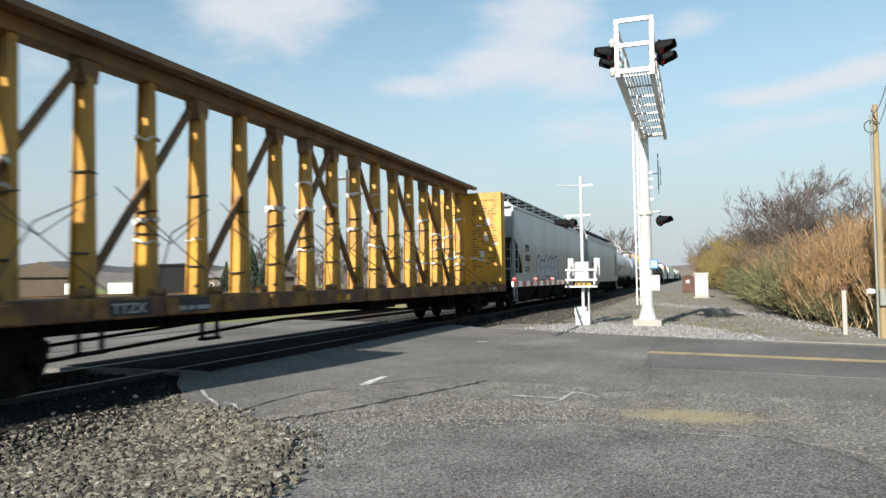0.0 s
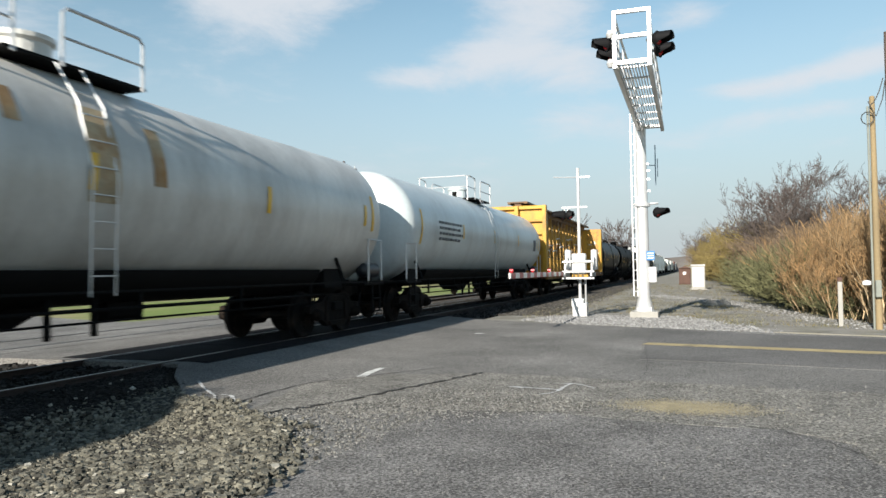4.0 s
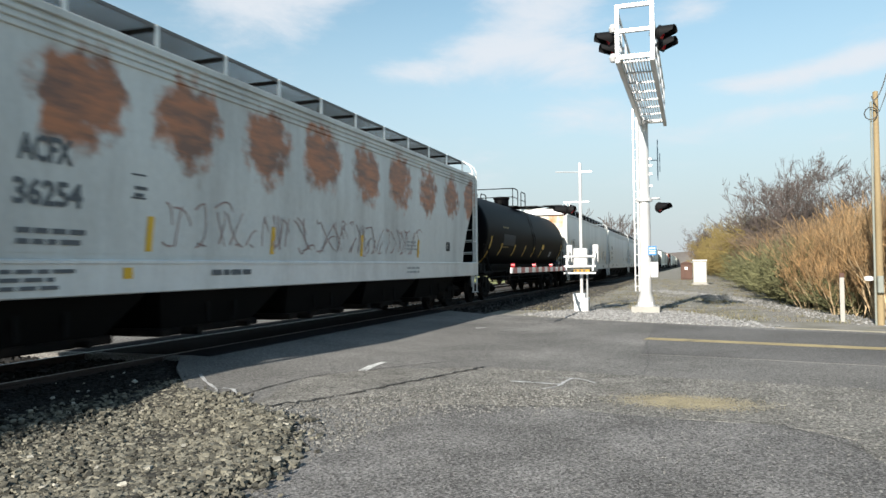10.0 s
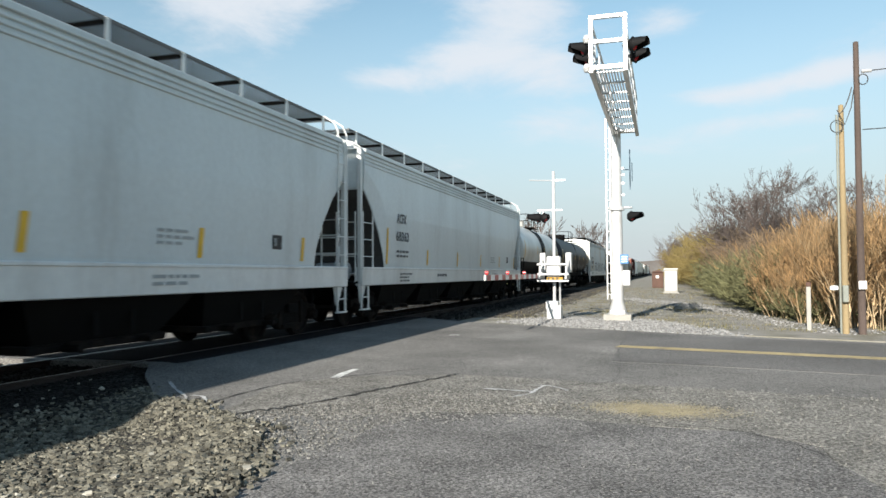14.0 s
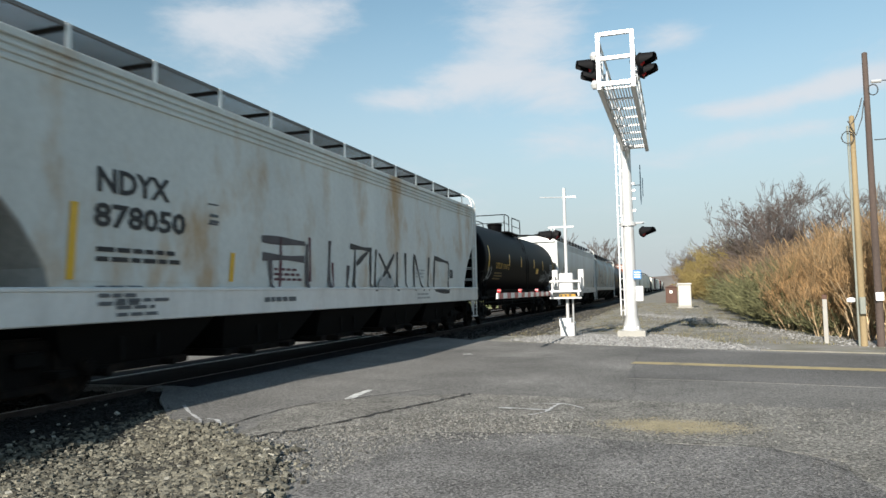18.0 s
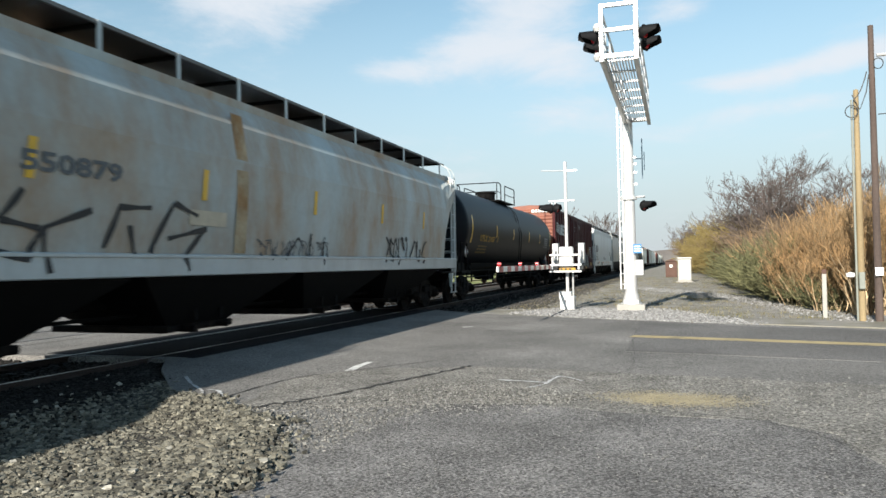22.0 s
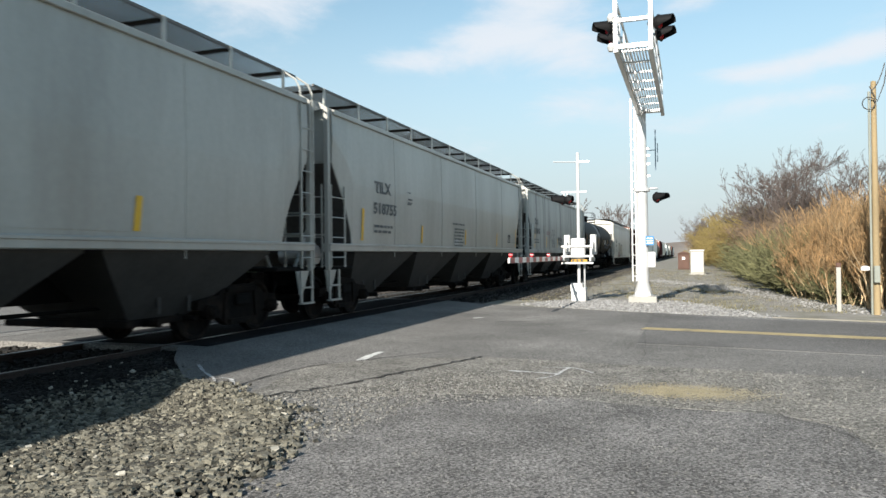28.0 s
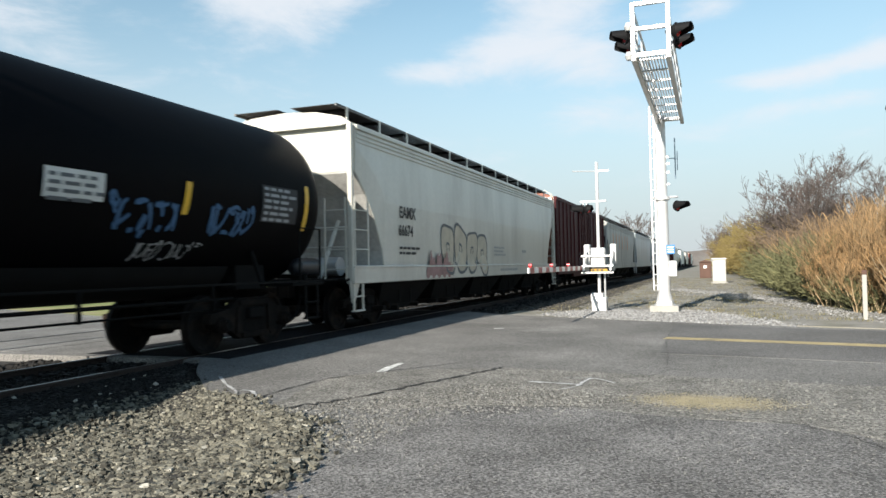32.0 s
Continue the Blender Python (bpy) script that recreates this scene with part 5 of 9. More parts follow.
def rust_blotched(name, color, rust, pitch, phase, low, high):
    """White paint with a row of rust blotches, one to each roof bay, ragged at the edges."""
    mat = paint(name, color, 0.3, 0.5)
    nt = mat.node_tree
    add, link = nt.nodes.new, nt.links.new
    coord = add("ShaderNodeTexCoord")
    xyz = add("ShaderNodeSeparateXYZ")
    link(coord.outputs["Object"], xyz.inputs[0])

    def calc(op, a, b=None, c=None):
        n = add("ShaderNodeMath")
        n.operation = op
        for i, v in enumerate((a, b, c)):
            if v is None:
                continue
            if isinstance(v, (int, float)):
                n.inputs[i].default_value = v
            else:
                link(v, n.inputs[i])
        return n.outputs[0]
    wob = add("ShaderNodeTexNoise")
    wob.inputs["Scale"].default_value, wob.inputs["Detail"].default_value = 1.1, 6.0
    link(coord.outputs["Object"], wob.inputs["Vector"])
    ragged = add("ShaderNodeTexNoise")
    ragged.inputs["Scale"].default_value, ragged.inputs["Detail"].default_value = 4.0, 7.0
    link(coord.outputs["Object"], ragged.inputs["Vector"])
    u = calc("SUBTRACT", calc("FRACT", calc("MULTIPLY_ADD", xyz.outputs[1], 1 / pitch, phase)), 0.5)
    v = calc("DIVIDE", calc("SUBTRACT", xyz.outputs[2], (low + high) / 2), (high - low) / 2)
    d = calc("ADD", calc("MULTIPLY", calc("MULTIPLY", u, u), 9.0), calc("MULTIPLY", v, v))
    d = calc("ADD", d, calc("MULTIPLY", calc("SUBTRACT", wob.outputs[0], 0.5), 2.4))
    d = calc("ADD", d, calc("MULTIPLY", calc("SUBTRACT", ragged.outputs[0], 0.5), 2.6))
    mask = add("ShaderNodeMapRange")
    mask.interpolation_type = "SMOOTHSTEP"
    for i, q in enumerate((0.5, 1.5, 0.95, 0.0)):
        mask.inputs[i + 1].default_value = q
    link(d, mask.inputs[0])
    bsdf = nt.nodes["Principled BSDF"]
    was = bsdf.inputs["Base Color"].links[0].from_socket
    mix = add("ShaderNodeMix")
    mix.data_type = "RGBA"
    link(mask.outputs[0], mix.inputs[0])
    link(was, mix.inputs[6])
    tone = add("ShaderNodeMix")
    tone.data_type = "RGBA"
    grain = add("ShaderNodeTexNoise")
    grain.inputs["Scale"].default_value, grain.inputs["Detail"].default_value = 1.6, 6.0
    flat = add("ShaderNodeMapping")
    flat.inputs["Scale"].default_value = (1, 1, 4.5)
    link(coord.outputs["Object"], flat.inputs["Vector"])
    link(flat.outputs[0], grain.inputs["Vector"])
    spread_out = add("ShaderNodeMapRange")
    for i, q in enumerate((0.36, 0.66, 0.0, 1.0)):
        spread_out.inputs[i + 1].default_value = q
    link(grain.outputs[0], spread_out.inputs[0])
    link(spread_out.outputs[0], tone.inputs[0])
    tone.inputs[6].default_value, tone.inputs[7].default_value = (*[c * 0.45 for c in rust], 1), (0.45, 0.125, 0.016, 1)
    link(tone.outputs[2], mix.inputs[7])
    link(mix.outputs[2], bsdf.inputs["Base Color"])
    return mat


MARK_FAINT = material("faint_grey_panel", (0.36, 0.38, 0.385), rough=0.6, vary=0.15, scale=2, fine=20, bump=0.0)
PATCHED = paint("patched_pale_grey_paint", (0.62, 0.635, 0.62), 0.45, dirt_color=(0.30, 0.34, 0.36))
RUSTY_END = material("rust_eaten_cream_paint", (0.62, 0.60, 0.54), rough=0.6, vary=0.14, scale=0.8, fine=9, bump=0.08,
                     second=(0.34, 0.14, 0.035), second_amount=0.5, second_scale=0.9, stretch=(1, 1, 0.6), spread=0.22)
RUSTED = rust_blotched("rust_blotched_white_paint", (0.62, 0.63, 0.61), (0.34, 0.095, 0.014), 1.97, 0.62, 2.7, 3.95)
STAINED = material("rust_stained_white_paint", (0.60, 0.62, 0.60), rough=0.55, vary=0.14, scale=0.8, fine=9, bump=0.06,
                   second=(0.42, 0.27, 0.13), second_amount=0.26, second_scale=0.7, stretch=(1, 1, 0.5), spread=0.25)
BLACK_TANK = material("black_tank_paint", (0.0062, 0.0082, 0.0120), rough=0.46, spec=0.12, vary=0.2, scale=0.6, fine=8, bump=0.03,
                      second=(0.0065, 0.008, 0.011), second_amount=0.4, second_scale=0.8, spread=0.5)
MATT_TANK = material("matt_black_tank_paint", (0.0030, 0.0030, 0.0040), rough=0.5, spec=0.03, vary=0.2, scale=0.6, fine=8, bump=0.03,
                     second=(0.0042, 0.0041, 0.0042), second_amount=0.4, second_scale=0.8, spread=0.5)
WHITE_TANK = paint("white_tank_paint", (0.60, 0.595, 0.565), 0.48, dirt_color=(0.14, 0.11, 0.08))
GREY_TANK = paint("pale_blue_tank_paint", (0.50, 0.56, 0.58), 0.25)
OXIDE = material("oxide_red_wagon_paint", (0.064, 0.0115, 0.013), rough=0.6, spec=0.16, vary=0.22, scale=0.8, fine=10, bump=0.05,
                 second=(0.045, 0.012, 0.012), second_amount=0.4, second_scale=0.8, stretch=(1, 1, 0.3), spread=0.4)


def number_marks(name, number, y, z, wid, hgt, mat=MARK_GREY, num_wid=None, gap=0.48):
    """Reporting mark, number below it and two rows of small stencil bars."""
    return (("word", y, z, name, wid, hgt, mat), ("word", y - 0.05, z - gap, number, num_wid or wid * 1.25, hgt, mat),
            ("bars", y, z - gap - 0.30, wid * 1.15, 2, 0.12, mat))


def strip_row(first, rest, z=1.54, tall=0.92, low=0.46):
    """Reflective strips on a hopper's side: a tall one by the leading end, low ones after it."""
    return (("tape", first, z, tall),) + tuple(("tape", y, z, low) for y in rest)


def small_marks(length, z=1.1):
    """Stencil bars on the sill, the black tag and data block near the trailing end."""
    return (("bars", 2.6, z + 0.16, 0.8, 3, 0.09, MARK_GREY), ("bars", length * 0.3, z + 0.1, 1.1, 1, 0.16, MARK_GREY), ("bars", length * 0.68, z + 0.14, 1.0, 2, 0.1, MARK_FAINT),
            ("panel", length - 3.3, 1.74, 0.34, 0.26, MARK_BLACK), ("panel", length - 3.24, 1.80, 0.1, 0.14, MARK_WHITE), ("bars", length - 6.4, 1.9, 0.7, 3, 0.09, MARK_FAINT))


def tank_marks(name, number, y, z, wid, mat=MARK_YELLOW, hgt=0.24):
    return (("word", y, z, name, wid * 0.47, hgt, mat), ("word", y + wid * 0.54, z, number, wid * 0.46, hgt * 0.9, mat), ("bars", y, z - 0.2, wid * 0.6, 3, 0.11, MARK_DULL if mat is MARK_YELLOW else mat))


def box_frame(y, z, mat):
    """The small framed data box beside a number."""
    return (("panel", y, z, 0.26, 0.025, mat), ("panel", y, z + 0.3, 0.26, 0.025, mat), ("bars", y + 0.05, z + 0.12, 0.12, 2, 0.09, mat))


RUST_STREAK = material("brown_rust_streak", (0.30, 0.16, 0.06), rough=0.8, vary=0.35, scale=2.0, fine=20, bump=0.1,
                       second=(0.40, 0.33, 0.22), second_amount=0.5, second_scale=1.6, spread=0.3)
FADED_BLACK = material("faded_black_spray", (0.085, 0.075, 0.08), rough=0.7, vary=0.3, scale=4, fine=30, bump=0.0)


# sprayed strokes, each from one end to the other
FIRST_RUNS = ((0.0, 0.86, 1.5, 0.86), (0.0, 0.56, 1.5, 0.56), (0.29, 0.0, 0.29, 0.55), (1.6, 0.0, 1.62, 0.86), (2.55, 0.0, 2.55, 0.98), (3.4, 0.0, 3.4, 0.5))
SECOND_RUNS = ((0.3, 0.05, 0.35, 0.95), (0.1, 0.98, 1.3, 0.95), (1.2, 0.05, 1.25, 0.92), (0.45, 0.6, 1.1, 0.9), (1.5, 0.0, 1.55, 0.98), (1.75, 0.9, 2.7, 0.1), (2.7, 0.9, 1.75, 0.2),
               (2.85, 0.0, 2.9, 0.98), (3.5, 0.05, 3.5, 0.98), (4.15, 0.0, 4.15, 0.98), (4.2, 0.95, 4.85, 0.0), (5.3, 0.0, 5.35, 0.95), (5.8, 0.0, 5.85, 0.95), (5.85, 0.95, 7.2, 0.85), (7.2, 0.85, 7.2, 0.0), (5.8, 0.0, 7.2, -0.05))
SCRAWL_RUNS = ((0.3, 0.92, 0.0, 0.58), (0.0, 0.58, 0.55, 0.5), (0.55, 0.5, 0.4, 0.15), (0.4, 0.15, -0.2, 0.3), (0.7, 0.0, 0.6, 0.5), (0.6, 0.5, 1.25, 0.75), (1.5, 0.3, 1.7, 0.82), (1.7, 0.82, 2.3, 0.85),
               (2.0, 0.2, 1.95, 0.6), (2.3, 0.25, 2.8, 0.95), (2.8, 0.95, 3.3, 0.8), (2.7, 0.45, 3.5, 0.62), (3.5, 0.62, 3.0, 0.2), (3.0, 0.2, 3.1, 0.0))
SCRAWL_SMALL = ((0.0, 0.1, 0.1, 0.4), (0.1, 0.4, 0.4, 0.2), (0.4, 0.2, 0.5, 0.45), (0.6, 0.1, 0.75, 0.5), (0.75, 0.5, 1.0, 0.15), (1.0, 0.15, 1.3, 0.5), (0.1, 0.55, 0.6, 0.6), (0.8, 0.6, 1.3, 0.62))
MARK_FADERED = material("faded_red_spray", (0.38, 0.27, 0.25), rough=0.7, vary=0.4, scale=3, fine=20, bump=0.0)
MARK_SOOT = material("sooty_grey_panel", (0.022, 0.022, 0.024), rough=0.7, vary=0.3, scale=3, fine=20, bump=0.0)


def place_train():
    def span(a, b):
        return a * K, (b - a) * K
    s, n = span(2.05, 27.25)
    centerbeam(s, n, "worn yellow empty lumber flat car with central truss")
    s, n = span(28.3, 49.5)
    covered_hopper(s, n, "blue-grey covered hopper car with maroon spray scrawl", GREY_BLUE, rise=0.48, end_z=3.0, cut=1.72, ribbed=False, bays=4, sill=(1.17, 1.55), items=number_marks(
        "FINX", "10062", 2.17, 2.48, 0.76, 0.30, MARK_BLACK, 1.02, 0.42) + (("bubble", 4.5, 1.2, 5.4, 1.25, MARK_MAROON, MARK_PALE, 3), ("bars", 10.4, 1.75, 0.5, 1, 0.1, MARK_ORANGE),
        ("panel", 13.5, 1.95, 0.55, 0.36, MARK_BLACK), ("bars", 13.55, 2.1, 0.4, 1, 0.25, MARK_WHITE), ("bars", 15.3, 2.2, 0.7, 4, 0.09, MARK_GREY), ("bars", 17.1, 2.45, 0.6, 7, 0.1, MARK_GREY),
        ("tape", 18.25, 1.7, 0.86)) + strip_row(1.5, (3.68, 13.98, 16.55), 1.66, 0.86))
    s, n = span(50.1, 70.5)
    covered_hopper(s, n, "grey covered hopper car with pale number panel", PALE_GREY, board="dark", rise=0.42, sill=(1.04, 1.50), dark_ends="grey", items=(
        ("panel", 2.0, 2.52, 0.75, 0.3, MARK_PALE), ("bars", 2.1, 2.6, 0.55, 1, 0.22, MARK_GREY), ("panel", 2.05, 2.14, 1.3, 0.34, MARK_FAINT), ("bars", 2.05, 2.2, 1.2, 1, 0.34, MARK_BLACK), ("bars", 2.0, 1.95, 1.9, 3, 0.13, MARK_GREY),
        ("bars", 3.6, 2.75, 0.7, 1, 0.06, MARK_GREY), ("panel", 18.0, 2.3, 1.1, 1.0, RUST_STREAK), ("panel", 18.15, 2.62, 0.75, 0.62, MARK_BUFF)) + strip_row(1.72, (5.0, 8.1, 11.15, 14.34), 1.52, 0.8) + small_marks(n))
    s, n = span(70.8, 90.1)
    tank_car(s, n, "dusty white tank car with rust stains under its manway", WHITE_TANK, tank_marks("ETCX", "630524", 2.7, 2.30, 2.6, MARK_BLACK, 0.27) + (
        ("panel", n * 0.5 - 0.2, 2.2, 0.5, 1.2, RUST_STREAK), ("panel", n * 0.5 + 0.9, 2.5, 0.25, 0.8, RUST_STREAK), ("panel", n * 0.5 - 1.3, 3.0, 0.2, 0.4, RUST_STREAK)), dome=0.4, rail_mat=GALV)
    s, n = span(90.3, 109.6)
    tank_car(s, n, "pale blue-grey tank car with plain clean barrel", GREY_TANK, (("bars", 3.0, 2.7, 2.4, 4, 0.16, MARK_GREY), ("panel", n - 2.6, 2.2, 0.5, 0.5, MARK_GREY)), rail_mat=GALV)
    s, n = span(110.0, 135.2)
    centerbeam(s, n, "weathered yellow empty lumber flat car with torn wrap remnants", 1.74)
    s, n = span(135.9, 152.5)
    tank_car(s, n, "gloss black tank car with yellow lettering", BLACK_TANK, tank_marks("UTLX", "41423", 2.75, 2.09, 2.15) + (
        ("panel", n - 2.6, 2.0, 0.6, 0.5, MARK_PANEL), ("bars", n - 2.55, 2.4, 0.5, 4, 0.12, MARK_BLACK), ("panel", 9.6, 1.75, 0.5, 0.2, MARK_PANEL), ("panel", 12.0, 1.72, 0.4, 0.22, MARK_WHITE)),
        strips=(4.5, 6.65, 9.45, 11.86), strip_z=2.36, rails=(-1.64, -0.68, -0.09, 1.3))
    s, n = span(152.4, 169.0)
    tank_car(s, n, "dull black tank car with small yellow lettering", MATT_TANK, tank_marks("UTLX", "644086", 2.85, 2.06, 2.2) + (
        ("panel", 6.9, 1.78, 0.4, 0.3, MARK_DULL), ("bars", 6.0, 2.1, 0.4, 3, 0.1, MARK_DULL), ("panel", n - 3.6, 1.85, 0.9, 0.5, MARK_FAINT), ("bars", n - 3.55, 2.25, 0.7, 4, 0.12, MARK_BLACK), ("panel", n - 4.8, 1.65, 0.4, 0.26, MARK_PANEL)),
        strips=(3.9, 7.25, 11.2), strip_z=2.1, R=1.54)
    s, n = span(169.1, 185.6)
    tank_car(s, n, "black tank car with yellow lettering and head stencil", MATT_TANK, tank_marks("UTLX", "644083", 2.54, 2.23, 2.33) + (("panel", n - 2.3, 2.0, 0.7, 0.5, MARK_FAINT), ("bars", n - 2.25, 2.4, 0.6, 5, 0.1, MARK_BLACK), ("bars", n - 4.0, 1.7, 0.5, 1, 0.14, MARK_PANEL)),
             strips=(4.9, 6.58, 9.25, 11.8), strip_z=2.27, rails=(-1.92, -1.27, -0.58, 0.7))
    s, n = span(185.7, 206.5)
    covered_hopper(s, n, "white covered hopper car blotched with rust", RUSTED, sill_mat=WHITE_CAR, dark_ends="grey", sill=(0.99, 1.42), items=number_marks("ACFX", "36254", 2.85, 2.48, 0.72, 0.30, MARK_GREY, 0.92) + box_frame(4.5, 2.2, MARK_GREY) + (
        ("panel", 4.32, 1.18, 0.16, 0.14, REFLECT), ("tag", 5.0, 1.6, 9.5, 0.6, MARK_FADERED, 91, 0.03)) + strip_row(1.8, (4.75, 7.7, 11.2, 14.6), 1.53, 0.8) + small_marks(n))
    s, n = span(207.0, 225.1)
    tank_car(s, n, "matt black tank car with few markings", MATT_TANK, (("bars", 3.3, 2.75, 0.9, 1, 0.12, MARK_DULL), ("panel", 3.4, 2.1, 1.9, 0.42, MARK_SOOT), ("bars", 3.3, 2.0, 1.2, 1, 0.12, MARK_DULL), ("panel", 11.0, 2.06, 0.5, 0.22, REFLECT), ("tape", 10.9, 1.7, 0.3),
             ("panel", 13.3, 1.75, 0.4, 0.24, MARK_PANEL)), strips=(3.15, 5.35, 7.3, 9.2), strip_z=1.7, rails=(-1.45, -0.66, -0.03, 0.84))
    s, n = span(225.2, 246.9)
    covered_hopper(s, n, "pale grey covered hopper car with faded paint patch", PATCHED, end_mat=RUSTY_END, straight=True, rise=0.5, sill_mat=WHITE_CAR, board="dark", ribbed=False, dark_ends="grey", sill=(0.99, 1.36), end_z=2.9, cut=1.55, items=number_marks(
        "UTCX", "59201", 1.97, 2.42, 0.76, 0.30, MARK_BLACK, 0.88, 0.43) + box_frame(3.6, 2.2, MARK_GREY) + (("bars", 2.05, 2.8, 0.95, 1, 0.09, MARK_GREY),
        ("panel", 3.7, 1.385, 6.55, 0.98, MARK_PANEL), ("panel", 10.0, 2.0, 2.0, 0.8, MARK_PALE), ("bars", 9.9, 1.62, 0.5, 3, 0.09, MARK_GREY), ("panel", 12.1, 1.6, 0.45, 0.26, MARK_BLACK), ("bars", 12.1, 1.5, 0.4, 1, 0.1, MARK_GREY), ("bars", 15.0, 1.95, 1.0, 4, 0.1, MARK_GREY),
        ("bars", 17.3, 2.3, 0.9, 3, 0.09, MARK_GREY), ("panel", 17.2, 1.68, 0.8, 0.45, MARK_FAINT), ("panel", 18.8, 1.68, 0.34, 0.3, MARK_BLACK), ("panel", 17.0, 1.16, 0.9, 0.1, MARK_GREY),
        ("tape", 19.15, 1.4, 0.95)) + tuple(("bars", 4.0 + 2.6 * k, 1.2, 0.8, 2, 0.09, MARK_FAINT) for k in range(6)) + strip_row(1.6, (5.4, 8.2, 11.1, 13.9, 16.8), 1.85, 0.95) + (("tape", 1.58, 1.39, 0.5),))
    s, n = span(247.6, 268.6)
    covered_hopper(s, n, "clean pale blue-grey covered hopper car", LIGHT_GREY, sill_mat=WHITE_CAR, items=number_marks("WLPX", "44617", 2.3, 2.66, 1.0, 0.26, MARK_GREY, 1.05, 0.46) + box_frame(4.7, 2.5, MARK_FAINT) + strip_row(1.78, (5.1, 8.5, 11.75, 14.95, 18.2)) + small_marks(n))
    s, n = span(269.2, 289.5)
    covered_hopper(s, n, "pale blue-grey covered hopper car with plain sides", LIGHT_GREY, sill_mat=WHITE_CAR, items=number_marks("ACFX", "68363", 2.45, 2.62, 0.75, 0.27, MARK_GREY, 1.0, 0.47) + strip_row(1.7, (5.0, 8.3, 11.6, 14.9, 18.0)) + small_marks(n))
    s, n = span(289.8, 304.9)
    tank_car(s, n, "white tank car with black belly and black belt", WHITE_TANK, (("bars", n - 4.4, 2.35, 2.4, 3, 0.17, MARK_BLACK), ("panel", n - 2.4, 2.45, 0.8, 0.5, MARK_PANEL),
             ("diamond", n - 1.9, 1.45, 0.2, MARK_PANEL)), belly=BLACK, belt=(0.46, 0.56, BLACK))
    s, n = span(305.1, 325.8)
    tank_car(s, n, "black tank car with white lettering and orange mark", BLACK_TANK, tank_marks("TILX", "258533", 2.5, 2.42, 2.75, MARK_WHITE, 0.28) + (
        ("panel", 5.66, 2.3, 0.3, 0.34, MARK_PANEL), ("bars", 5.68, 2.55, 0.22, 3, 0.1, MARK_BLACK), ("panel", 8.72, 1.46, 0.72, 0.19, MARK_ORANGE), ("bars", 8.9, 1.92, 0.8, 4, 0.09, MARK_PANEL), ("bars", 11.9, 1.95, 1.0, 4, 0.1, MARK_PANEL),
        ("bars", 13.6, 1.85, 0.9, 2, 0.1, MARK_PANEL), ("bars", 15.2, 1.95, 1.2, 4, 0.1, MARK_PANEL), ("bars", n - 2.3, 2.5, 0.8, 7, 0.1, MARK_PANEL), ("diamond", n - 1.6, 1.6, 0.16, MARK_PANEL)),
        strips=(5.52, 8.78, 11.94, 15.12), strip_z=2.34, rails=(-0.6, 0.72, 1.45, 1.62), dome=0.5)
    s, n = span(325.9, 346.5)
    covered_hopper(s, n, "white covered hopper car with rust stains and black scrawl", STAINED, sill_mat=WHITE_CAR, dark_ends="grey", end_z=2.95, items=number_marks("NDYX", "878050", 2.3, 2.63, 1.33, 0.31, MARK_BLACK, 1.73, 0.44) + box_frame(4.5, 2.4, MARK_GREY) + (
        ("strokes", 6.0, 1.42, FIRST_RUNS, 0.15, FADED_BLACK), ("strokes", 9.4, 1.36, SECOND_RUNS, 0.13, MARK_BLACK), ("bars", 6.4, 1.75, 0.9, 3, 0.09, MARK_MAROON), ("strokes", 6.6, 1.46, ((0.0, 0.0, 0.0, 0.9), (1.1, 0.1, 1.1, 0.95), (2.1, 0.0, 2.1, 0.5)), 0.10, MARK_MAROON),
        ("bars", 2.3, 1.42, 0.6, 3, 0.1, MARK_GREY), ("blob", 11.0, 1.44, 1.0, 0.34, MARK_FAINT, 92)) + strip_row(1.84, (5.05,), 1.54) + small_marks(n))
    s, n = span(346.8, 365.05)
    tank_car(s, n, "black tank car with yellow lettering and white scrawl", MATT_TANK, tank_marks("UTLX", "57673", 2.71, 2.20, 2.33) + (
        ("panel", 11.3, 2.14, 0.6, 0.25, REFLECT), ("tag", n - 4.9, 1.75, 2.6, 0.42, MARK_PANEL, 5, 0.06), ("tag", 13.0, 1.85, 1.2, 0.5, MARK_PANEL, 6, 0.07), ("panel", n - 2.5, 2.0, 0.9, 0.75, MARK_SOOT), ("bars", n - 2.45, 2.65, 0.8, 6, 0.11, MARK_PANEL),
        ("tag", 1.5, 1.75, 0.45, 0.5, MARK_PANEL, 8, 0.06)), strips=(5.0, 7.48, 10.6, 13.07), strip_z=2.38, R=1.56, zc=2.58, rails=(-1.75, -1.0, -0.35, 1.5))
    s, n = span(365.4, 386.9)
    covered_hopper(s, n, "pale blue-grey covered hopper car with black number", GREY_BLUE, sill_mat=WHITE_CAR, end_mat=WHITE_CAR, dark_ends="grey", end_z=2.95, sill=(1.04, 1.46), items=number_marks("EQUX", "620999", 2.25, 2.46, 0.78, 0.26, MARK_GREY, 1.08, 0.36) + box_frame(3.6, 2.1, MARK_FAINT) + (
        ("tag", 1.95, 1.1, 1.3, 0.24, MARK_BLUE, 4, 0.05), ("tape", 19.2, 1.54, 0.7)) + strip_row(1.62, (4.6, 7.4, 10.35, 13.4, 16.05), 1.54) + small_marks(n))
    s, n = span(387.6, 408.2)
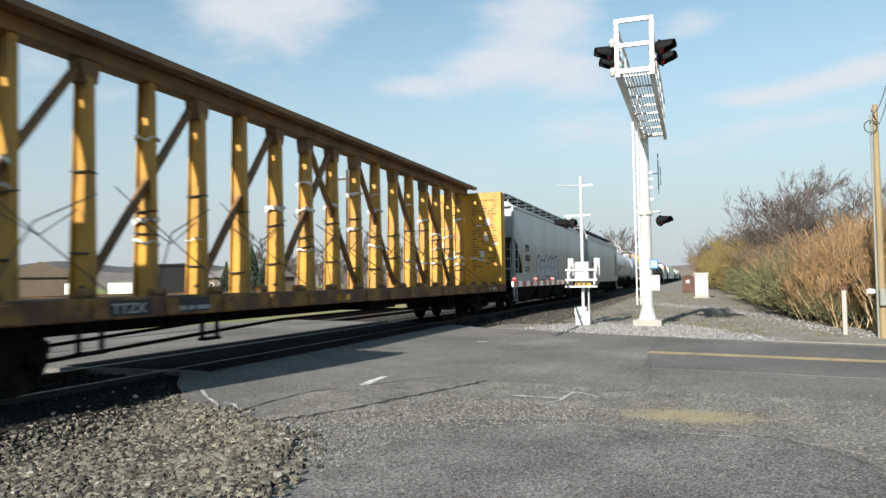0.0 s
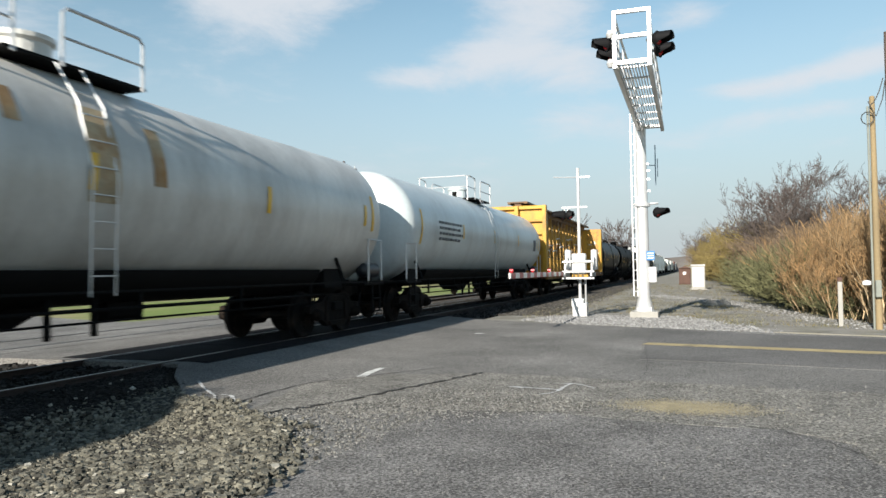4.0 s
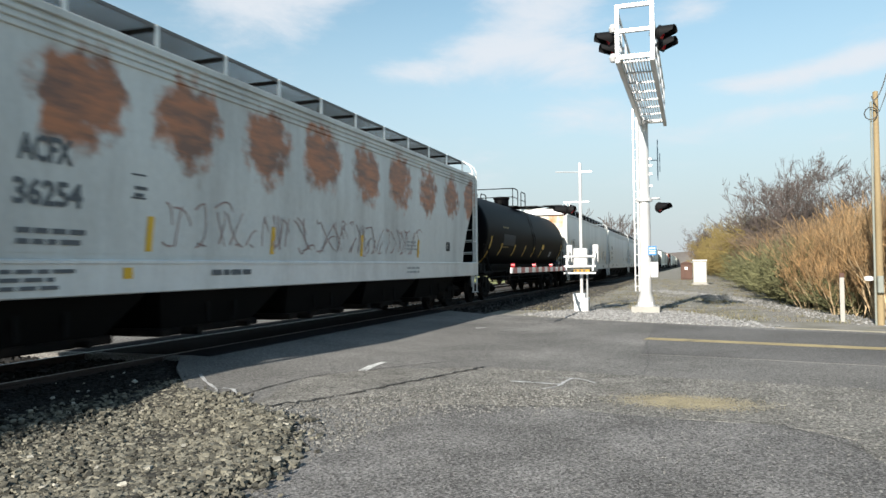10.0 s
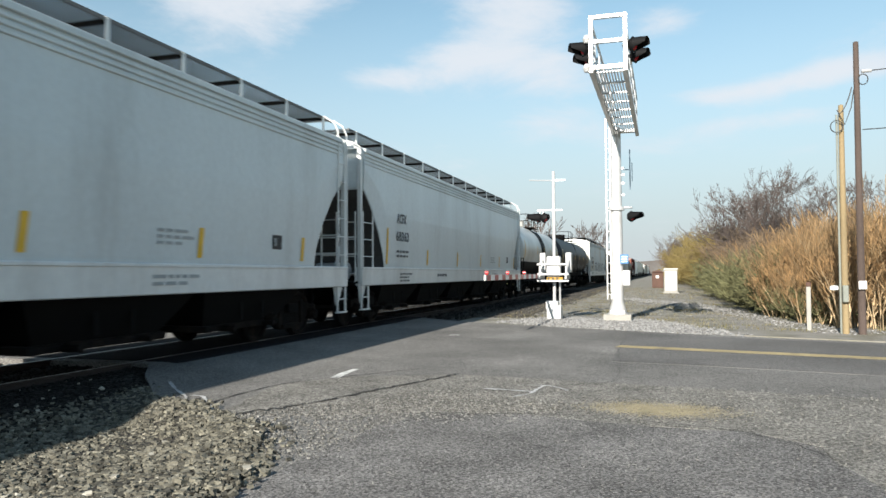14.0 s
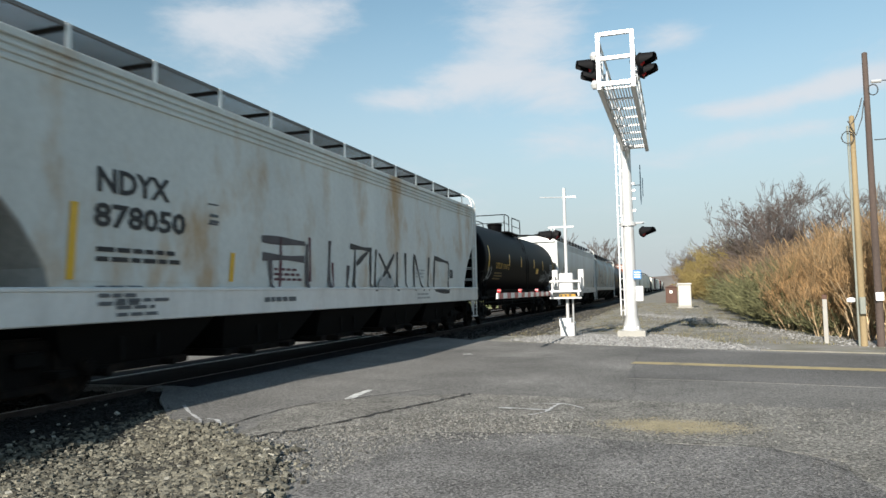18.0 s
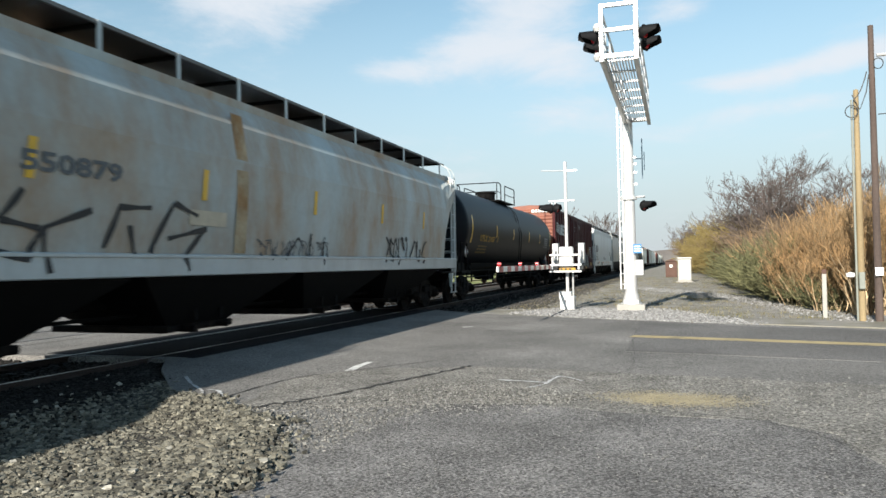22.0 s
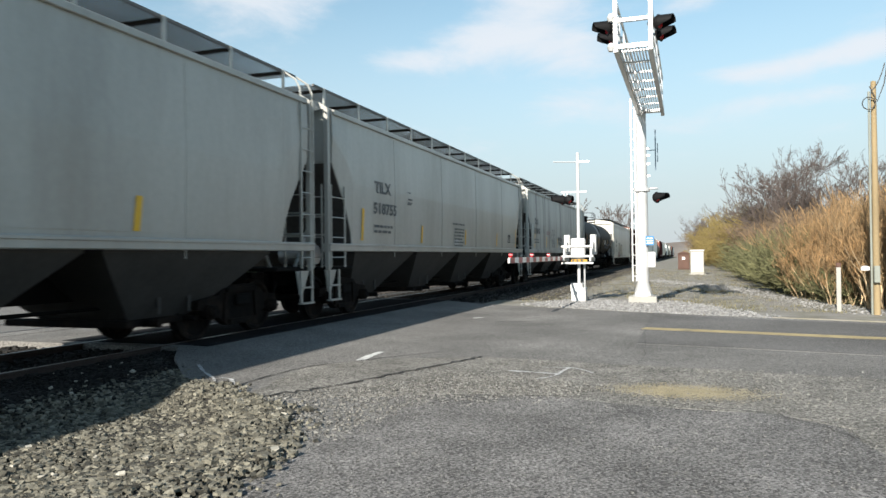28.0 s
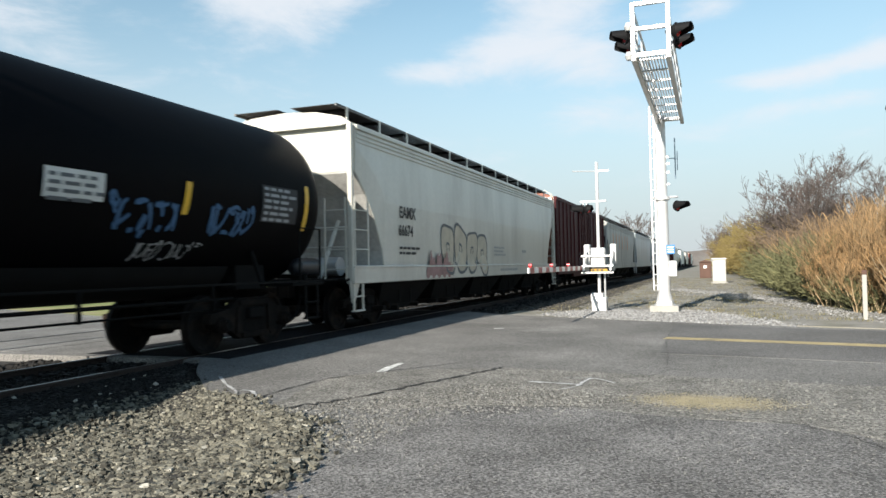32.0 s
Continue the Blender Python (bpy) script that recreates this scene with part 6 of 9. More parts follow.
    covered_hopper(s, n, "round-sided blue-grey hopper car stained brown with scrawl", OLD_HOPPER, sill_mat=PALE_GREY, board="dark", bulge=0.14, ribbed=False, eave=4.0, bays=4, rise=0.5, cut=1.3, sill=(1.21, 1.52), deep=True, items=(
        ("word", 2.35, 2.40, "NAHX", 1.1, 0.24, MARK_GREY), ("word", 3.75, 2.40, "550879", 1.5, 0.24, MARK_GREY), ("panel", 7.75, 1.55, 0.32, 2.25, RUST_STREAK), ("strokes", 3.5, 1.28, SCRAWL_RUNS, 0.085, MARK_BLACK),
        ("tag", 8.4, 1.5, 2.6, 0.3, MARK_GREY, 23, 0.03), ("strokes", 9.3, 1.35, ((0.0, 0.1, 0.45, 0.5), (0.45, 0.5, 0.7, 0.35), (0.9, 0.1, 1.0, 0.6), (1.5, 0.0, 1.55, 0.55)), 0.06, MARK_BLACK), ("tag", 14.0, 1.4, 2.8, 0.6, MARK_BLACK, 25, 0.06), ("panel", 6.6, 1.95, 0.9, 0.22, MARK_BUFF)) +
        tuple(("tape", y, 2.32, 0.46) for y in (3.8, 6.85, 10.3, 13.65, 16.6)))
    s, n = span(408.6, 428.25)
    tank_car(s, n, "blue-black tank car with yellow lettering", BLACK_TANK, tank_marks("UTLX", "21007", 2.75, 2.16, 2.2) + (
        ("panel", 5.3, 2.18, 0.22, 0.24, MARK_DULL), ("panel", n - 3.3, 2.1, 1.25, 0.62, MARK_SOOT), ("bars", n - 3.25, 2.6, 1.0, 5, 0.11, MARK_PANEL), ("diamond", 1.2, 1.75, 0.2, RED_STRIPE), ("diamond", n - 1.7, 1.6, 0.2, RED_STRIPE)),
        dome=0.42, R=1.58, zc=2.64, strips=(5.1, 8.2, 11.65, 14.5), strip_z=2.36, rails=(-1.5, -0.93, -0.17, 1.83))
    s, n = span(428.9, 449.3)
    boxcar(s, n, "oxide red boxcar with white mane emblem and silver scrawl", OXIDE, BOXCAR_ITEMS(n))
    s, n = span(450.4, 468.8)
    covered_hopper(s, n, "pale grey covered hopper car with number panel", LIGHT_GREY, sill_mat=WHITE_CAR, sill=(1.05, 1.47), items=(
        ("panel", 1.5, 2.25, 1.45, 0.62, MARK_PANEL), ("word", 1.75, 2.62, "AEX", 0.78, 0.24, MARK_BLACK), ("word", 1.55, 2.30, "20290", 1.3, 0.22, MARK_BLACK)) + box_frame(3.3, 2.45, MARK_BLACK) + (
        ("bars", 1.9, 2.05, 0.9, 1, 0.18, MARK_GREY), ("bars", 1.7, 1.85, 1.4, 3, 0.14, MARK_GREY), ("panel", 3.45, 1.30, 0.6, 0.11, MARK_ORANGE), ("panel", 6.95, 1.28, 0.55, 0.11, MARK_ORANGE), ("panel", 10.1, 1.28, 0.55, 0.11, MARK_ORANGE), ("panel", 13.0, 1.28, 0.5, 0.11, MARK_ORANGE),
        ("bars", 2.0, 1.24, 1.2, 1, 0.2, MARK_GREY), ("bars", 5.2, 1.30, 1.9, 3, 0.1, MARK_GREY), ("panel", 8.3, 1.62, 0.7, 0.3, MARK_FAINT), ("panel", 9.1, 1.60, 1.3, 0.17, MARK_PANEL), ("bars", n - 3.3, 2.36, 1.0, 4, 0.1, MARK_GREY), ("panel", n - 2.2, 1.68, 0.36, 0.22, MARK_BLACK), ("panel", n - 1.9, 1.12, 0.3, 0.2, MARK_GREY), ("panel", 3.5, 1.55, 0.2, 0.16, MARK_DULL)))
    s, n = span(469.7, 489.0)
    covered_hopper(s, n, "warm grey covered hopper car with grated roof walkway", WARM_GREY, bay_mat=BAY_GREY, rise=0.48, end_z=3.1, cut=1.2, bays=4, deep=True, sill=(1.42, 1.58), ribbed=False, items=number_marks("TTLX", "51896", 2.7, 2.75, 0.9, 0.27, MARK_GREY) + strip_row(1.6, (6.0, 10.0, 14.0), 1.66, 0.7))
    s, n = span(489.4, 507.5)
    covered_hopper(s, n, "warm grey covered hopper car with deep outlet bays", WARM_GREY, bay_mat=BAY_GREY, rise=0.48, end_z=3.2, cut=1.2, bays=4, deep=True, sill=(1.42, 1.58), ribbed=False, items=number_marks("TILX", "518755", 2.3, 2.75, 0.95, 0.27, MARK_GREY, 1.35) + box_frame(4.3, 2.6, MARK_GREY) + (
        ("bars", 8.0, 2.25, 1.4, 1, 0.1, MARK_GREY), ("bars", 8.2, 2.1, 0.9, 6, 0.1, MARK_GREY), ("panel", 8.2, 1.66, 0.4, 0.14, MARK_PALE), ("panel", 15.0, 1.8, 0.4, 0.32, MARK_BLACK), ("panel", 15.1, 1.84, 0.18, 0.2, MARK_WHITE), ("bars", 15.6, 2.1, 0.6, 4, 0.1, MARK_FAINT),
        ("tape", 16.2, 1.64, 0.7)) + strip_row(1.6, (5.3, 9.25, 13.2), 1.66, 0.7))
    s, n = span(508.6, 527.4)
    covered_hopper(s, n, "grimy grey covered hopper car with dark streaks", OLD_GREY, bay_mat=BAY_GREY, rise=0.48, end_z=3.2, cut=1.2, bays=4, deep=True, sill=(1.42, 1.58), ribbed=False, items=number_marks("TILX", "518692", 1.5, 2.74, 0.9, 0.28, MARK_GREY, 1.3, 0.44) + box_frame(3.5, 2.4, MARK_GREY) + (
        ("bars", 4.4, 2.44, 1.2, 2, 0.1, MARK_MAROONISH), ("bubble", 5.65, 2.05, 1.1, 0.6, MARK_GREY, None, 31), ("bars", 5.9, 1.98, 0.9, 4, 0.09, MARK_GREY), ("tag", 7.75, 1.9, 1.0, 0.34, MARK_BLACK, 33, 0.09), ("tag", 11.1, 1.8, 1.1, 0.4, MARK_ORANGE, 35, 0.05), ("bars", 13.0, 2.2, 0.9, 2, 0.1, MARK_MAROONISH), ("tag", 14.6, 1.8, 0.8, 0.4, MARK_GREY, 36, 0.04),
        ("panel", 14.9, 1.74, 0.36, 0.22, MARK_BLACK), ("tape", 4.4, 1.72, 0.5), ("tape", 7.45, 1.7, 0.46), ("tape", 10.5, 1.64, 0.42), ("tape", 13.6, 1.64, 0.42), ("tape", 16.9, 1.62, 0.75), ("tape", 1.5, 1.66, 0.8)))
    s, n = span(527.7, 547.8)
    tank_car(s, n, "black tank car with worn grey belt and blue scrawl", MATT_TANK, tank_marks("DBUX", "250072", 2.7, 2.14, 2.3, MARK_WHITE, 0.26) + (
        ("panel", 5.3, 2.08, 0.25, 0.2, MARK_PANEL), ("strokes", 3.4, 1.45, SCRAWL_SMALL, 0.05, MARK_PANEL), ("tag", 5.9, 1.7, 1.8, 0.34, MARK_DIMBLUE, 41, 0.07), ("tag", 13.6, 1.85, 1.3, 0.4, MARK_DIMBLUE, 43, 0.07), ("tag", 15.5, 1.85, 1.1, 0.4, MARK_DIMBLUE, 44, 0.07),
        ("panel", 12.7, 2.16, 0.85, 0.34, MARK_WHITE), ("bars", 12.75, 2.4, 0.75, 4, 0.09, MARK_GREY), ("tag", 14.3, 1.5, 1.2, 0.2, MARK_PANEL, 45, 0.025), ("panel", 16.8, 2.1, 1.05, 0.6, MARK_SOOT), ("bars", 16.85, 2.62, 0.9, 6, 0.1, MARK_PANEL)),
        belt=(0.415, 0.50, WORN_BELT), strips=(5.03, 8.45, 11.9, 14.93), strip_z=2.1, rails=(-0.5, 0.27, 1.0, 1.15), dome=0.44, lead_mat=MARK_ORANGE)
    s, n = span(547.9, 568.7)
    covered_hopper(s, n, "cream-white covered hopper car with pale bubble scrawl", CREAM_CAR, board="dark", rise=0.40, dark_ends="grey", sill=(1.0, 1.37), items=number_marks("EAMX", "66674", 2.45, 2.46, 0.98, 0.28, MARK_BLACK, 0.85, 0.42) + (
        ("blob", 4.0, 1.02, 2.0, 0.75, MARK_PINK, 53), ("bubble", 5.2, 1.05, 4.2, 1.4, MARK_GREY, MARK_BUFF, 52), ("bars", 10.2, 1.9, 1.3, 3, 0.12, MARK_FAINT), ("bars", 10.8, 1.15, 2.6, 1, 0.16, MARK_FAINT), ("bars", 14.0, 1.8, 0.6, 1, 0.2, MARK_FAINT)))
    s, n = span(569.2, 586.2)
    boxcar(s, n, "plain oxide red boxcar with scrawl low down", OXIDE, (("spray", 6.0, 1.2, 5.0, 0.9, MARK_PANEL, 61, 0.07),))
    far = (("hopper", OLD_GREY, "weathered grey covered hopper car with orange streaks", 20.0), ("hopper", PALE_GREY, "pale covered hopper car far down the line", 20.2),
           ("hopper", WHITE_CAR, "white covered hopper car far down the line", 19.6), ("tank", BLACK_TANK, "black tank car far down the line", 17.0),
           ("box", OXIDE, "red boxcar far down the line", 17.2), ("hopper", WARM_GREY, "warm grey covered hopper car far down the line", 20.0),
           ("tank", WHITE_TANK, "white tank car far down the line", 17.0), ("hopper", PALE_GREY, "pale covered hopper car far down the line", 19.8),
           ("tank", BLACK_TANK, "black tank car far down the line", 17.4), ("hopper", WARM_GREY, "warm grey covered hopper car far down the line", 20.0),
           ("tank", BLACK_TANK, "black tank car far down the line", 17.0), ("box", OXIDE, "red boxcar far down the line", 17.2),
           ("hopper", GREY_BLUE, "blue-grey covered hopper car far down the line", 20.0), ("tank", WHITE_TANK, "white tank car far down the line", 17.0))
    at = 587.0
    for kind, mat, label, n in far:
        if kind == "hopper":
            its = tuple(("panel", 3.5 + 1.9 * k, 2.5, 0.3, 1.1, MARK_ORANGE) for k in range(6)) if "orange" in label else ()
            covered_hopper(at * K, n * K, label, mat, items=its)
        elif kind == "tank":
            tank_car(at * K, n * K, label, mat)
        else:
            boxcar(at * K, n * K, label, mat)
        at += n + 1.0


OLD_HOPPER = material("brown_stained_blue_paint", (0.40, 0.46, 0.47), rough=0.55, vary=0.14, scale=0.8, fine=9, bump=0.06,
                      second=(0.31, 0.19, 0.095), second_amount=0.44, second_scale=0.6, stretch=(1, 1, 0.5), spread=0.4)
WORN_BELT = material("worn_grey_belt", (0.010, 0.010, 0.012), rough=0.5, vary=0.3, scale=1.5, fine=9, bump=0.03)
MARK_DIMBLUE = material("dim_blue_spray", (0.03, 0.10, 0.21), rough=0.6, vary=0.2, scale=4, fine=30, bump=0.0)
MARK_PALE = material("pale_panel_paint", (0.50, 0.52, 0.53), rough=0.6, vary=0.1, scale=2, fine=20, bump=0.0)
MARK_PINK = material("pink_brown_spray", (0.30, 0.17, 0.16), rough=0.6, vary=0.3, scale=3, fine=20, bump=0.0)
MARK_MAROONISH = material("faded_red_lettering", (0.27, 0.15, 0.15), rough=0.6, vary=0.3, scale=3, fine=20, bump=0.0)
MARK_BUFF = material("buff_spray", (0.50, 0.44, 0.34), rough=0.6, vary=0.2, scale=4, fine=30, bump=0.0)
MARK_SILVER = material("silver_spray", (0.52, 0.56, 0.58), rough=0.45, vary=0.2, scale=3, fine=20, bump=0.0)


def BOXCAR_ITEMS(n):
    items = [("word", 0.92, 2.30, "NS", 0.48, 0.24, MARK_WHITE), ("word", 0.95, 1.86, "46", 0.46, 0.25, MARK_WHITE), ("word", 1.76, 1.84, "91", 0.40, 0.25, MARK_WHITE), ("word", 2.55, 1.82, "98", 0.40, 0.25, MARK_WHITE),
             ("bars", 0.92, 1.42, 0.45, 2, 0.16, MARK_WHITE), ("bars", 1.75, 1.40, 0.45, 2, 0.16, MARK_WHITE),
             ("panel", 0.85, 1.18, 0.5, 0.26, REFLECT), ("panel", 2.3, 1.45, 0.1, 0.55, REFLECT), ("panel", 4.2, 0.90, 0.45, 0.13, REFLECT),
             ("panel", 6.6, 0.90, 0.5, 0.13, REFLECT), ("panel", 12.0, 0.90, 0.7, 0.13, REFLECT), ("panel", 14.6, 0.90, 0.6, 0.13, REFLECT), ("panel", 17.9, 1.1, 0.5, 0.26, REFLECT),
             ("blob", 2.9, 0.86, 4.8, 1.3, MARK_SILVER, 71), ("tag", 2.9, 0.9, 1.3, 1.1, MARK_BLACK, 72, 0.10), ("tag", 3.2, 0.95, 4.0, 0.9, MARK_BLUEGREY, 74, 0.09), ("tag", 5.6, 1.0, 1.9, 0.6, MARK_BLACK, 78, 0.06),
             ("blob", 12.6, 0.95, 4.2, 1.15, MARK_DARKTEAL, 75), ("tag", 12.7, 1.0, 3.6, 1.0, MARK_SILVER, 73, 0.035), ("tag", 12.9, 1.1, 3.2, 0.8, MARK_BLUEGREY, 76, 0.10), ("tag", 9.6, 1.3, 1.0, 1.0, MARK_SILVER, 77, 0.03),
             ("bars", 17.3, 2.5, 0.8, 6, 0.14, MARK_WHITE), ("panel", 16.4, 2.0, 0.12, 0.5, REFLECT), ("panel", 17.85, 1.6, 0.45, 0.35, MARK_BLACK)]
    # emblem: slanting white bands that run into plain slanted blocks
    for k in range(5):
        items.append(("slant", 0.38 + 0.03 * k, 3.20 + 0.12 * k, 1.75, 0.07, MARK_WHITE, 0.16))
    items += [("slant", 2.12, 3.04, 0.2, 0.68, MARK_WHITE, 0.0), ("slant", 2.32, 3.10, 0.24, 0.56, MARK_WHITE, 0.0), ("slant", 2.60, 3.04, 0.2, 0.68, MARK_WHITE, 0.0),
              ("slant", 3.00, 3.54, 0.58, 0.16, MARK_WHITE, 0.0), ("slant", 2.95, 3.30, 0.58, 0.16, MARK_WHITE, 0.0), ("slant", 2.90, 3.04, 0.58, 0.16, MARK_WHITE, 0.0), ("slant", 2.97, 3.40, 0.17, 0.2, MARK_WHITE, 0.0), ("slant", 3.36, 3.14, 0.17, 0.2, MARK_WHITE, 0.0),
              ("bars", 8.1, 3.75, 0.7, 3, 0.12, MARK_WHITE), ("bars", 10.6, 4.0, 0.95, 3, 0.11, MARK_WHITE), ("bars", 8.9, 2.75, 0.3, 2, 0.2, MARK_WHITE), ("bars", 10.2, 2.75, 0.3, 2, 0.2, MARK_WHITE), ("panel", 10.5, 1.9, 0.18, 0.26, MARK_WHITE), ("bars", 9.9, 2.2, 0.4, 1, 0.12, MARK_WHITE), ("bars", 10.9, 2.5, 0.5, 2, 0.12, MARK_WHITE)]
    return tuple(items)


MARK_BLUEGREY = material("blue_grey_spray", (0.09, 0.12, 0.15), rough=0.6, vary=0.2, scale=4, fine=30, bump=0.0)
MARK_DARKTEAL = material("dark_teal_spray", (0.03, 0.045, 0.045), rough=0.6, vary=0.3, scale=4, fine=30, bump=0.0)
place_train()

# ---- ground, road, tracks ----
EDGE = ((17, 4.8), (19, 4.3), (21.5, 3.8), (26, 3.2), (36, 3.0), (55, 3.0), (75, 2.8), (90, 1.7), (110, 1.2), (300, 2.2))


def edge_x(y):
    """The bushes' front edge along the verge."""
    for (ya, xa), (yb, xb) in zip(EDGE, EDGE[1:]):
        if y <= yb:
            return xa + (xb - xa) * (y - ya) / (yb - ya)
    return EDGE[-1][1]


def sheet(name, outline, z, mat, label="", category="", thick=0.05, kind="structure"):
    bm = bmesh.new()
    extrude(bm, outline, z - thick, z, "z")
    ob = part(name, bm, mat)
    tagged(ob, label, category, "", kind)
    return ob


ROAD_SLOPE = -0.30


def road_y(x, off):
    return off + ROAD_SLOPE * x


def wavy(points, amount, seed, step=0.35):
    """An outline with slightly uneven edges."""
    rng = random.Random(seed)
    out = []
    for a, b in zip(points, points[1:] + points[:1]):
        d = math.hypot(b[0] - a[0], b[1] - a[1])
        n = max(1, int(d / step))
        for k in range(n):
            q = k / n
            out.append((a[0] + (b[0] - a[0]) * q + rng.uniform(-amount, amount), a[1] + (b[1] - a[1]) * q + rng.uniform(-amount, amount)))
    return out


RAMP = ((-7.2, -0.012), (-6.6, -0.035), (-5.6, -0.085), (-4.6, -0.100))


def ramp_z(x):
    """Height of the asphalt where it climbs to the rails."""
    for (xa, za), (xb, zb) in zip(RAMP, RAMP[1:]):
        if x < xb:
            return za + (zb - za) * (x - xa) / (xb - xa)
    return RAMP[-1][1]


def ribbon(name, pts, width, z, mat, parent, seed=0, rough=0.3):
    """A flat band along the points; with no height given it lies on the ramped asphalt."""
    rng = random.Random(seed)
    vs, fs = [], []
    lift = 0.006 + 0.0006 * (seed % 5)
    for i, (x, y) in enumerate(pts):
        a, b = pts[max(i - 1, 0)], pts[min(i + 1, len(pts) - 1)]
        dx, dy = b[0] - a[0], b[1] - a[1]
        d = math.hypot(dx, dy) or 1
        w = width * (1 + rng.uniform(-rough, rough)) / 2
        if z is None:
            vs += [(x - dy / d * w, y + dx / d * w, ramp_z(x - dy / d * w) + lift), (x + dy / d * w, y - dx / d * w, ramp_z(x + dy / d * w) + lift)]
        else:
            vs += [(x - dy / d * w, y + dx / d * w, z), (x + dy / d * w, y - dx / d * w, z)]
        if i:
            k = len(vs)
            fs.append((k - 4, k - 3, k - 1, k - 2))
    return part(name, flat_mesh(name, vs, fs, mat), mat, parent)


def curve_pts(ctrl, n=8, jitter=0.0, seed=0):
    """A smooth line through the given points."""
    rng = random.Random(seed)
    out = []
    c = [ctrl[0]] + list(ctrl) + [ctrl[-1]]
    for i in range(1, len(c) - 2):
        p0, p1, p2, p3 = c[i - 1], c[i], c[i + 1], c[i + 2]
        for k in range(n):
            t = k / n
            q = [0.5 * (2 * p1[j] + (p2[j] - p0[j]) * t + (2 * p0[j] - 5 * p1[j] + 4 * p2[j] - p3[j]) * t * t +
                        (3 * p1[j] - p0[j] - 3 * p2[j] + p3[j]) * t ** 3) + rng.uniform(-jitter, jitter) for j in (0, 1)]
            out.append(tuple(q))
    out.append(ctrl[-1])
    return out


def land():
    """Flat land with a shallow dip beside the crossing that holds the gravel."""
    bm = bmesh.new()
    xs, ys = (-3000, -6.15, -2.45, 3000), (-600, 1.6, 6.9, 4500)
    top = [[bm.verts.new((x, y, -0.19)) for y in ys] for x in xs]
    for i in range(3):
        for j in range(3):
            if (i, j) != (1, 1):
                bm.faces.new((top[i][j], top[i + 1][j], top[i + 1][j + 1], top[i][j + 1]))
    rim = [top[1][1], top[2][1], top[2][2], top[1][2]]
    low = [bm.verts.new((v.co.x, v.co.y, -0.5)) for v in rim]
    bm.faces.new(low)
    for k in range(4):
        bm.faces.new((rim[k], low[k], low[(k + 1) % 4], rim[(k + 1) % 4]))
    return tagged(part("ground", bm, FIELD), "flat grassy land reaching the horizon", "ground", "", "structure")


ground = land()
verge = sheet("verge", wavy([(-5.8, 20.0), (12, 14.0), (12, 20), (3.6, 45), (2.5, 400), (-5.2, 400)], 0.05, 3, 4.0), -0.125, DIRT, "trodden dirt and thin grass beside the track", "verge")
road = sheet("road", wavy([(-70, road_y(-70, 10.3)), (-70, 39.2), (-15.6, 17.4), (-14.6, 19.6), (-9.2, road_y(-9.2, 19.0)), (-4.6, 19.6), (-2.5, 18.6), (0.4, 17.3), (4.0, 16.0), (60, road_y(60, 17.6)), (60, -12), (6, -8), (-7.4, -8), (-7.4, 0.97), (-2.75, 0.97), (-2.75, 4.1),
                          (-3.1, 4.9), (-3.6, 5.75), (-4.2, 6.2), (-5.4, 7.05), (-6.4, 8.0), (-7.2, 9.0), (-7.5, 9.4), (-14.4, 9.1), (-16.4, -2.1)], 0.02, 1, 0.5),
             -0.10, ASPHALT, "grey asphalt road over the level crossing", "road", 0.30)


def crossing_deck():
    """Asphalt that ramps up to the rail heads and runs level across both tracks, with panels along each rail, the near
    track's darkened for the train's shadow.
    """
    bm = bmesh.new()
    lines = []
    front = {-4.6: 6.5, -5.6: 6.98, -6.6: 8.1, -7.2: 8.95}
    for x, z in ((-4.6, -0.108), (-5.6, -0.085), (-6.6, -0.035), (-7.2, -0.012), (-14.4, -0.012), (-15.6, -0.04), (-17.5, -0.11)):
        y0 = front[x] if x in front else 9.0
        y1 = 19.9 - 0.30 * (x + 5.0) if x > -14.5 else 17.3 - 0.4 * (x + 15.6)
        lines.append([(x, y0 + (y1 - y0) * k / 12 + (0.06 * math.sin(5 * k + x) if k in (0, 12) else 0), z) for k in range(13)])
    rings = [[bm.verts.new(p) for p in line] for line in lines]
    for a, b in zip(rings, rings[1:]):
        for k in range(12):
            bm.faces.new((a[k], a[k + 1], b[k + 1], b[k]))
    low = [[bm.verts.new((v.co.x, v.co.y, -0.25)) for v in (r[0], r[-1])] for r in rings]
    for a, b, c, d in zip(rings, rings[1:], low, low[1:]):
        bm.faces.new((a[0], b[0], d[0], c[0]))
        bm.faces.new((a[-1], c[1], d[1], b[-1]))
    ob = tagged(part("crossing", bm, ASPHALT), "grey asphalt ramped up to the rails at the crossing", "crossing", "", "structure")
    for cx in (TRACK_X, -12.6):
        for s in (-1, 1):
            for w0, w1 in ((0.06, 0.66), (-0.66, -0.08)):
                a, b = sorted((cx + s * 0.752 + w0, cx + s * 0.752 + w1))
                y0, y1 = 9.15, 19.7 - 0.30 * (a + 5.0)
                n = 5
                if s > 0 and w0 < 0:
                    a, b = cx - 0.64, b
                elif s < 0 and w0 > 0:
                    continue
                for k in range(n):
                    part("crossing_panel", boxed(a, b, y0 + (y1 - y0) * k / n + 0.008, y0 + (y1 - y0) * (k + 1) / n - 0.008, -0.10, -0.004, 0.008), PANEL_SHADE if cx == TRACK_X else ASPHALT, ob)
    return ob


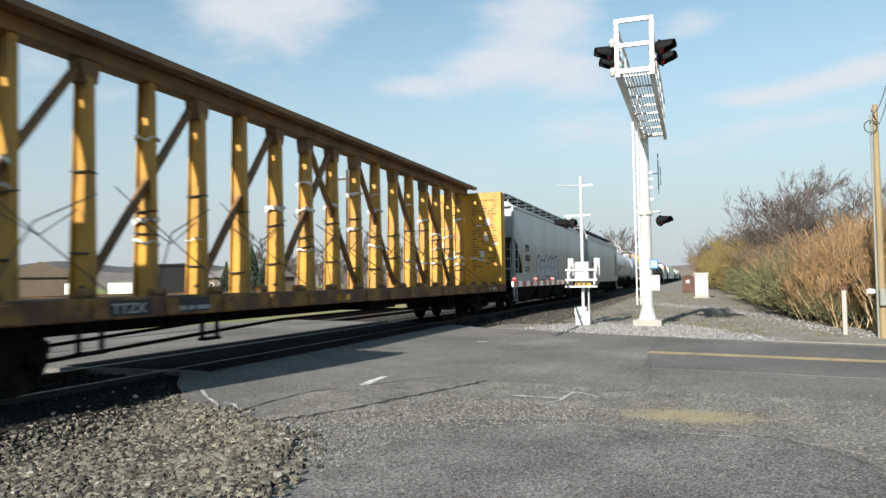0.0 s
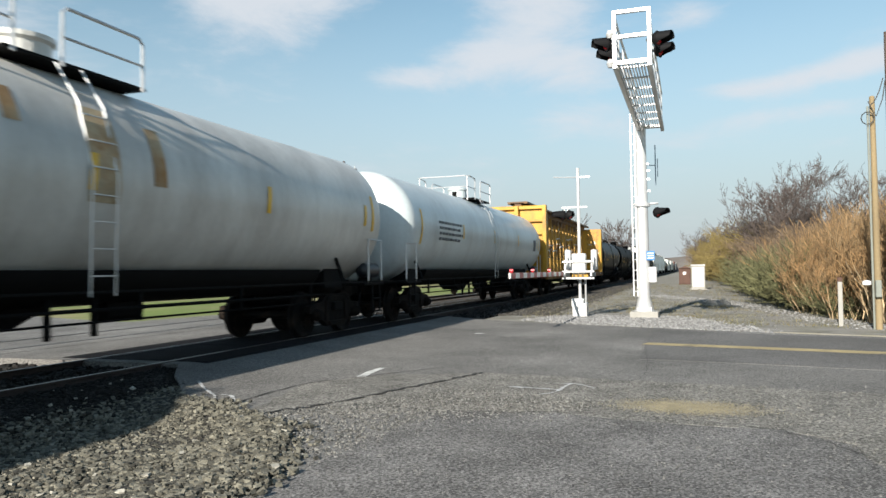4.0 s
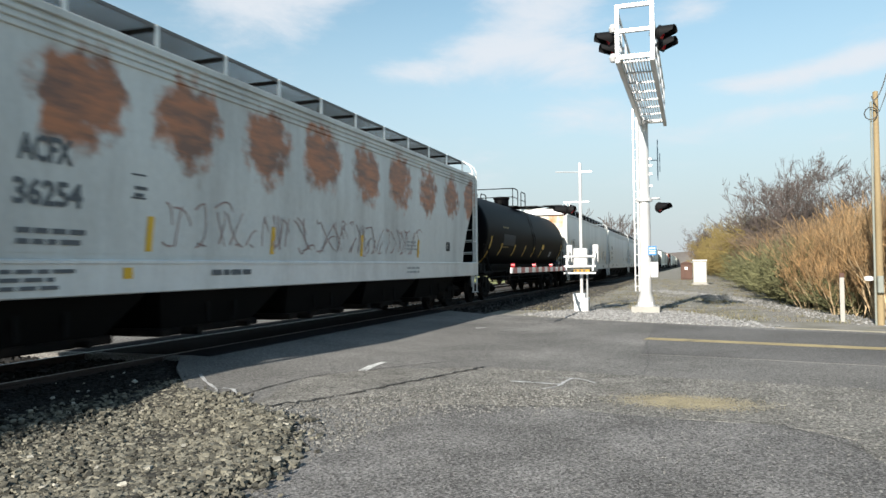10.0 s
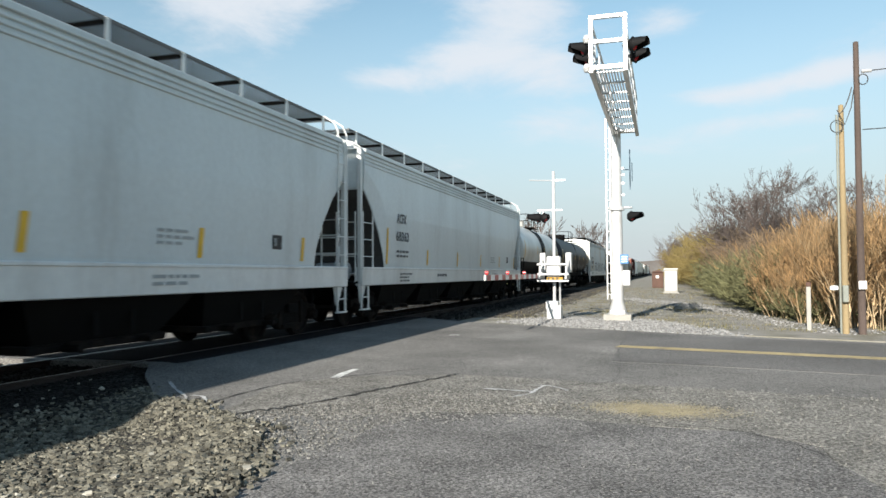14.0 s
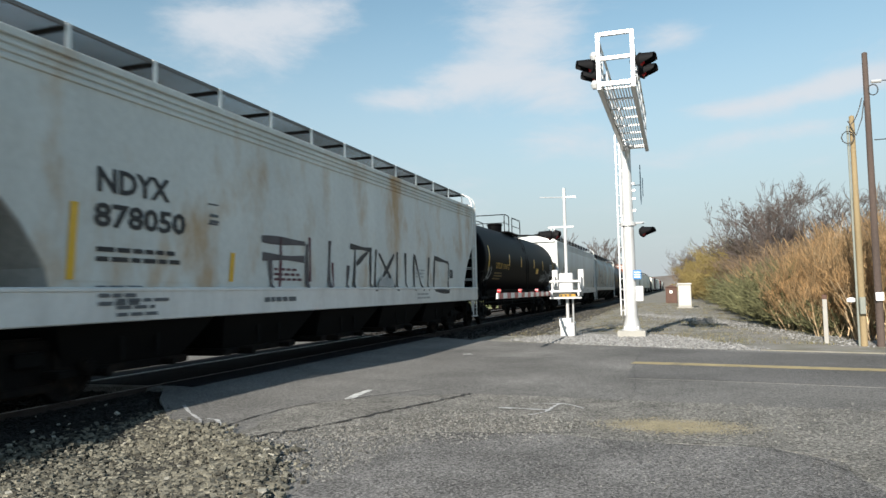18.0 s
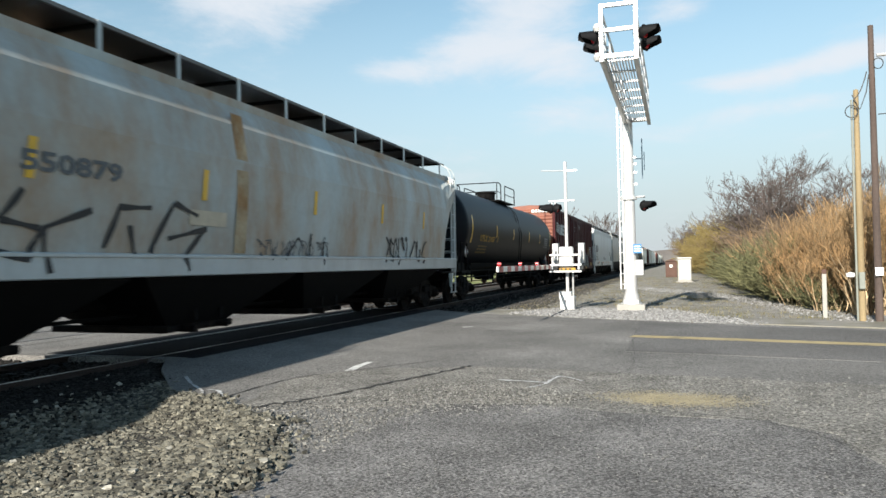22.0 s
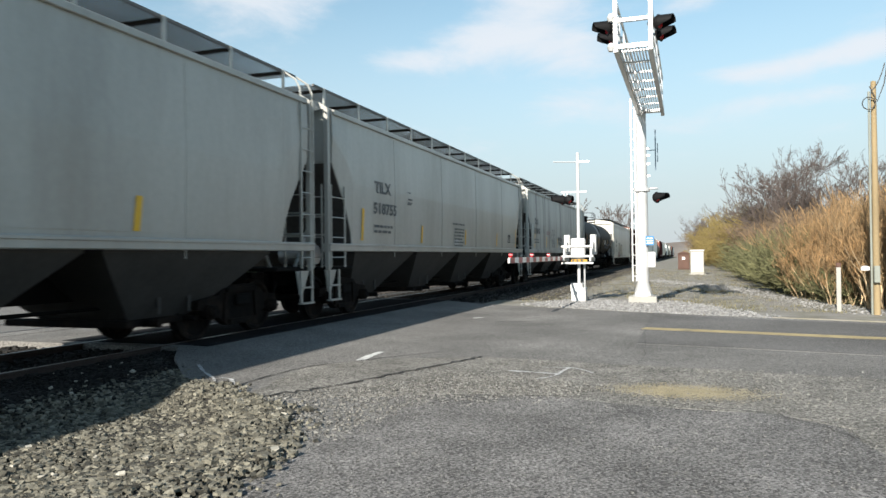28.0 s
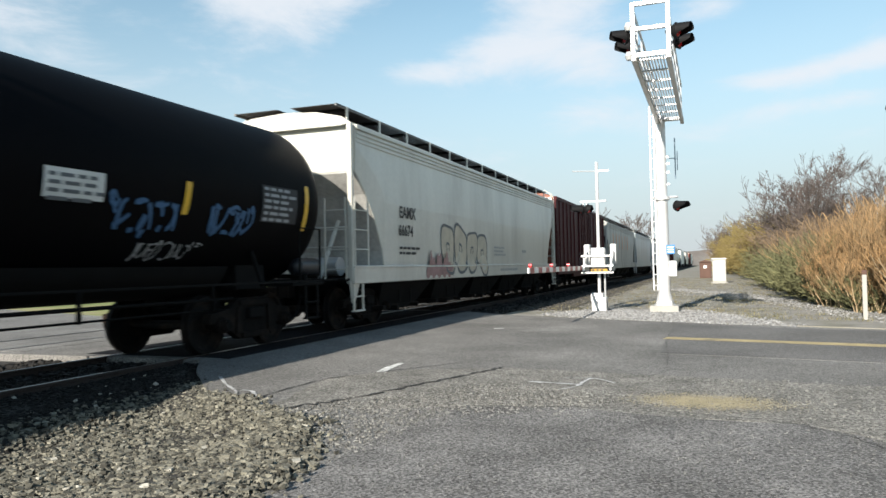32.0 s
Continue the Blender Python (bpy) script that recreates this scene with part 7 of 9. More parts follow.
# near-track panels: the shadow under the train is put into this colour
PANEL_SHADE = material("shaded_crossing_panel", (0.014, 0.014, 0.016), rough=0.95, spec=0.06, vary=0.3, scale=2, fine=30, bump=0.3, per_piece=0.2)
crossing = crossing_deck()
worn = sheet("worn_strip", wavy([(-4.2, 6.1), (-2.2, 7.0), (-1.3, 7.05), (-0.4, 6.8), (0.7, 6.75), (1.15, 6.4), (1.3, 5.4), (1.5, 4.2), (5, 4.0), (9, 5.5), (9, 9.0), (2, 9.0), (-2.6, 9.6), (-4.0, 9.1), (-4.7, 8.1)], 0.05, 5, 0.25), -0.096, WORN, "worn gritty asphalt shoulder", "pavement")
apron = sheet("apron", wavy([(-2.55, -6), (-2.6, 4.5), (-2.6, 5.5), (-2.25, 6.9), (-1.3, 7.05), (-0.4, 6.8), (0.7, 6.75), (1.12, 6.4), (1.25, 5.6), (1.45, 4.2), (1.6, -6)], 0.03, 6, 0.25), -0.092, APRON, "dark grey asphalt apron", "pavement")
SAND_AT = (-0.12, 7.66)

patch = sheet("newer_lane", [(-0.8, 13.0), (-0.82, 16.95), (0.4, 16.75), (4.0, 15.6), (60, road_y(60, 17.1)), (60, -6), (20, 6.9), (6, 10.2), (0.5, 11.4), (-0.78, 11.6)], -0.095, PATCH, "smoother darker resurfaced lane", "road", 0.01)

# road markings and cracks, children of the road
line = [(-0.83 + 0.5 * k, 14.0 - 0.235 * 0.5 * k) for k in range(60)]
ribbon("yellow_line", line, 0.40, -0.091, YELLOW_LINE, road, 1, 0.06)
ribbon("white_dash", [(-4.20, 8.84), (-4.27, 9.3), (-4.28, 9.74)], 0.11, -0.093, WHITE_LINE, road, 2, 0.2)
ribbon("white_dash", curve_pts([(-1.62, 7.98), (-1.47, 8.25), (-1.44, 8.6), (-1.38, 8.85), (-1.2, 8.72), (-1.08, 8.55)], 6), 0.035, -0.086, FAINT_PAINT, road, 3, 0.6)
ribbon("white_dash", curve_pts([(-1.72, 8.8), (-1.5, 8.84), (-1.36, 8.86)], 5), 0.03, -0.085, FAINT_PAINT, road, 4, 0.6)
ribbon("white_dash", curve_pts([(-2.08, 8.46), (-1.75, 8.42), (-1.42, 8.36)], 5), 0.06, -0.0865, FAINT_PAINT, road, 14, 0.9)
ribbon("white_dash", curve_pts([(-6.0, 7.8), (-5.6, 7.4), (-5.16, 7.0), (-5.0, 6.72), (-4.86, 6.66)], 6), 0.035, None, FAINT_PAINT, road, 5, 0.5)
ribbon("white_dash", curve_pts([(-5.16, 7.1), (-5.0, 7.08), (-4.8, 6.85), (-4.44, 6.44)], 6), 0.045, None, FAINT_PAINT, road, 6, 0.5)
ribbon("white_dash", [(-4.6, 15.6), (-4.4, 15.7)], 0.12, -0.094, WHITE_LINE, road, 7, 0.2)
ribbon("crack", curve_pts([(-4.25, 6.15), (-3.75, 6.75), (-3.4, 7.7), (-2.9, 9.0), (-2.75, 9.6)], 12, 0.05, 1), 0.042, -0.086, TAR, road, 8, 0.6)
ribbon("crack", curve_pts([(-4.7, 6.5), (-4.65, 8.0), (-4.1, 9.0), (-3.4, 10.0)], 10, 0.02, 2), 0.025, -0.092, TAR, road, 9, 0.6)
ribbon("crack", curve_pts([(-0.75, 9.1), (-0.6, 10.2), (-0.78, 13.6), (-0.8, 16.4)], 10, 0.02, 3), 0.006, -0.092, TAR, road, 10, 0.6)
ribbon("crack", curve_pts([(-3.9, 14.9), (-3.6, 14.8), (-3.2, 15.0)], 6, 0.02, 4), 0.05, -0.092, TAR, road, 11, 0.6)
ribbon("crack", curve_pts([(-2.6, 6.6), (-1.0, 7.1), (0.6, 6.75), (1.2, 6.0)], 10, 0.03, 6), 0.012, -0.088, TAR, road, 12, 0.6)


def rail_mesh(length):
    bm = bmesh.new()
    s = [(-0.075, -0.175), (0.075, -0.175), (0.075, -0.16), (0.012, -0.14), (0.012, -0.045), (0.036, -0.03), (0.036, -0.004), (-0.036, -0.004),
         (-0.036, -0.03), (-0.012, -0.045), (-0.012, -0.14), (-0.075, -0.16)]
    extrude(bm, s, 0, length, "y")
    return bm


def track(x, label):
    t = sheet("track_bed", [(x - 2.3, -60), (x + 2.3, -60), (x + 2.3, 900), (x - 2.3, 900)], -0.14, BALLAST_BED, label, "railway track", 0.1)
    for s in (-1, 1):
        r = part("rail", rail_mesh(960), RUST, t, m=pose(x + s * 0.752, -60, 0))
        part("rail_head", boxed(-0.022, 0.022, 0, 960, -0.004, 0.0), STEEL, r)
    mesh = shared("sleeper", lambda: boxed(-1.28, 1.28, -0.11, 0.11, -0.20, -0.11, 0.01), TIMBER)
    for k in range(60):
        y = 23 + 0.55 * k
        part("sleeper", mesh, TIMBER, t, m=pose(x, y, 0))
    return t


track(TRACK_X, "busy railway track on dark ballast")
track(-12.6, "second railway track on dark ballast")


def stone_field(name, spots, size, mat, seed, label, flat=0.7):
    """Loose stones, one mesh: irregular chips at the given spots (x, y, z)."""
    rng = np.random.default_rng(seed)
    t = bmesh.new()
    bmesh.ops.create_cube(t, size=1.5)
    bmesh.ops.triangulate(t, faces=t.faces)
    base = np.array([v.co for v in t.verts])
    faces = np.array([[v.index for v in fc.verts] for fc in t.faces])
    t.free()
    n = len(spots)
    nv = len(base)
    s = rng.uniform(0.55, 1.25, (n, 1)) ** 1.5 * size
    ang = rng.uniform(0, math.tau, n)
    sx, sy, sz = rng.uniform(0.75, 1.35, (3, n))
    shape = base[None] * (1 + rng.uniform(-0.32, 0.32, (n, nv, 1)))
    shape = shape * np.stack([sx, sy, sz * flat], 1)[:, None, :] * s[:, None, :]
    tilt = rng.uniform(-0.5, 0.5, n)
    c, d = np.cos(tilt)[:, None], np.sin(tilt)[:, None]
    x, z = shape[..., 0] * c - shape[..., 2] * d, shape[..., 0] * d + shape[..., 2] * c
    shape[..., 0], shape[..., 2] = x, z
    c, d = np.cos(ang)[:, None], np.sin(ang)[:, None]
    x, y = shape[..., 0] * c - shape[..., 1] * d, shape[..., 0] * d + shape[..., 1] * c
    shape[..., 0], shape[..., 1] = x, y
    verts = (shape + np.asarray(spots)[:, None, :]).reshape(-1, 3)
    tris = (faces[None] + (np.arange(n) * nv)[:, None, None]).reshape(-1, 3)
    mesh = bpy.data.meshes.new(name)
    mesh.vertices.add(len(verts))
    mesh.vertices.foreach_set("co", verts.ravel())
    mesh.loops.add(len(tris) * 3)
    mesh.loops.foreach_set("vertex_index", tris.ravel().astype(np.int32))
    mesh.polygons.add(len(tris))
    mesh.polygons.foreach_set("loop_start", np.arange(0, len(tris) * 3, 3, dtype=np.int32))
    mesh.update()
    mesh.validate()
    mesh.shade_flat()
    mesh.materials.append(mat)
    return tagged(new(name, mesh), label, "gravel", "", "stuff")


def spots_in(test, x0, x1, y0, y1, n, z, seed):
    rng = np.random.default_rng(seed)
    p = np.stack([rng.uniform(x0, x1, n), rng.uniform(y0, y1, n)], 1)
    keep = [(x, y, z(x, y) if callable(z) else z) for x, y in p if test(x, y)]
    return keep


def in_poly(x, y, poly):
    hit = False
    for (ax, ay), (bx, by) in zip(poly, poly[1:] + poly[:1]):
        if (ay > y) != (by > y) and x < (bx - ax) * (y - ay) / (by - ay) + ax:
            hit = not hit
    return hit


GRAVEL = [(-7.45, 1.0), (-7.45, 9.25), (-7.1, 8.85), (-6.4, 7.85), (-5.55, 6.98), (-4.2, 6.25), (-3.5, 5.85), (-2.95, 4.9), (-2.65, 4.2), (-2.5, 1.0)]


def ragged(x, y, poly, reach, rng):
    """Inside the outline, or just past it with a chance that falls off."""
    a = rng.uniform(0, math.tau)
    r = reach * abs(rng.gauss(0, 1)) + 0.08 * math.sin(5.3 * x + 2.1 * y) + 0.06 * math.sin(9.7 * y - 4 * x)
    return in_poly(x + r * math.cos(a), y + r * math.sin(a), poly)


def edge_gap(x, y):
    """How far a spot of the gravel lies from the asphalt."""
    best = 9.0
    for (ax, ay), (bx, by) in zip(GRAVEL[1:], GRAVEL[2:]):
        dx, dy = bx - ax, by - ay
        k = min(1.0, max(0.0, ((x - ax) * dx + (y - ay) * dy) / (dx * dx + dy * dy)))
        best = min(best, math.hypot(x - ax - k * dx, y - ay - k * dy))
    return best


def ease(a, b, v):
    k = min(1.0, max(0.0, (v - a) / (b - a)))
    return k * k * (3 - 2 * k)


def dip(x, y):
    """The gravel slopes down from the asphalt and rises again to the track."""
    inside = edge_gap(x, y) if in_poly(x, y, GRAVEL) else 0.0
    return -0.185 * ease(0.0, 0.75, inside) * ease(-6.25, -5.55, x) * ease(-2.9, -4.6, x) * ease(1.2, 2.6, y)


def gravel_bed():
    bm = bmesh.new()
    step = 0.12
    grid = {}

    def corner(i, j):
        if (i, j) not in grid:
            x, y = -7.4 + i * step, 0.9 + j * step
            grid[i, j] = bm.verts.new((x, y, -0.089 + dip(x, y)))
        return grid[i, j]
    for i in range(43):
        for j in range(70):
            x, y = -7.4 + (i + 0.5) * step, 0.9 + (j + 0.5) * step
            if in_poly(x + (0.32 if x > -4.5 else 0.10), y + 0.10, GRAVEL):
                bm.faces.new((corner(i, j), corner(i + 1, j), corner(i + 1, j + 1), corner(i, j + 1)))
    return tagged(part("gravel_bed", bm, BALLAST_BED), "bed of crushed stone beside the crossing", "gravel", "", "structure")


gravel_bed()
rng_g = random.Random(12)


def heap(x, y):
    return -0.082 + dip(x, y) + 0.02 * math.sin(3 * x) * math.cos(2.3 * y) + rng_g.uniform(-0.014, 0.012)


stone_field("ballast_gravel", spots_in(lambda x, y: x > -6.1 + rng_g.gauss(0, 0.12) and ragged(x, y, GRAVEL, 0.11, rng_g), -6.8, -2.1, 1.0, 8.4, 45000, heap, 1), 0.0215, STONE, 1, "coarse grey-brown crushed stone beside the crossing", 0.6)
# next to the rail the stones' near-black colour includes shade from the cars
stone_field("greasy_ballast", spots_in(lambda x, y: x < -6.05 + rng_g.gauss(0, 0.12) and ragged(x, y, GRAVEL, 0.07, rng_g), -7.5, -5.7, 1.0, 9.4, 16000, heap, 51), 0.0195, DARK_STONE, 51, "oily crushed stone beside the rail, darkened for the train's shade", 0.6)
stone_field("white_gravel", spots_in(lambda x, y: ragged(x, y, GRAVEL, 0.12, rng_g), -7.4, -2.2, 2.4, 8.2, 130, lambda x, y: heap(x, y) + 0.012, 21), 0.021, WHITE_STONE, 21, "stray pale stones among the ballast", 0.6)
FRINGE = [(-4.3, 6.1), (-3.5, 5.7), (-2.9, 4.6), (-2.5, 5.0), (-2.4, 6.3), (-1.2, 7.0), (-0.9, 7.7), (-2.4, 8.2), (-3.3, 7.2)]
stone_field("scattered_gravel", spots_in(lambda x, y: ragged(x, y, FRINGE, 0.15, rng_g), -4.6, -0.6, 4.2, 8.6, 11000, -0.0915, 2), 0.0092, GREY_CHIP, 2, "loose chips strewn over the asphalt edge", 0.6)
stone_field("loose_chips", spots_in(lambda x, y: ragged(x, y, [(-3.4, 7.2), (-2.2, 6.6), (0.8, 6.6), (1.4, 5.0), (4, 5), (6, 9), (-2.6, 9.4)], 0.2, rng_g), -3.6, 6, 4.6, 9.6, 5200, -0.093, 3), 0.0085, CHIP, 22,
            "small grey chips worn out of the asphalt", 0.5)
stone_field("apron_chips", spots_in(lambda x, y: True, -2.5, 1.4, 2.6, 6.7, 1500, -0.0905, 31), 0.0055, CHIP, 23, "fine chips on the asphalt apron", 0.5)
# a thin spill of sand, dense in the middle and fading out
rs = np.random.default_rng(44)
grains = np.stack([SAND_AT[0] + rs.normal(0, 0.30, 9000) + 0.25 * rs.random(9000) ** 3, SAND_AT[1] + rs.normal(0, 0.17, 9000)], 1)
stone_field("sand_spill", [(x, y, -0.0935) for x, y in grains], 0.0040, SAND, 24, "thin spill of yellow sand on asphalt", 0.5)
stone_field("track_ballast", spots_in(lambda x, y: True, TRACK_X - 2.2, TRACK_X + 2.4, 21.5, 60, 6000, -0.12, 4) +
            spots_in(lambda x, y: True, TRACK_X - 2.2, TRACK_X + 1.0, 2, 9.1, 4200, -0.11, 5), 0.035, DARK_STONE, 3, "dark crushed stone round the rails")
# dark stone that stands in for the train's shadow on the verge
SHADE_STONE = material("shade_brown_ballast", (0.045, 0.042, 0.037), rough=0.9, vary=0.35, scale=9, fine=60, bump=0.4, island=0.6)
stone_field("ballast_shoulder", spots_in(lambda x, y: x < -4.15 - 0.006 * (y - 24) + rng_g.gauss(0, 0.22), -6.1, -3.4, 22.4, 78, 17000, -0.119, 61), 0.034, SHADE_STONE, 61, "brown crushed stone along the track shoulder, darkened for the train's shadow", 0.5)
PALE = [(-4.6, 20.6), (-2.5, 18.9), (0.3, 17.5), (1.6, 17.1), (1.2, 18.6), (0.4, 21.0), (-0.6, 22.6), (-3.6, 23.0)]
PATH_EDGE = [(5.4, 18.6), (4.5, 20.2), (3.4, 23.5), (2.9, 27), (2.5, 31), (0.8, 36), (-1.7, 42), (-2.4, 40), (0.0, 34), (1.7, 29), (2.2, 25), (2.9, 21), (3.6, 18.4)]
stone_field("pale_gravel", spots_in(lambda x, y: ragged(x, y, PALE, 0.25, rng_g), -5.2, 3.0, 16.4, 23.6, 20000, -0.117, 6) +
            spots_in(lambda x, y: ragged(x, y, PATH_EDGE, 0.22, rng_g), -3, 6, 17.8, 43, 12000, -0.121, 7), 0.024, PALE_STONE, 4,
            "pale grey crushed stone round the masts and path")
stone_field("verge_grit", spots_in(lambda x, y: y > 19.5 - 0.3 * x, -5.0, 4.0, 17.5, 60, 6000, -0.122, 8), 0.022, CHIP, 25, "grit trodden into the verge")


def grass_field(spots, seed, height):
    """Thin blades, one mesh."""
    rng = np.random.default_rng(seed)
    n = len(spots)
    p = np.asarray(spots)
    a = rng.uniform(0, math.tau, n)
    h = height * rng.uniform(0.4, 1.2, n)
    w = 0.006 + 0.006 * rng.random(n)
    lean = rng.uniform(0.1, 0.7, n) * h
    c, d = np.cos(a), np.sin(a)
    b = rng.uniform(0, math.tau, n)
    v0 = p + np.stack([c * w, d * w, 0 * w], 1)
    v1 = p - np.stack([c * w, d * w, 0 * w], 1)
    v2 = p + np.stack([np.cos(b) * lean, np.sin(b) * lean, h], 1)
    verts = np.stack([v0, v1, v2], 1).reshape(-1, 3)
    mesh = flat_mesh("verge_grass", verts.tolist(), np.arange(3 * n).reshape(-1, 3).tolist(), GRASS)
    return tagged(new("verge_grass", mesh), "thin dry grass in tufts on the verge", "grass", "", "stuff")


def tufts(n, seed, test, x0, x1, y0, y1):
    rng = random.Random(seed)
    out = []
    while len(out) < n:
        x, y = rng.uniform(x0, x1), y0 + (y1 - y0) * rng.random() ** 1.7
        if test(x, y) and math.sin(1.7 * x + 0.9 * y) + math.sin(2.3 * y - 1.1 * x) > rng.uniform(-1.2, 1.0):
            for _ in range(9):
                out.append((x + rng.gauss(0, 0.09), y + rng.gauss(0, 0.12), -0.127))
    return out


grass_field(tufts(14000, 6, lambda x, y: y > 19.8 - 0.32 * x and not in_poly(x, y, PALE) and not in_poly(x, y, PATH_EDGE) and x < edge_x(y) + 2.5, -5, 7, 17.6, 70), 7, 0.075)

# ---- crossing equipment ----
def lamp_unit(parent, x, y, z, way, turn=0.0, reach=0.26):
    """A crossing flasher: round black background, hood, red lens and the housing behind. way: +1 faces +x, -1 faces -x; turn: degrees towards the road."""
    at = pose(x, y, z, 0, 0, -way * turn)
    bm = lathe(bmesh.new(), [(0.0, 0.02), (0.0, 0.165), (way * 0.015, 0.165), (way * 0.015, 0.02)], "x", (0, 0, 0), 20)
    bm.transform(at)
    f = part("flasher", bm, BLACK, parent)
    bm = bmesh.new()
    seg = 18
    rings = [[], [], [], []]
    for k in range(seg + 1):
        a = radians(-40) + radians(260) * k / seg
        c, s = math.cos(a), math.sin(a)
        q = min(1.0, max(0.0, (s + 0.62) / 0.75))
        ln = 0.045 + reach * q * q * (3 - 2 * q)
        for ring, r, d in zip(rings, (0.135, 0.128, 0.138, 0.147), (0.012, ln, ln, 0.012)):
            ring.append(bm.verts.new((way * d, r * c, r * s - (0.02 if d == ln else 0))))
    for k in range(seg):
        for p, q in zip(rings, rings[1:]):
            bm.faces.new((p[k], p[k + 1], q[k + 1], q[k]))
    bm.transform(at)
    part("hood", bm, BLACK, f)
    bm = lathe(bmesh.new(), [(way * 0.012, 0.02), (way * 0.012, 0.125), (way * 0.05, 0.095), (way * 0.06, 0.02)], "x", (0, 0, 0), 16)
    bm.transform(at)
    part("lens", bm, LENS, f, smooth=True)
    bm = lathe(bmesh.new(), [(-way * 0.001, 0.15), (-way * 0.06, 0.13), (-way * 0.09, 0.08), (-way * 0.10, 0.01)], "x", (0, 0, 0), 16)
    bm.transform(at)
    part("housing", bm, BLACK, f, smooth=True)
    return f


MX, MY, ARM_Y, ARM_Z = -1.29, 22.1, 15.0, 5.48


def cantilever_mast():
    mast = new("cantilever_signal")
    mast.location = (MX, MY, -0.1)
    tagged(mast, "white aluminium cantilever mast with walkway arm and flashers", "crossing signal")
    inv = pose(-MX, -MY, 0.1)

    def add(name, bm, mat, up=None, label="", smooth=False):
        return part(name, bm, mat, up or mast, label, m=inv if up is None else None, smooth=smooth)
    base = add("footing", boxed(MX - 0.40, MX + 0.40, MY - 0.40, MY + 0.40, -0.2, 0.06, 0.02), CONCRETE)
    bm = lathe(bmesh.new(), [(0.06, 0.02), (0.06, 0.30), (0.09, 0.30), (0.10, 0.265), (0.32, 0.21), (0.46, 0.172), (3.0, 0.162), (5.62, 0.145), (5.64, 0.02)], "z", (MX, MY, 0), 24)
    post = add("post", bm, ALU, smooth=True)
    for k in range(4):
        a = k * math.pi / 2 + math.pi / 4
        p = Vector((MX + 0.28 * math.cos(a), MY + 0.28 * math.sin(a), 0.06))
        part("anchor_bolt", rod(bmesh.new(), p, p + Vector((0, 0, 0.12)), 0.025, 6), GALV, base)
    # side ladder with rungs
    bm = bmesh.new()
    for q in (-0.285, -0.175):
        box(bm, MX + q - 0.017, MX + q + 0.017, MY - 0.10, MY - 0.06, 0.5, 5.9)
    lad = add("ladder", bm, ALU)
    rg = shared("mast_rung", lambda: rod(bmesh.new(), (-0.055, 0, 0), (0.055, 0, 0), 0.016, 6), ALU)
    for k in range(17):
        part("rung", rg, ALU, lad, m=pose(MX - 0.23, MY - 0.08, 0.65 + 0.31 * k))
    for z in (0.7, 2.1, 3.4, 4.8):
        part("standoff", boxed(MX - 0.19, MX - 0.13, MY - 0.10, MY + 0.03, z - 0.02, z + 0.02), ALU, lad)
    # arm: two chords, grated walkway, handrails, end frame
    for x in (MX - 0.05, MX + 0.62):
        part_bm = boxed(x - 0.05, x + 0.05, ARM_Y, MY + 0.25, ARM_Z - 0.10, ARM_Z + 0.02, 0.01)
        add("arm_chord", part_bm, ALU)
    slat = shared("walkway_slat", lambda: boxed(-0.013, 0.013, 0, MY - ARM_Y, -0.03, 0.0), ALU)
    walkway = add("walkway", boxed(MX - 0.02, MX + 0.6, MY - 0.02, MY + 0.2, ARM_Z + 0.0, ARM_Z + 0.03), ALU)
    for k in range(10):
        part("walkway_slat", slat, ALU, walkway, m=pose(MX + 0.02 + 0.06 * k, ARM_Y, ARM_Z + 0.03))
    cross = shared("walkway_cross", lambda: boxed(0, 0.66, -0.02, 0.02, -0.04, 0.0), ALU)
    for k in range(8):
        part("walkway_cross", cross, ALU, walkway, m=pose(MX - 0.04, ARM_Y + 0.25 + 0.92 * k, ARM_Z))
    for x in (MX - 0.05, MX + 0.62):
        bm = bmesh.new()
        tube(bm, [(x, ARM_Y, ARM_Z + 0.95), (x, MY, ARM_Z + 0.95)], 0.03, 8)
        rail = add("handrail", bm, ALU)
        bm = rod(bmesh.new(), (x, ARM_Y, ARM_Z + 0.5), (x, MY, ARM_Z + 0.5), 0.022, 8)
        part("mid_rail", bm, ALU, rail)
        for k in range(6):
            y = ARM_Y + 0.8 + 1.2 * k
            part("rail_post", rod(bmesh.new(), (x, y, ARM_Z), (x, y, ARM_Z + 0.95), 0.024, 8), ALU, rail)
        for k in range(4):
            y = ARM_Y + 0.3 + 1.7 * k
            part("truss_brace", rod(bmesh.new(), (x, y, ARM_Z), (x, y + 0.85, ARM_Z + 0.5), 0.02, 6), ALU, rail)
    ef = add("end_frame", boxed(MX - 0.06, MX + 0.63, ARM_Y - 0.03, ARM_Y + 0.03, ARM_Z - 0.02, ARM_Z + 0.06), ALU)
    for x in (MX - 0.06, MX + 0.63):
        part("frame_upright", boxed(x - 0.045, x + 0.045, ARM_Y - 0.045, ARM_Y + 0.045, ARM_Z - 0.1, ARM_Z + 1.1, 0.012), ALU, ef)
    for z in (0.55, 1.06):
        part("frame_bar", boxed(MX - 0.06, MX + 0.63, ARM_Y - 0.04, ARM_Y + 0.04, ARM_Z + z - 0.04, ARM_Z + z + 0.04, 0.01), ALU, ef)
    for dy, dz in ((0.15, 0.47), (1.0, 0.49)):
        for x, way in ((MX - 0.22, -1), (MX + 0.78, 1)):
            f = lamp_unit(mast, x, ARM_Y + dy, ARM_Z + dz, way, 20)
            f.matrix_basis = inv
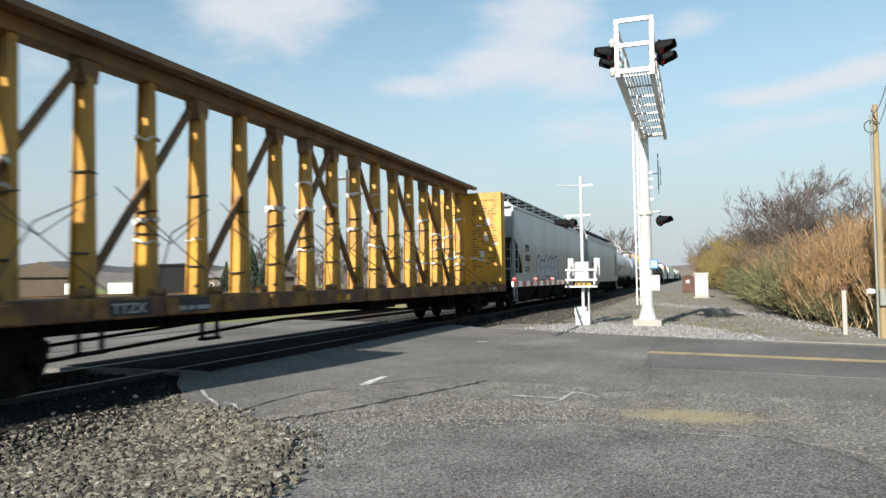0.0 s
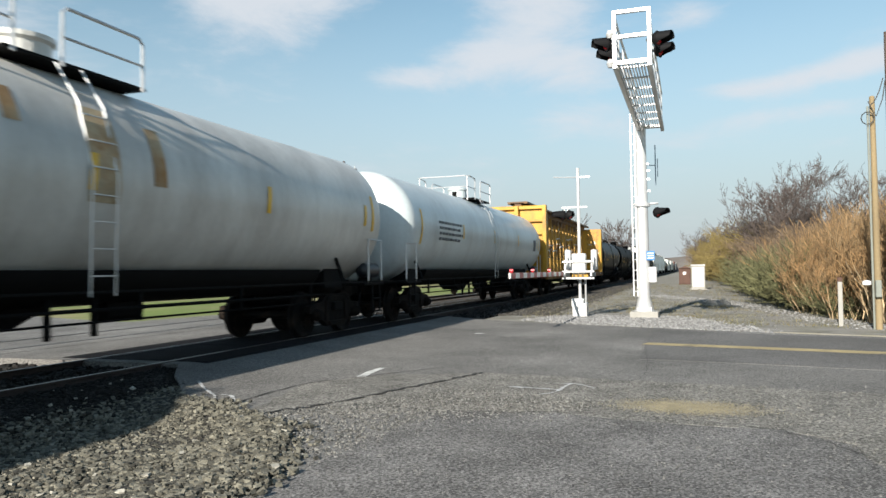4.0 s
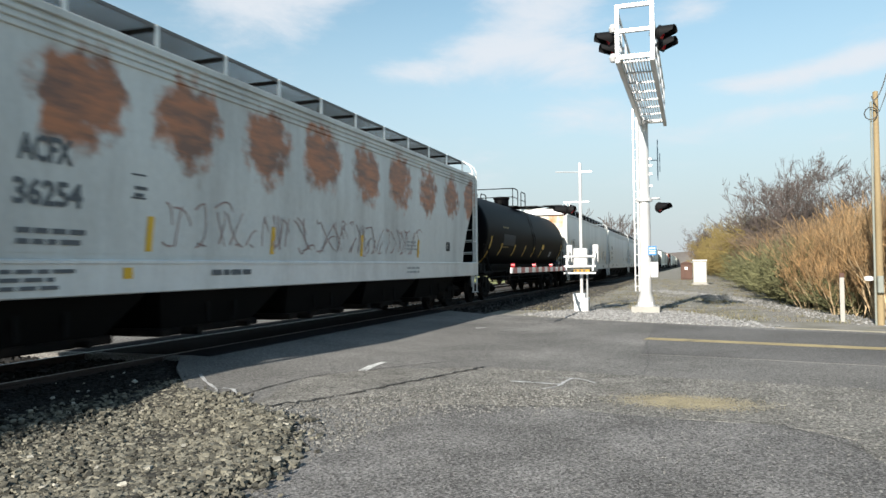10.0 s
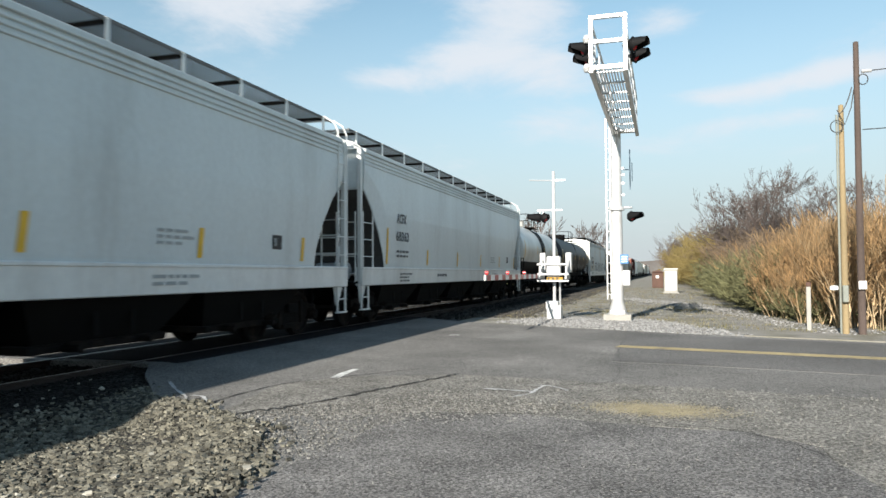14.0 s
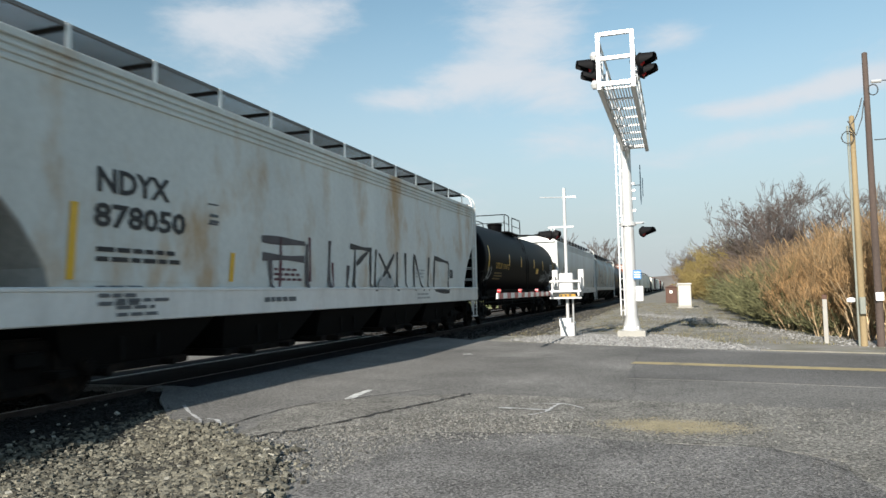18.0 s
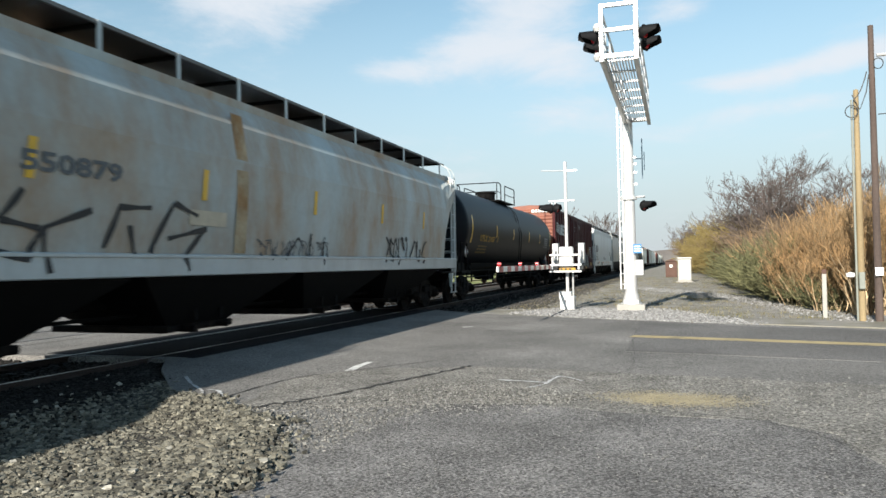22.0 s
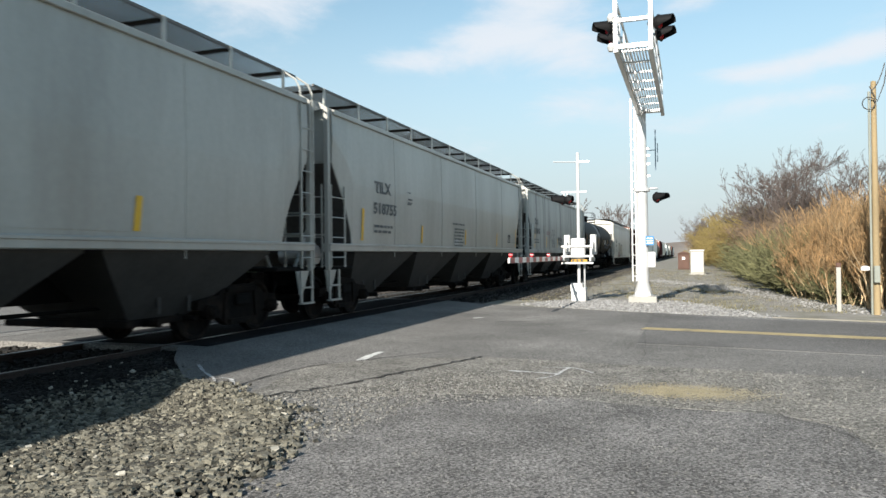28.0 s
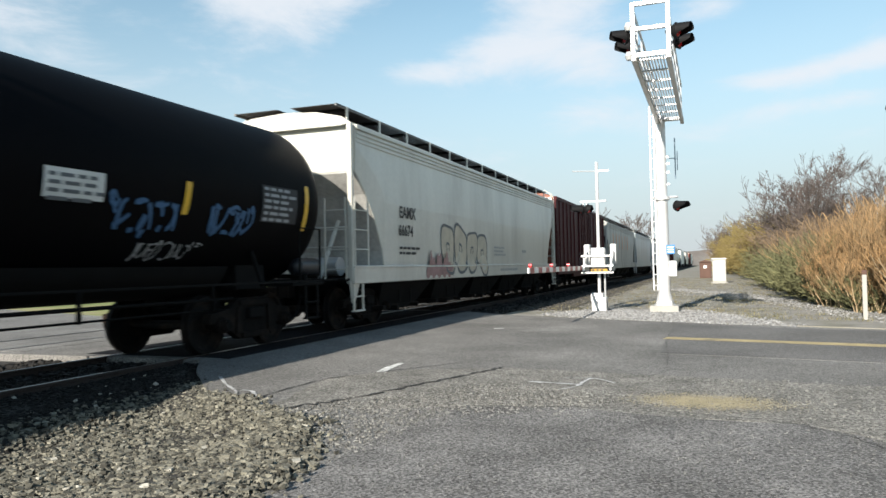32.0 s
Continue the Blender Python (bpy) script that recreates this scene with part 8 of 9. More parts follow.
            part("bracket", rod(bmesh.new(), (x, ARM_Y + dy, ARM_Z + dz), (x - way * 0.22, ARM_Y + dy, ARM_Z + dz), 0.035, 8), ALU, f)
    for dz in (0.02, 0.62):
        add("junction_ball", lathe(bmesh.new(), [(-0.09, 0.01), (-0.08, 0.06), (0, 0.09), (0.08, 0.06), (0.09, 0.01)], "z", (MX - 0.14, ARM_Y, ARM_Z + dz), 14), ALU, smooth=True)
    # flashers, clamp, signs and boxes on the post
    add("clamp", lathe(bmesh.new(), [(3.14, 0.16), (3.14, 0.23), (3.24, 0.23), (3.24, 0.16)], "z", (MX, MY, 0), 20), ALU)
    add("lamp_arm", rod(bmesh.new(), (MX - 0.3, MY, 3.22), (MX + 0.46, MY, 3.22), 0.03, 8), ALU)
    f = lamp_unit(mast, MX + 0.42, MY - 0.02, 2.95, 1, 34, 0.32)
    f.matrix_basis = inv
    sign = add("blue_sign", boxed(MX + 0.10, MX + 0.33, MY - 0.23, MY - 0.215, 1.55, 1.82, 0.006), BLUE_SIGN, label="small blue notice with white bars")
    for k in range(3):
        part("sign_bar", boxed(MX + 0.13, MX + 0.30, MY - 0.234, MY - 0.23, 1.60 + 0.07 * k, 1.63 + 0.07 * k), WHITE_STRIPE, sign)
    add("relay_box", boxed(MX + 0.155, MX + 0.37, MY - 0.12, MY + 0.12, 0.90, 1.36, 0.02), ALU)
    bm = bmesh.new()
    rod(bm, (MX + 0.18, MY, 4.35), (MX + 0.40, MY, 4.35), 0.014, 6)
    rod(bm, (MX + 0.40, MY, 3.75), (MX + 0.40, MY, 4.95), 0.016, 6)
    rod(bm, (MX + 0.46, MY, 4.0), (MX + 0.46, MY, 4.55), 0.012, 6)
    add("antenna", bm, material("blue_grey_antenna", (0.12, 0.18, 0.24), rough=0.5, vary=0.1, scale=4, fine=20, bump=0.0))
    for z in (3.6, 3.95, 4.2, 4.4):
        add("cable_clip", boxed(MX + 0.15, MX + 0.24, MY - 0.03, MY + 0.03, z - 0.03, z + 0.03), GALV)
    return mast


GX, GY = -3.19, 22.28


def gate():
    g = new("crossing_gate")
    g.location = (GX, GY, -0.1)
    tagged(g, "white crossing gate with lowered red and white arm", "crossing gate")
    inv = pose(-GX, -GY, 0.1)

    def add(name, bm, mat, label="", smooth=False):
        return part(name, bm, mat, g, label, m=inv, smooth=smooth)
    bm = boxed(GX - 0.22, GX + 0.22, GY - 0.2, GY + 0.2, -0.15, 0.30, 0.02)
    box(bm, GX - 0.25, GX + 0.12, GY - 0.17, GY + 0.17, 0.18, 0.43, 0.02)
    add("foundation_box", bm, ALU)
    add("post", rod(bmesh.new(), (GX, GY, 0.4), (GX, GY, 4.42), 0.05, 14), ALU, smooth=True)
    add("conduit", rod(bmesh.new(), (GX + 0.17, GY, 0.3), (GX + 0.17, GY, 1.1), 0.03, 8), GALV)
    add("cross_arm", rod(bmesh.new(), (GX - 0.75, GY, 4.18), (GX + 0.02, GY, 4.14), 0.018, 6), GALV)
    add("short_arm", boxed(GX, GX + 0.36, GY - 0.02, GY + 0.02, 4.12, 4.17), ALU)
    add("lamp_arm", boxed(GX - 0.52, GX + 0.27, GY - 0.02, GY + 0.02, 3.20, 3.25, 0.006), ALU)
    for x, y, way in ((GX - 0.47, GY, -1), (GX - 0.29, GY, 1)):
        f = lamp_unit(g, x, y, 2.99, way, 24 if way < 0 else 12, 0.30 if way < 0 else 0.09)
        f.matrix_basis = inv
    for x in (GX - 0.43, GX - 0.33):
        add("lamp_hanger", rod(bmesh.new(), (x, GY, 3.22), (x, GY, 3.0), 0.018, 6), ALU)
    # mechanism: housing, two side levers, counterweights
    add("mechanism_box", boxed(GX - 0.20, GX + 0.22, GY - 0.30, GY - 0.06, 1.18, 1.80, 0.03), ALU)
    for s in (-1, 1):
        bm = bmesh.new()
        x = GX + s * 0.40
        box(bm, x - 0.03, x + 0.03, GY - 0.45, GY + 0.45, 1.10, 1.22, 0.01)
        box(bm, x - 0.03, x + 0.03, GY + 0.05, GY + 0.20, 1.10, 1.72, 0.01)
        box(bm, x - 0.03, x + 0.03, GY - 0.30, GY - 0.18, 1.10, 1.60, 0.01)
        add("lever", bm, ALU)
        add("counterweight", boxed(x - 0.09, x + 0.09, GY + 0.25, GY + 0.55, 1.30, 1.92, 0.02), ALU)
    for z in (1.05, 1.25, 1.55):
        add("tie_bar", boxed(GX - 0.48, GX + 0.48, GY - 0.36, GY - 0.30, z - 0.03, z + 0.03, 0.008), ALU)
    add("yellow_plate", boxed(GX - 0.18, GX + 0.30, GY - 0.37, GY - 0.362, 1.08, 1.16), MARK_YELLOW)
    for k in range(3):
        x = GX - 0.15 + 0.13 * k
        add("warning_bar", boxed(x, x + 0.06, GY - 0.374, GY - 0.371, 1.09, 1.15), MARK_BLACK)
    arm = add("gate_arm", boxed(GX - 0.46, GX - 0.42, 15.0, GY - 0.3, 1.13, 1.25, 0.006), WHITE_STRIPE)
    for k in range(9):
        y = 15.12 + 0.78 * k
        part("red_stripe", boxed(GX - 0.463, GX - 0.417, y, y + 0.36, 1.128, 1.252), RED_STRIPE, arm)
    for y in (15.2, 17.4, 19.6):
        bm = rod(bmesh.new(), (GX - 0.48, y, 1.30), (GX - 0.40, y, 1.30), 0.04, 12)
        box(bm, GX - 0.46, GX - 0.42, y - 0.02, y + 0.02, 1.24, 1.28)
        part("arm_lamp", bm, LENS, arm)
    return g


cantilever_mast()
gate()


def cabinet():
    c = new("signal_cabinet")
    c.location = (0.52, 52.2, -0.125)
    tagged(c, "white signal equipment cabinet on a pale slab", "cabinet")
    part("slab", boxed(-0.55, 0.55, -0.65, 0.65, -0.08, 0.06, 0.01), CONCRETE, c)
    part("body", boxed(-0.43, 0.43, -0.5, 0.5, 0.06, 1.62, 0.015), CONCRETE, c)
    part("roof", boxed(-0.47, 0.47, -0.55, 0.55, 1.62, 1.69, 0.015), ALU, c)
    d = part("door", boxed(-0.36, 0.36, -0.53, -0.505, 0.2, 1.5, 0.01), ALU, c)
    part("handle", boxed(0.22, 0.26, -0.56, -0.53, 0.7, 0.95, 0.008), GALV, d)
    part("vent", boxed(-0.25, 0.2, -0.535, -0.531, 1.25, 1.38), GALV, d)
    r = new("relay_case")
    r.location = (-0.45, 69.5, -0.125)
    tagged(r, "rust-brown metal relay case beside the track", "cabinet")
    part("body", boxed(-0.5, 0.5, -0.6, 0.6, 0.0, 1.45, 0.02), RUSTBOX, r)
    part("roof", extrude(bmesh.new(), [(-0.58, 1.45), (0.58, 1.45), (0, 1.66)], -0.7, 0.7, "y"), RUSTBOX, r)
    d = part("door", boxed(-0.4, 0.4, -0.63, -0.605, 0.1, 1.35, 0.01), RUSTBOX, r)
    part("notice", boxed(-0.15, 0.1, -0.637, -0.632, 0.9, 1.15), WHITE_STRIPE, d)


cabinet()


def marker_post():
    p = new("marker_post")
    p.location = (3.36, 19.3, -0.125)
    tagged(p, "thin white plastic marker post with dark cap", "post")
    part("shaft", boxed(-0.05, 0.05, -0.02, 0.02, -0.1, 1.05, 0.01), CONCRETE, p)
    part("cap", boxed(-0.052, 0.052, -0.022, 0.022, 1.05, 1.16, 0.008), RUSTBOX, p)


marker_post()


def pole(x, y, h, r0, r1, mat, label):
    p = new("utility_pole")
    p.location = (x, y, -0.125)
    tagged(p, label, "utility pole", "utility poles")
    bm = bmesh.new()
    prof = [(-0.3, r0)] + [(h * k / 8, r0 + (r1 - r0) * k / 8) for k in range(9)] + [(h + 0.02, 0.01)]
    lathe(bm, prof, "z", (0, 0, 0), 14)
    part("shaft", bm, mat, p, smooth=True)
    return p


def cable(parent, a, b, sag, r=0.012, n=10):
    pts = []
    for k in range(n + 1):
        t = k / n
        q = Vector(a).lerp(Vector(b), t)
        q.z -= sag * 4 * t * (1 - t)
        pts.append(q)
    return part("cable", tube(bmesh.new(), pts, r, 5), WIRE, parent)


CONDUIT = material("green_grey_conduit", (0.20, 0.215, 0.19), rough=0.6, vary=0.15, scale=3, fine=20, bump=0.05)
old_pole = pole(4.27, 18.3, 6.62, 0.085, 0.058, POLE_DARK, "dark creosoted utility pole with cables")
part("white_tag", boxed(-0.09, 0.07, -0.165, -0.15, 1.02, 1.20), WHITE_STRIPE, old_pole)
part("insulator", rod(bmesh.new(), (0.1, 0, 5.95), (0.3, 0, 5.95), 0.04, 8), GALV, old_pole)
cable(old_pole, (0.3, 0, 5.95), (30, -12, 6.6), 0.5)
cable(old_pole, (0.1, 0, 4.62), (30, -12, 5.2), 0.6)
cable(old_pole, (-0.1, 0, 5.6), (-0.36, 0.05, 5.02), 0.12)
part("splice_loop", tube(bmesh.new(), [(0.12 + 0.10 * math.sin(a), -0.05, 5.75 + 0.12 * math.cos(a)) for a in [k * math.tau / 12 for k in range(13)]], 0.012, 5), WIRE, old_pole)
new_pole = pole(3.96, 18.4, 5.22, 0.075, 0.055, POLE_NEW, "newer yellowish service pole with white conduit")
part("conduit", rod(bmesh.new(), (-0.10, -0.03, 0.0), (-0.10, -0.03, 5.0), 0.024, 8), CONDUIT, new_pole)
part("meter_box", boxed(-0.08, 0.04, -0.18, -0.08, 0.72, 1.10, 0.015), CONDUIT, new_pole)
part("lamp_head", lathe(bmesh.new(), [(0, 0.02), (0.02, 0.09), (0.10, 0.09), (0.12, 0.02)], "z", (-0.24, -0.1, 0.98), 12), WHITE_STRIPE, new_pole)
part("cable_coil", tube(bmesh.new(), [(-0.12 + 0.13 * math.cos(a), -0.12, 4.72 + 0.14 * math.sin(a)) for a in [k * math.tau / 10 for k in range(21)]], 0.012, 5), WIRE, new_pole)
part("drip_loop", tube(bmesh.new(), [(-0.1, -0.1, 5.1), (0.05, -0.12, 4.75), (0.2, -0.05, 5.15), (0.26, -0.05, 5.55)], 0.012, 5), WIRE, new_pole)


# ---- growth beside the line ----
def branches(seed, stems, height, spread, lean, levels, splits, r0, twist=0.35, droop=0.0, start_radius=0.5, seg_len=4, rise=0.25):
    """Segments (a, b, ra, rb) of a many-stemmed bush or a tree."""
    rng = random.Random(seed)
    out = []

    def grow(p, d, length, r, level):
        n = seg_len if level == 0 else max(2, seg_len - level)
        pts = [p]
        for k in range(n):
            d = (d + Vector((rng.gauss(0, twist), rng.gauss(0, twist), rng.gauss(0, twist) - droop * level)) * 0.35).normalized()
            q = p + d * (length / n)
            ra, rb = r * (1 - 0.75 * k / n), r * (1 - 0.75 * (k + 1) / n)
            out.append((p.copy(), q.copy(), ra, rb))
            p = q
            pts.append((q, d.copy(), rb))
        if level < levels:
            for _ in range(splits[level]):
                q, dd, rr = pts[rng.randint(max(1, n // 3), n)]
                side = Vector((rng.gauss(0, 1), rng.gauss(0, 1), rng.gauss(rise, 0.5))).normalized()
                nd = (dd * rng.uniform(0.5, 1.0) + side * rng.uniform(0.5, 0.9)).normalized()
                grow(q, nd, length * rng.uniform(0.35, 0.62), max(rr * 0.75, r * 0.3), level + 1)

    for k in range(stems):
        a = rng.uniform(0, math.tau)
        rr = start_radius * math.sqrt(rng.random())
        p = Vector((rr * math.cos(a), rr * math.sin(a), -0.05))
        out_way = Vector((math.cos(a), math.sin(a), 0)) * rng.uniform(0, spread) + Vector((rng.gauss(0, lean), rng.gauss(0, lean), 1))
        grow(p, out_way.normalized(), height * rng.uniform(0.55, 1.0), r0 * rng.uniform(0.6, 1.2), 0)
    return out


def branch_mesh(name, segs, mat, sides=3):
    n = len(segs)
    A = np.array([s[0] for s in segs])
    B = np.array([s[1] for s in segs])
    ra = np.array([s[2] for s in segs])
    rb = np.array([s[3] for s in segs])
    d = B - A
    d /= np.linalg.norm(d, axis=1, keepdims=True) + 1e-9
    ref = np.where(np.abs(d[:, 2:3]) < 0.9, np.array([[0, 0, 1.0]]), np.array([[1.0, 0, 0]]))
    u = np.cross(d, ref)
    u /= np.linalg.norm(u, axis=1, keepdims=True)
    v = np.cross(d, u)
    ring = []
    for k in range(sides):
        a = k * math.tau / sides
        o = u * math.cos(a) + v * math.sin(a)
        ring.append((A + o * ra[:, None], B + o * rb[:, None]))
    verts = np.stack([r[0] for r in ring] + [r[1] for r in ring], 1).reshape(-1, 3)
    base = (np.arange(n) * 2 * sides)[:, None]
    quads = np.concatenate([base + np.array([[k, (k + 1) % sides, sides + (k + 1) % sides, sides + k]]) for k in range(sides)], 0)
    mesh = bpy.data.meshes.new(name)
    mesh.vertices.add(len(verts))
    mesh.vertices.foreach_set("co", verts.ravel())
    mesh.loops.add(quads.size)
    mesh.loops.foreach_set("vertex_index", quads.ravel().astype(np.int32))
    mesh.polygons.add(len(quads))
    mesh.polygons.foreach_set("loop_start", np.arange(0, quads.size, 4, dtype=np.int32))
    mesh.update()
    mesh.materials.append(mat)
    return mesh


BUSH_KINDS = {}


def bush_kind(key, label, mats, seed, **kw):
    """A bush of two parts, older stems and fine twigs; kept as meshes, to be set out many times."""
    fine = kw.pop("fine", 0.005)
    segs = branches(seed, **kw)
    cut = kw["r0"] * 0.42
    thick = [s for s in segs if s[2] > cut]
    thin = [(a, b, max(x, fine * 1.3), max(y, fine)) for a, b, x, y in segs if x <= cut]
    top = sorted(s[1].z for s in segs)[int(len(segs) * 0.985)]
    BUSH_KINDS[key] = (label, branch_mesh("stem", thick, mats[0]), branch_mesh("crown", thin, mats[1]), top)


for i in range(4):
    bush_kind(("orange", i), "dense orange-brown leafless thicket bush", (STEM_TAN, STEM_ORANGE), 100 + i, stems=20, height=2.7, spread=0.4, lean=0.14, levels=2,
              splits=(7, 5), r0=0.046, start_radius=0.75, rise=1.2, fine=0.0075, seg_len=4)
for i in range(2):
    bush_kind(("green", i), "low greenish scrub bush", (STEM_GREEN, STEM_GREEN), 120 + i, stems=34, height=1.7, spread=0.9, lean=0.25, levels=2, splits=(6, 5), r0=0.013, start_radius=0.9, fine=0.010, seg_len=3)
for i in range(2):
    bush_kind(("yellow", i), "rounded yellow-twigged willow bush", (STEM_YELLOW, STEM_YELLOW), 130 + i, stems=18, height=3.4, spread=0.75, lean=0.2, levels=2, splits=(8, 6), r0=0.025, start_radius=0.9, droop=0.1, fine=0.013, seg_len=3)
for i in range(2):
    bush_kind(("brown", i), "brown leafless scrub bush", (BARK, SCRUB), 140 + i, stems=18, height=3.6, spread=0.7, lean=0.2, levels=2, splits=(8, 6), r0=0.025, start_radius=0.9, fine=0.012, seg_len=3)


def bush(key, x, y, height, turn):
    label, stems, twigs, top = BUSH_KINDS[key]
    scale = height / top
    b = new("bush")
    b.location, b.rotation_euler, b.scale = (x, y, -0.13), (0, 0, turn), (scale, scale, scale)
    tagged(b, label, "bush", "roadside bushes")
    tagged(part("stem", stems, None, b), kind="stuff")
    part("crown", twigs, None, b)


def plant_bushes():
    rng = random.Random(5)
    # orange thicket, rising away from the verge
    for row in range(5):
        y = 20.4
        while y < 30:
            x = max(edge_x(y) + 0.45, 0.128 * y + 0.4) + row * 0.85 + rng.uniform(-0.3, 0.3)
            bush(("orange", rng.randrange(4)), x, y + rng.uniform(-0.3, 0.3), min(4.3, 2.35 + 0.33 * (x - 3.6) + 0.035 * (y - 21)) * rng.uniform(0.86, 1.06), rng.uniform(0, 6.28))
            y += rng.uniform(0.9, 1.4) * (1 + 0.12 * row)
    # low green scrub in front of brown
    for k in range(7):
        y = 21.6 + 0.8 * k
        bush(("green", k % 2), edge_x(y) + 0.3 + rng.uniform(-0.1, 0.2), y, rng.uniform(0.7, 1.15), rng.uniform(0, 6.28))
    for row in range(2):
        y = 26.5
        while y < 46:
            bush(("green", rng.randrange(2)), edge_x(y) + 0.55 + 0.7 * row + rng.uniform(-0.2, 0.3), y, rng.uniform(1.6, 2.1) + 0.15 * row, rng.uniform(0, 6.28))
            y += rng.uniform(1.0, 1.5)
    for row in range(2):
        y = 32.0
        while y < 62:
            bush(("brown", rng.randrange(2)), edge_x(y) + 1.9 + 1.3 * row + rng.uniform(-0.4, 0.4), y, rng.uniform(2.7, 3.3) + 0.25 * row + 0.02 * (y - 32), rng.uniform(0, 6.28))
            y += rng.uniform(1.5, 2.2)
    for row in range(2):
        y = 58.0
        while y < 150:
            x = edge_x(y) + 1.3 + row * 1.7 + rng.uniform(-0.4, 0.4)
            bush(("yellow" if y < 108 else "brown", rng.randrange(2)), x, y, rng.uniform(3.9, 4.7) + 0.4 * row, rng.uniform(0, 6.28))
            y += rng.uniform(2.4, 3.2) * (1 + max(0, y - 80) / 60)


plant_bushes()


TREE_KINDS = []
for i in range(4):
    far = i == 3
    segs = branches(300 + i, stems=3, height=4.2, spread=0.42, lean=0.12, levels=3 if far else 4, splits=(6, 5, 4) if far else (9, 6, 6, 4), r0=0.11, start_radius=0.3,
                    seg_len=5, twist=0.34, rise=0.55)
    top = sorted(s[1].z for s in segs)[int(len(segs) * 0.985)]
    fine = 0.02 if far else 0.007
    TREE_KINDS.append((branch_mesh("trunk", [s for s in segs if s[2] > 0.03], BARK, 5),
                       branch_mesh("crown", [(a, b, max(x, fine), max(y, fine * 0.8)) for a, b, x, y in segs if x <= 0.03], BARK), top))


def tree(kind, x, y, height, turn, label="bare grey-brown tree with fine twigs"):
    t = new("tree")
    scale = height / TREE_KINDS[kind][2]
    t.location, t.rotation_euler, t.scale = (x, y, -0.2), (0, 0, turn), (scale, scale, scale)
    tagged(t, label, "tree", "bare trees")
    part("trunk", TREE_KINDS[kind][0], None, t)
    part("crown", TREE_KINDS[kind][1], None, t)


rng_t = random.Random(9)
for k, (x, y, h) in enumerate(((5.3, 45, 6.5), (7.0, 46.5, 7.3), (4.4, 47, 4.7), (8.8, 45.5, 6.6), (10.6, 47, 6.4), (6.0, 50, 7.3), (12.6, 45, 6.2), (2.2, 122, 7.4), (3.4, 118, 7.6),
                               (4.6, 90, 6.2))):
    tree(k % 3, x, y, h, rng_t.uniform(0, 6.28))

# ---- far side of the line ----
for k in range(32):
    az = radians(-33 + 29 * (k / 31) + rng_t.uniform(-0.4, 0.4))
    d = rng_t.uniform(95, 150)
    tree(3, d * math.sin(az), d * math.cos(az), rng_t.uniform(6.0, 10.0), rng_t.uniform(0, 6.28), "distant bare tree beyond the field")


def conifer(x, y, h):
    rng = random.Random(int(x * 10))
    t = new("conifer")
    t.location = (x, y, -0.2)
    tagged(t, "dark green conifer beyond the tracks", "tree")
    part("trunk", rod(bmesh.new(), (0, 0, 0), (0, 0, h * 0.9), 0.12, 6, 0.03), BARK, t)
    segs = []
    for k in range(700):
        z = h * (0.06 + 0.94 * rng.random())
        r = (h - z) * 0.32 + 0.08
        a = rng.uniform(0, math.tau)
        p = Vector((0, 0, z))
        q = Vector((r * math.cos(a), r * math.sin(a), z - r * 0.25))
        m = p.lerp(q, rng.uniform(0.3, 0.7))
        segs.append((m, q, 0.10, 0.02))
    part("crown", branch_mesh("crown", segs, CONIFER, 4), CONIFER, t)


conifer(-45, 67, 5.6)
conifer(-43, 66.5, 4.2)
conifer(-47.5, 66, 3.8)


def building(name, x, y, w, d, h, turn, wall, roof, label, gable=True, windows=3):
    b = new(name)
    b.location, b.rotation_euler = (x, y, -0.2), (0, 0, radians(turn))
    tagged(b, label, "building")
    part("wall", boxed(-w / 2, w / 2, -d / 2, d / 2, 0, h, 0.03), wall, b)
    if gable:
        part("roof", extrude(bmesh.new(), [(-d / 2 - 0.4, h), (d / 2 + 0.4, h), (0, h + d * 0.22)], -w / 2 - 0.4, w / 2 + 0.4, "x"), roof, b)
    else:
        part("roof", boxed(-w / 2 - 0.2, w / 2 + 0.2, -d / 2 - 0.2, d / 2 + 0.2, h, h + 0.25, 0.03), roof, b)
    for k in range(windows):
        wx = -w / 2 + w * (k + 0.7) / (windows + 0.4)
        win = part("window", boxed(wx - 0.5, wx + 0.5, -d / 2 - 0.06, -d / 2 + 0.05, h * 0.4, h * 0.75), WHITE_STRIPE, b)
        part("pane", boxed(wx - 0.42, wx + 0.42, -d / 2 - 0.075, -d / 2 - 0.061, h * 0.44, h * 0.71), BLACK, win)
    part("door", boxed(w * 0.3, w * 0.3 + 1.0, -d / 2 - 0.06, -d / 2 + 0.04, 0.05, 2.1), RUSTBOX, b)


DARKWALL = material("black_cladding", (0.013, 0.014, 0.016), rough=0.7, vary=0.15, scale=0.5, fine=6, bump=0.05)
BROWNWALL = material("brown_cladding", (0.11, 0.083, 0.062), rough=0.85, vary=0.2, scale=0.5, fine=6, bump=0.1)
GREYROOF = material("grey_roofing", (0.16, 0.15, 0.15), rough=0.85, vary=0.2, scale=0.5, fine=6, bump=0.1)
building("warehouse", -62, 74, 9.0, 6, 3.7, -40, DARKWALL, DARKWALL, "black flat-roofed commercial building beyond the road", False, 2)
building("barn", -82, 74, 16, 9, 2.6, -45, BROWNWALL, BROWNWALL, "low brown shed with a shallow pitched roof", True, 2)
building("house", -50, 74, 9, 7, 2.2, -30, BROWNWALL, GREYROOF, "small brown house among bare trees", True, 3)
building("depot", -100, 78, 18, 8, 3.0, -52, BROWNWALL, GREYROOF, "long brown depot building by the far road", True, 3)


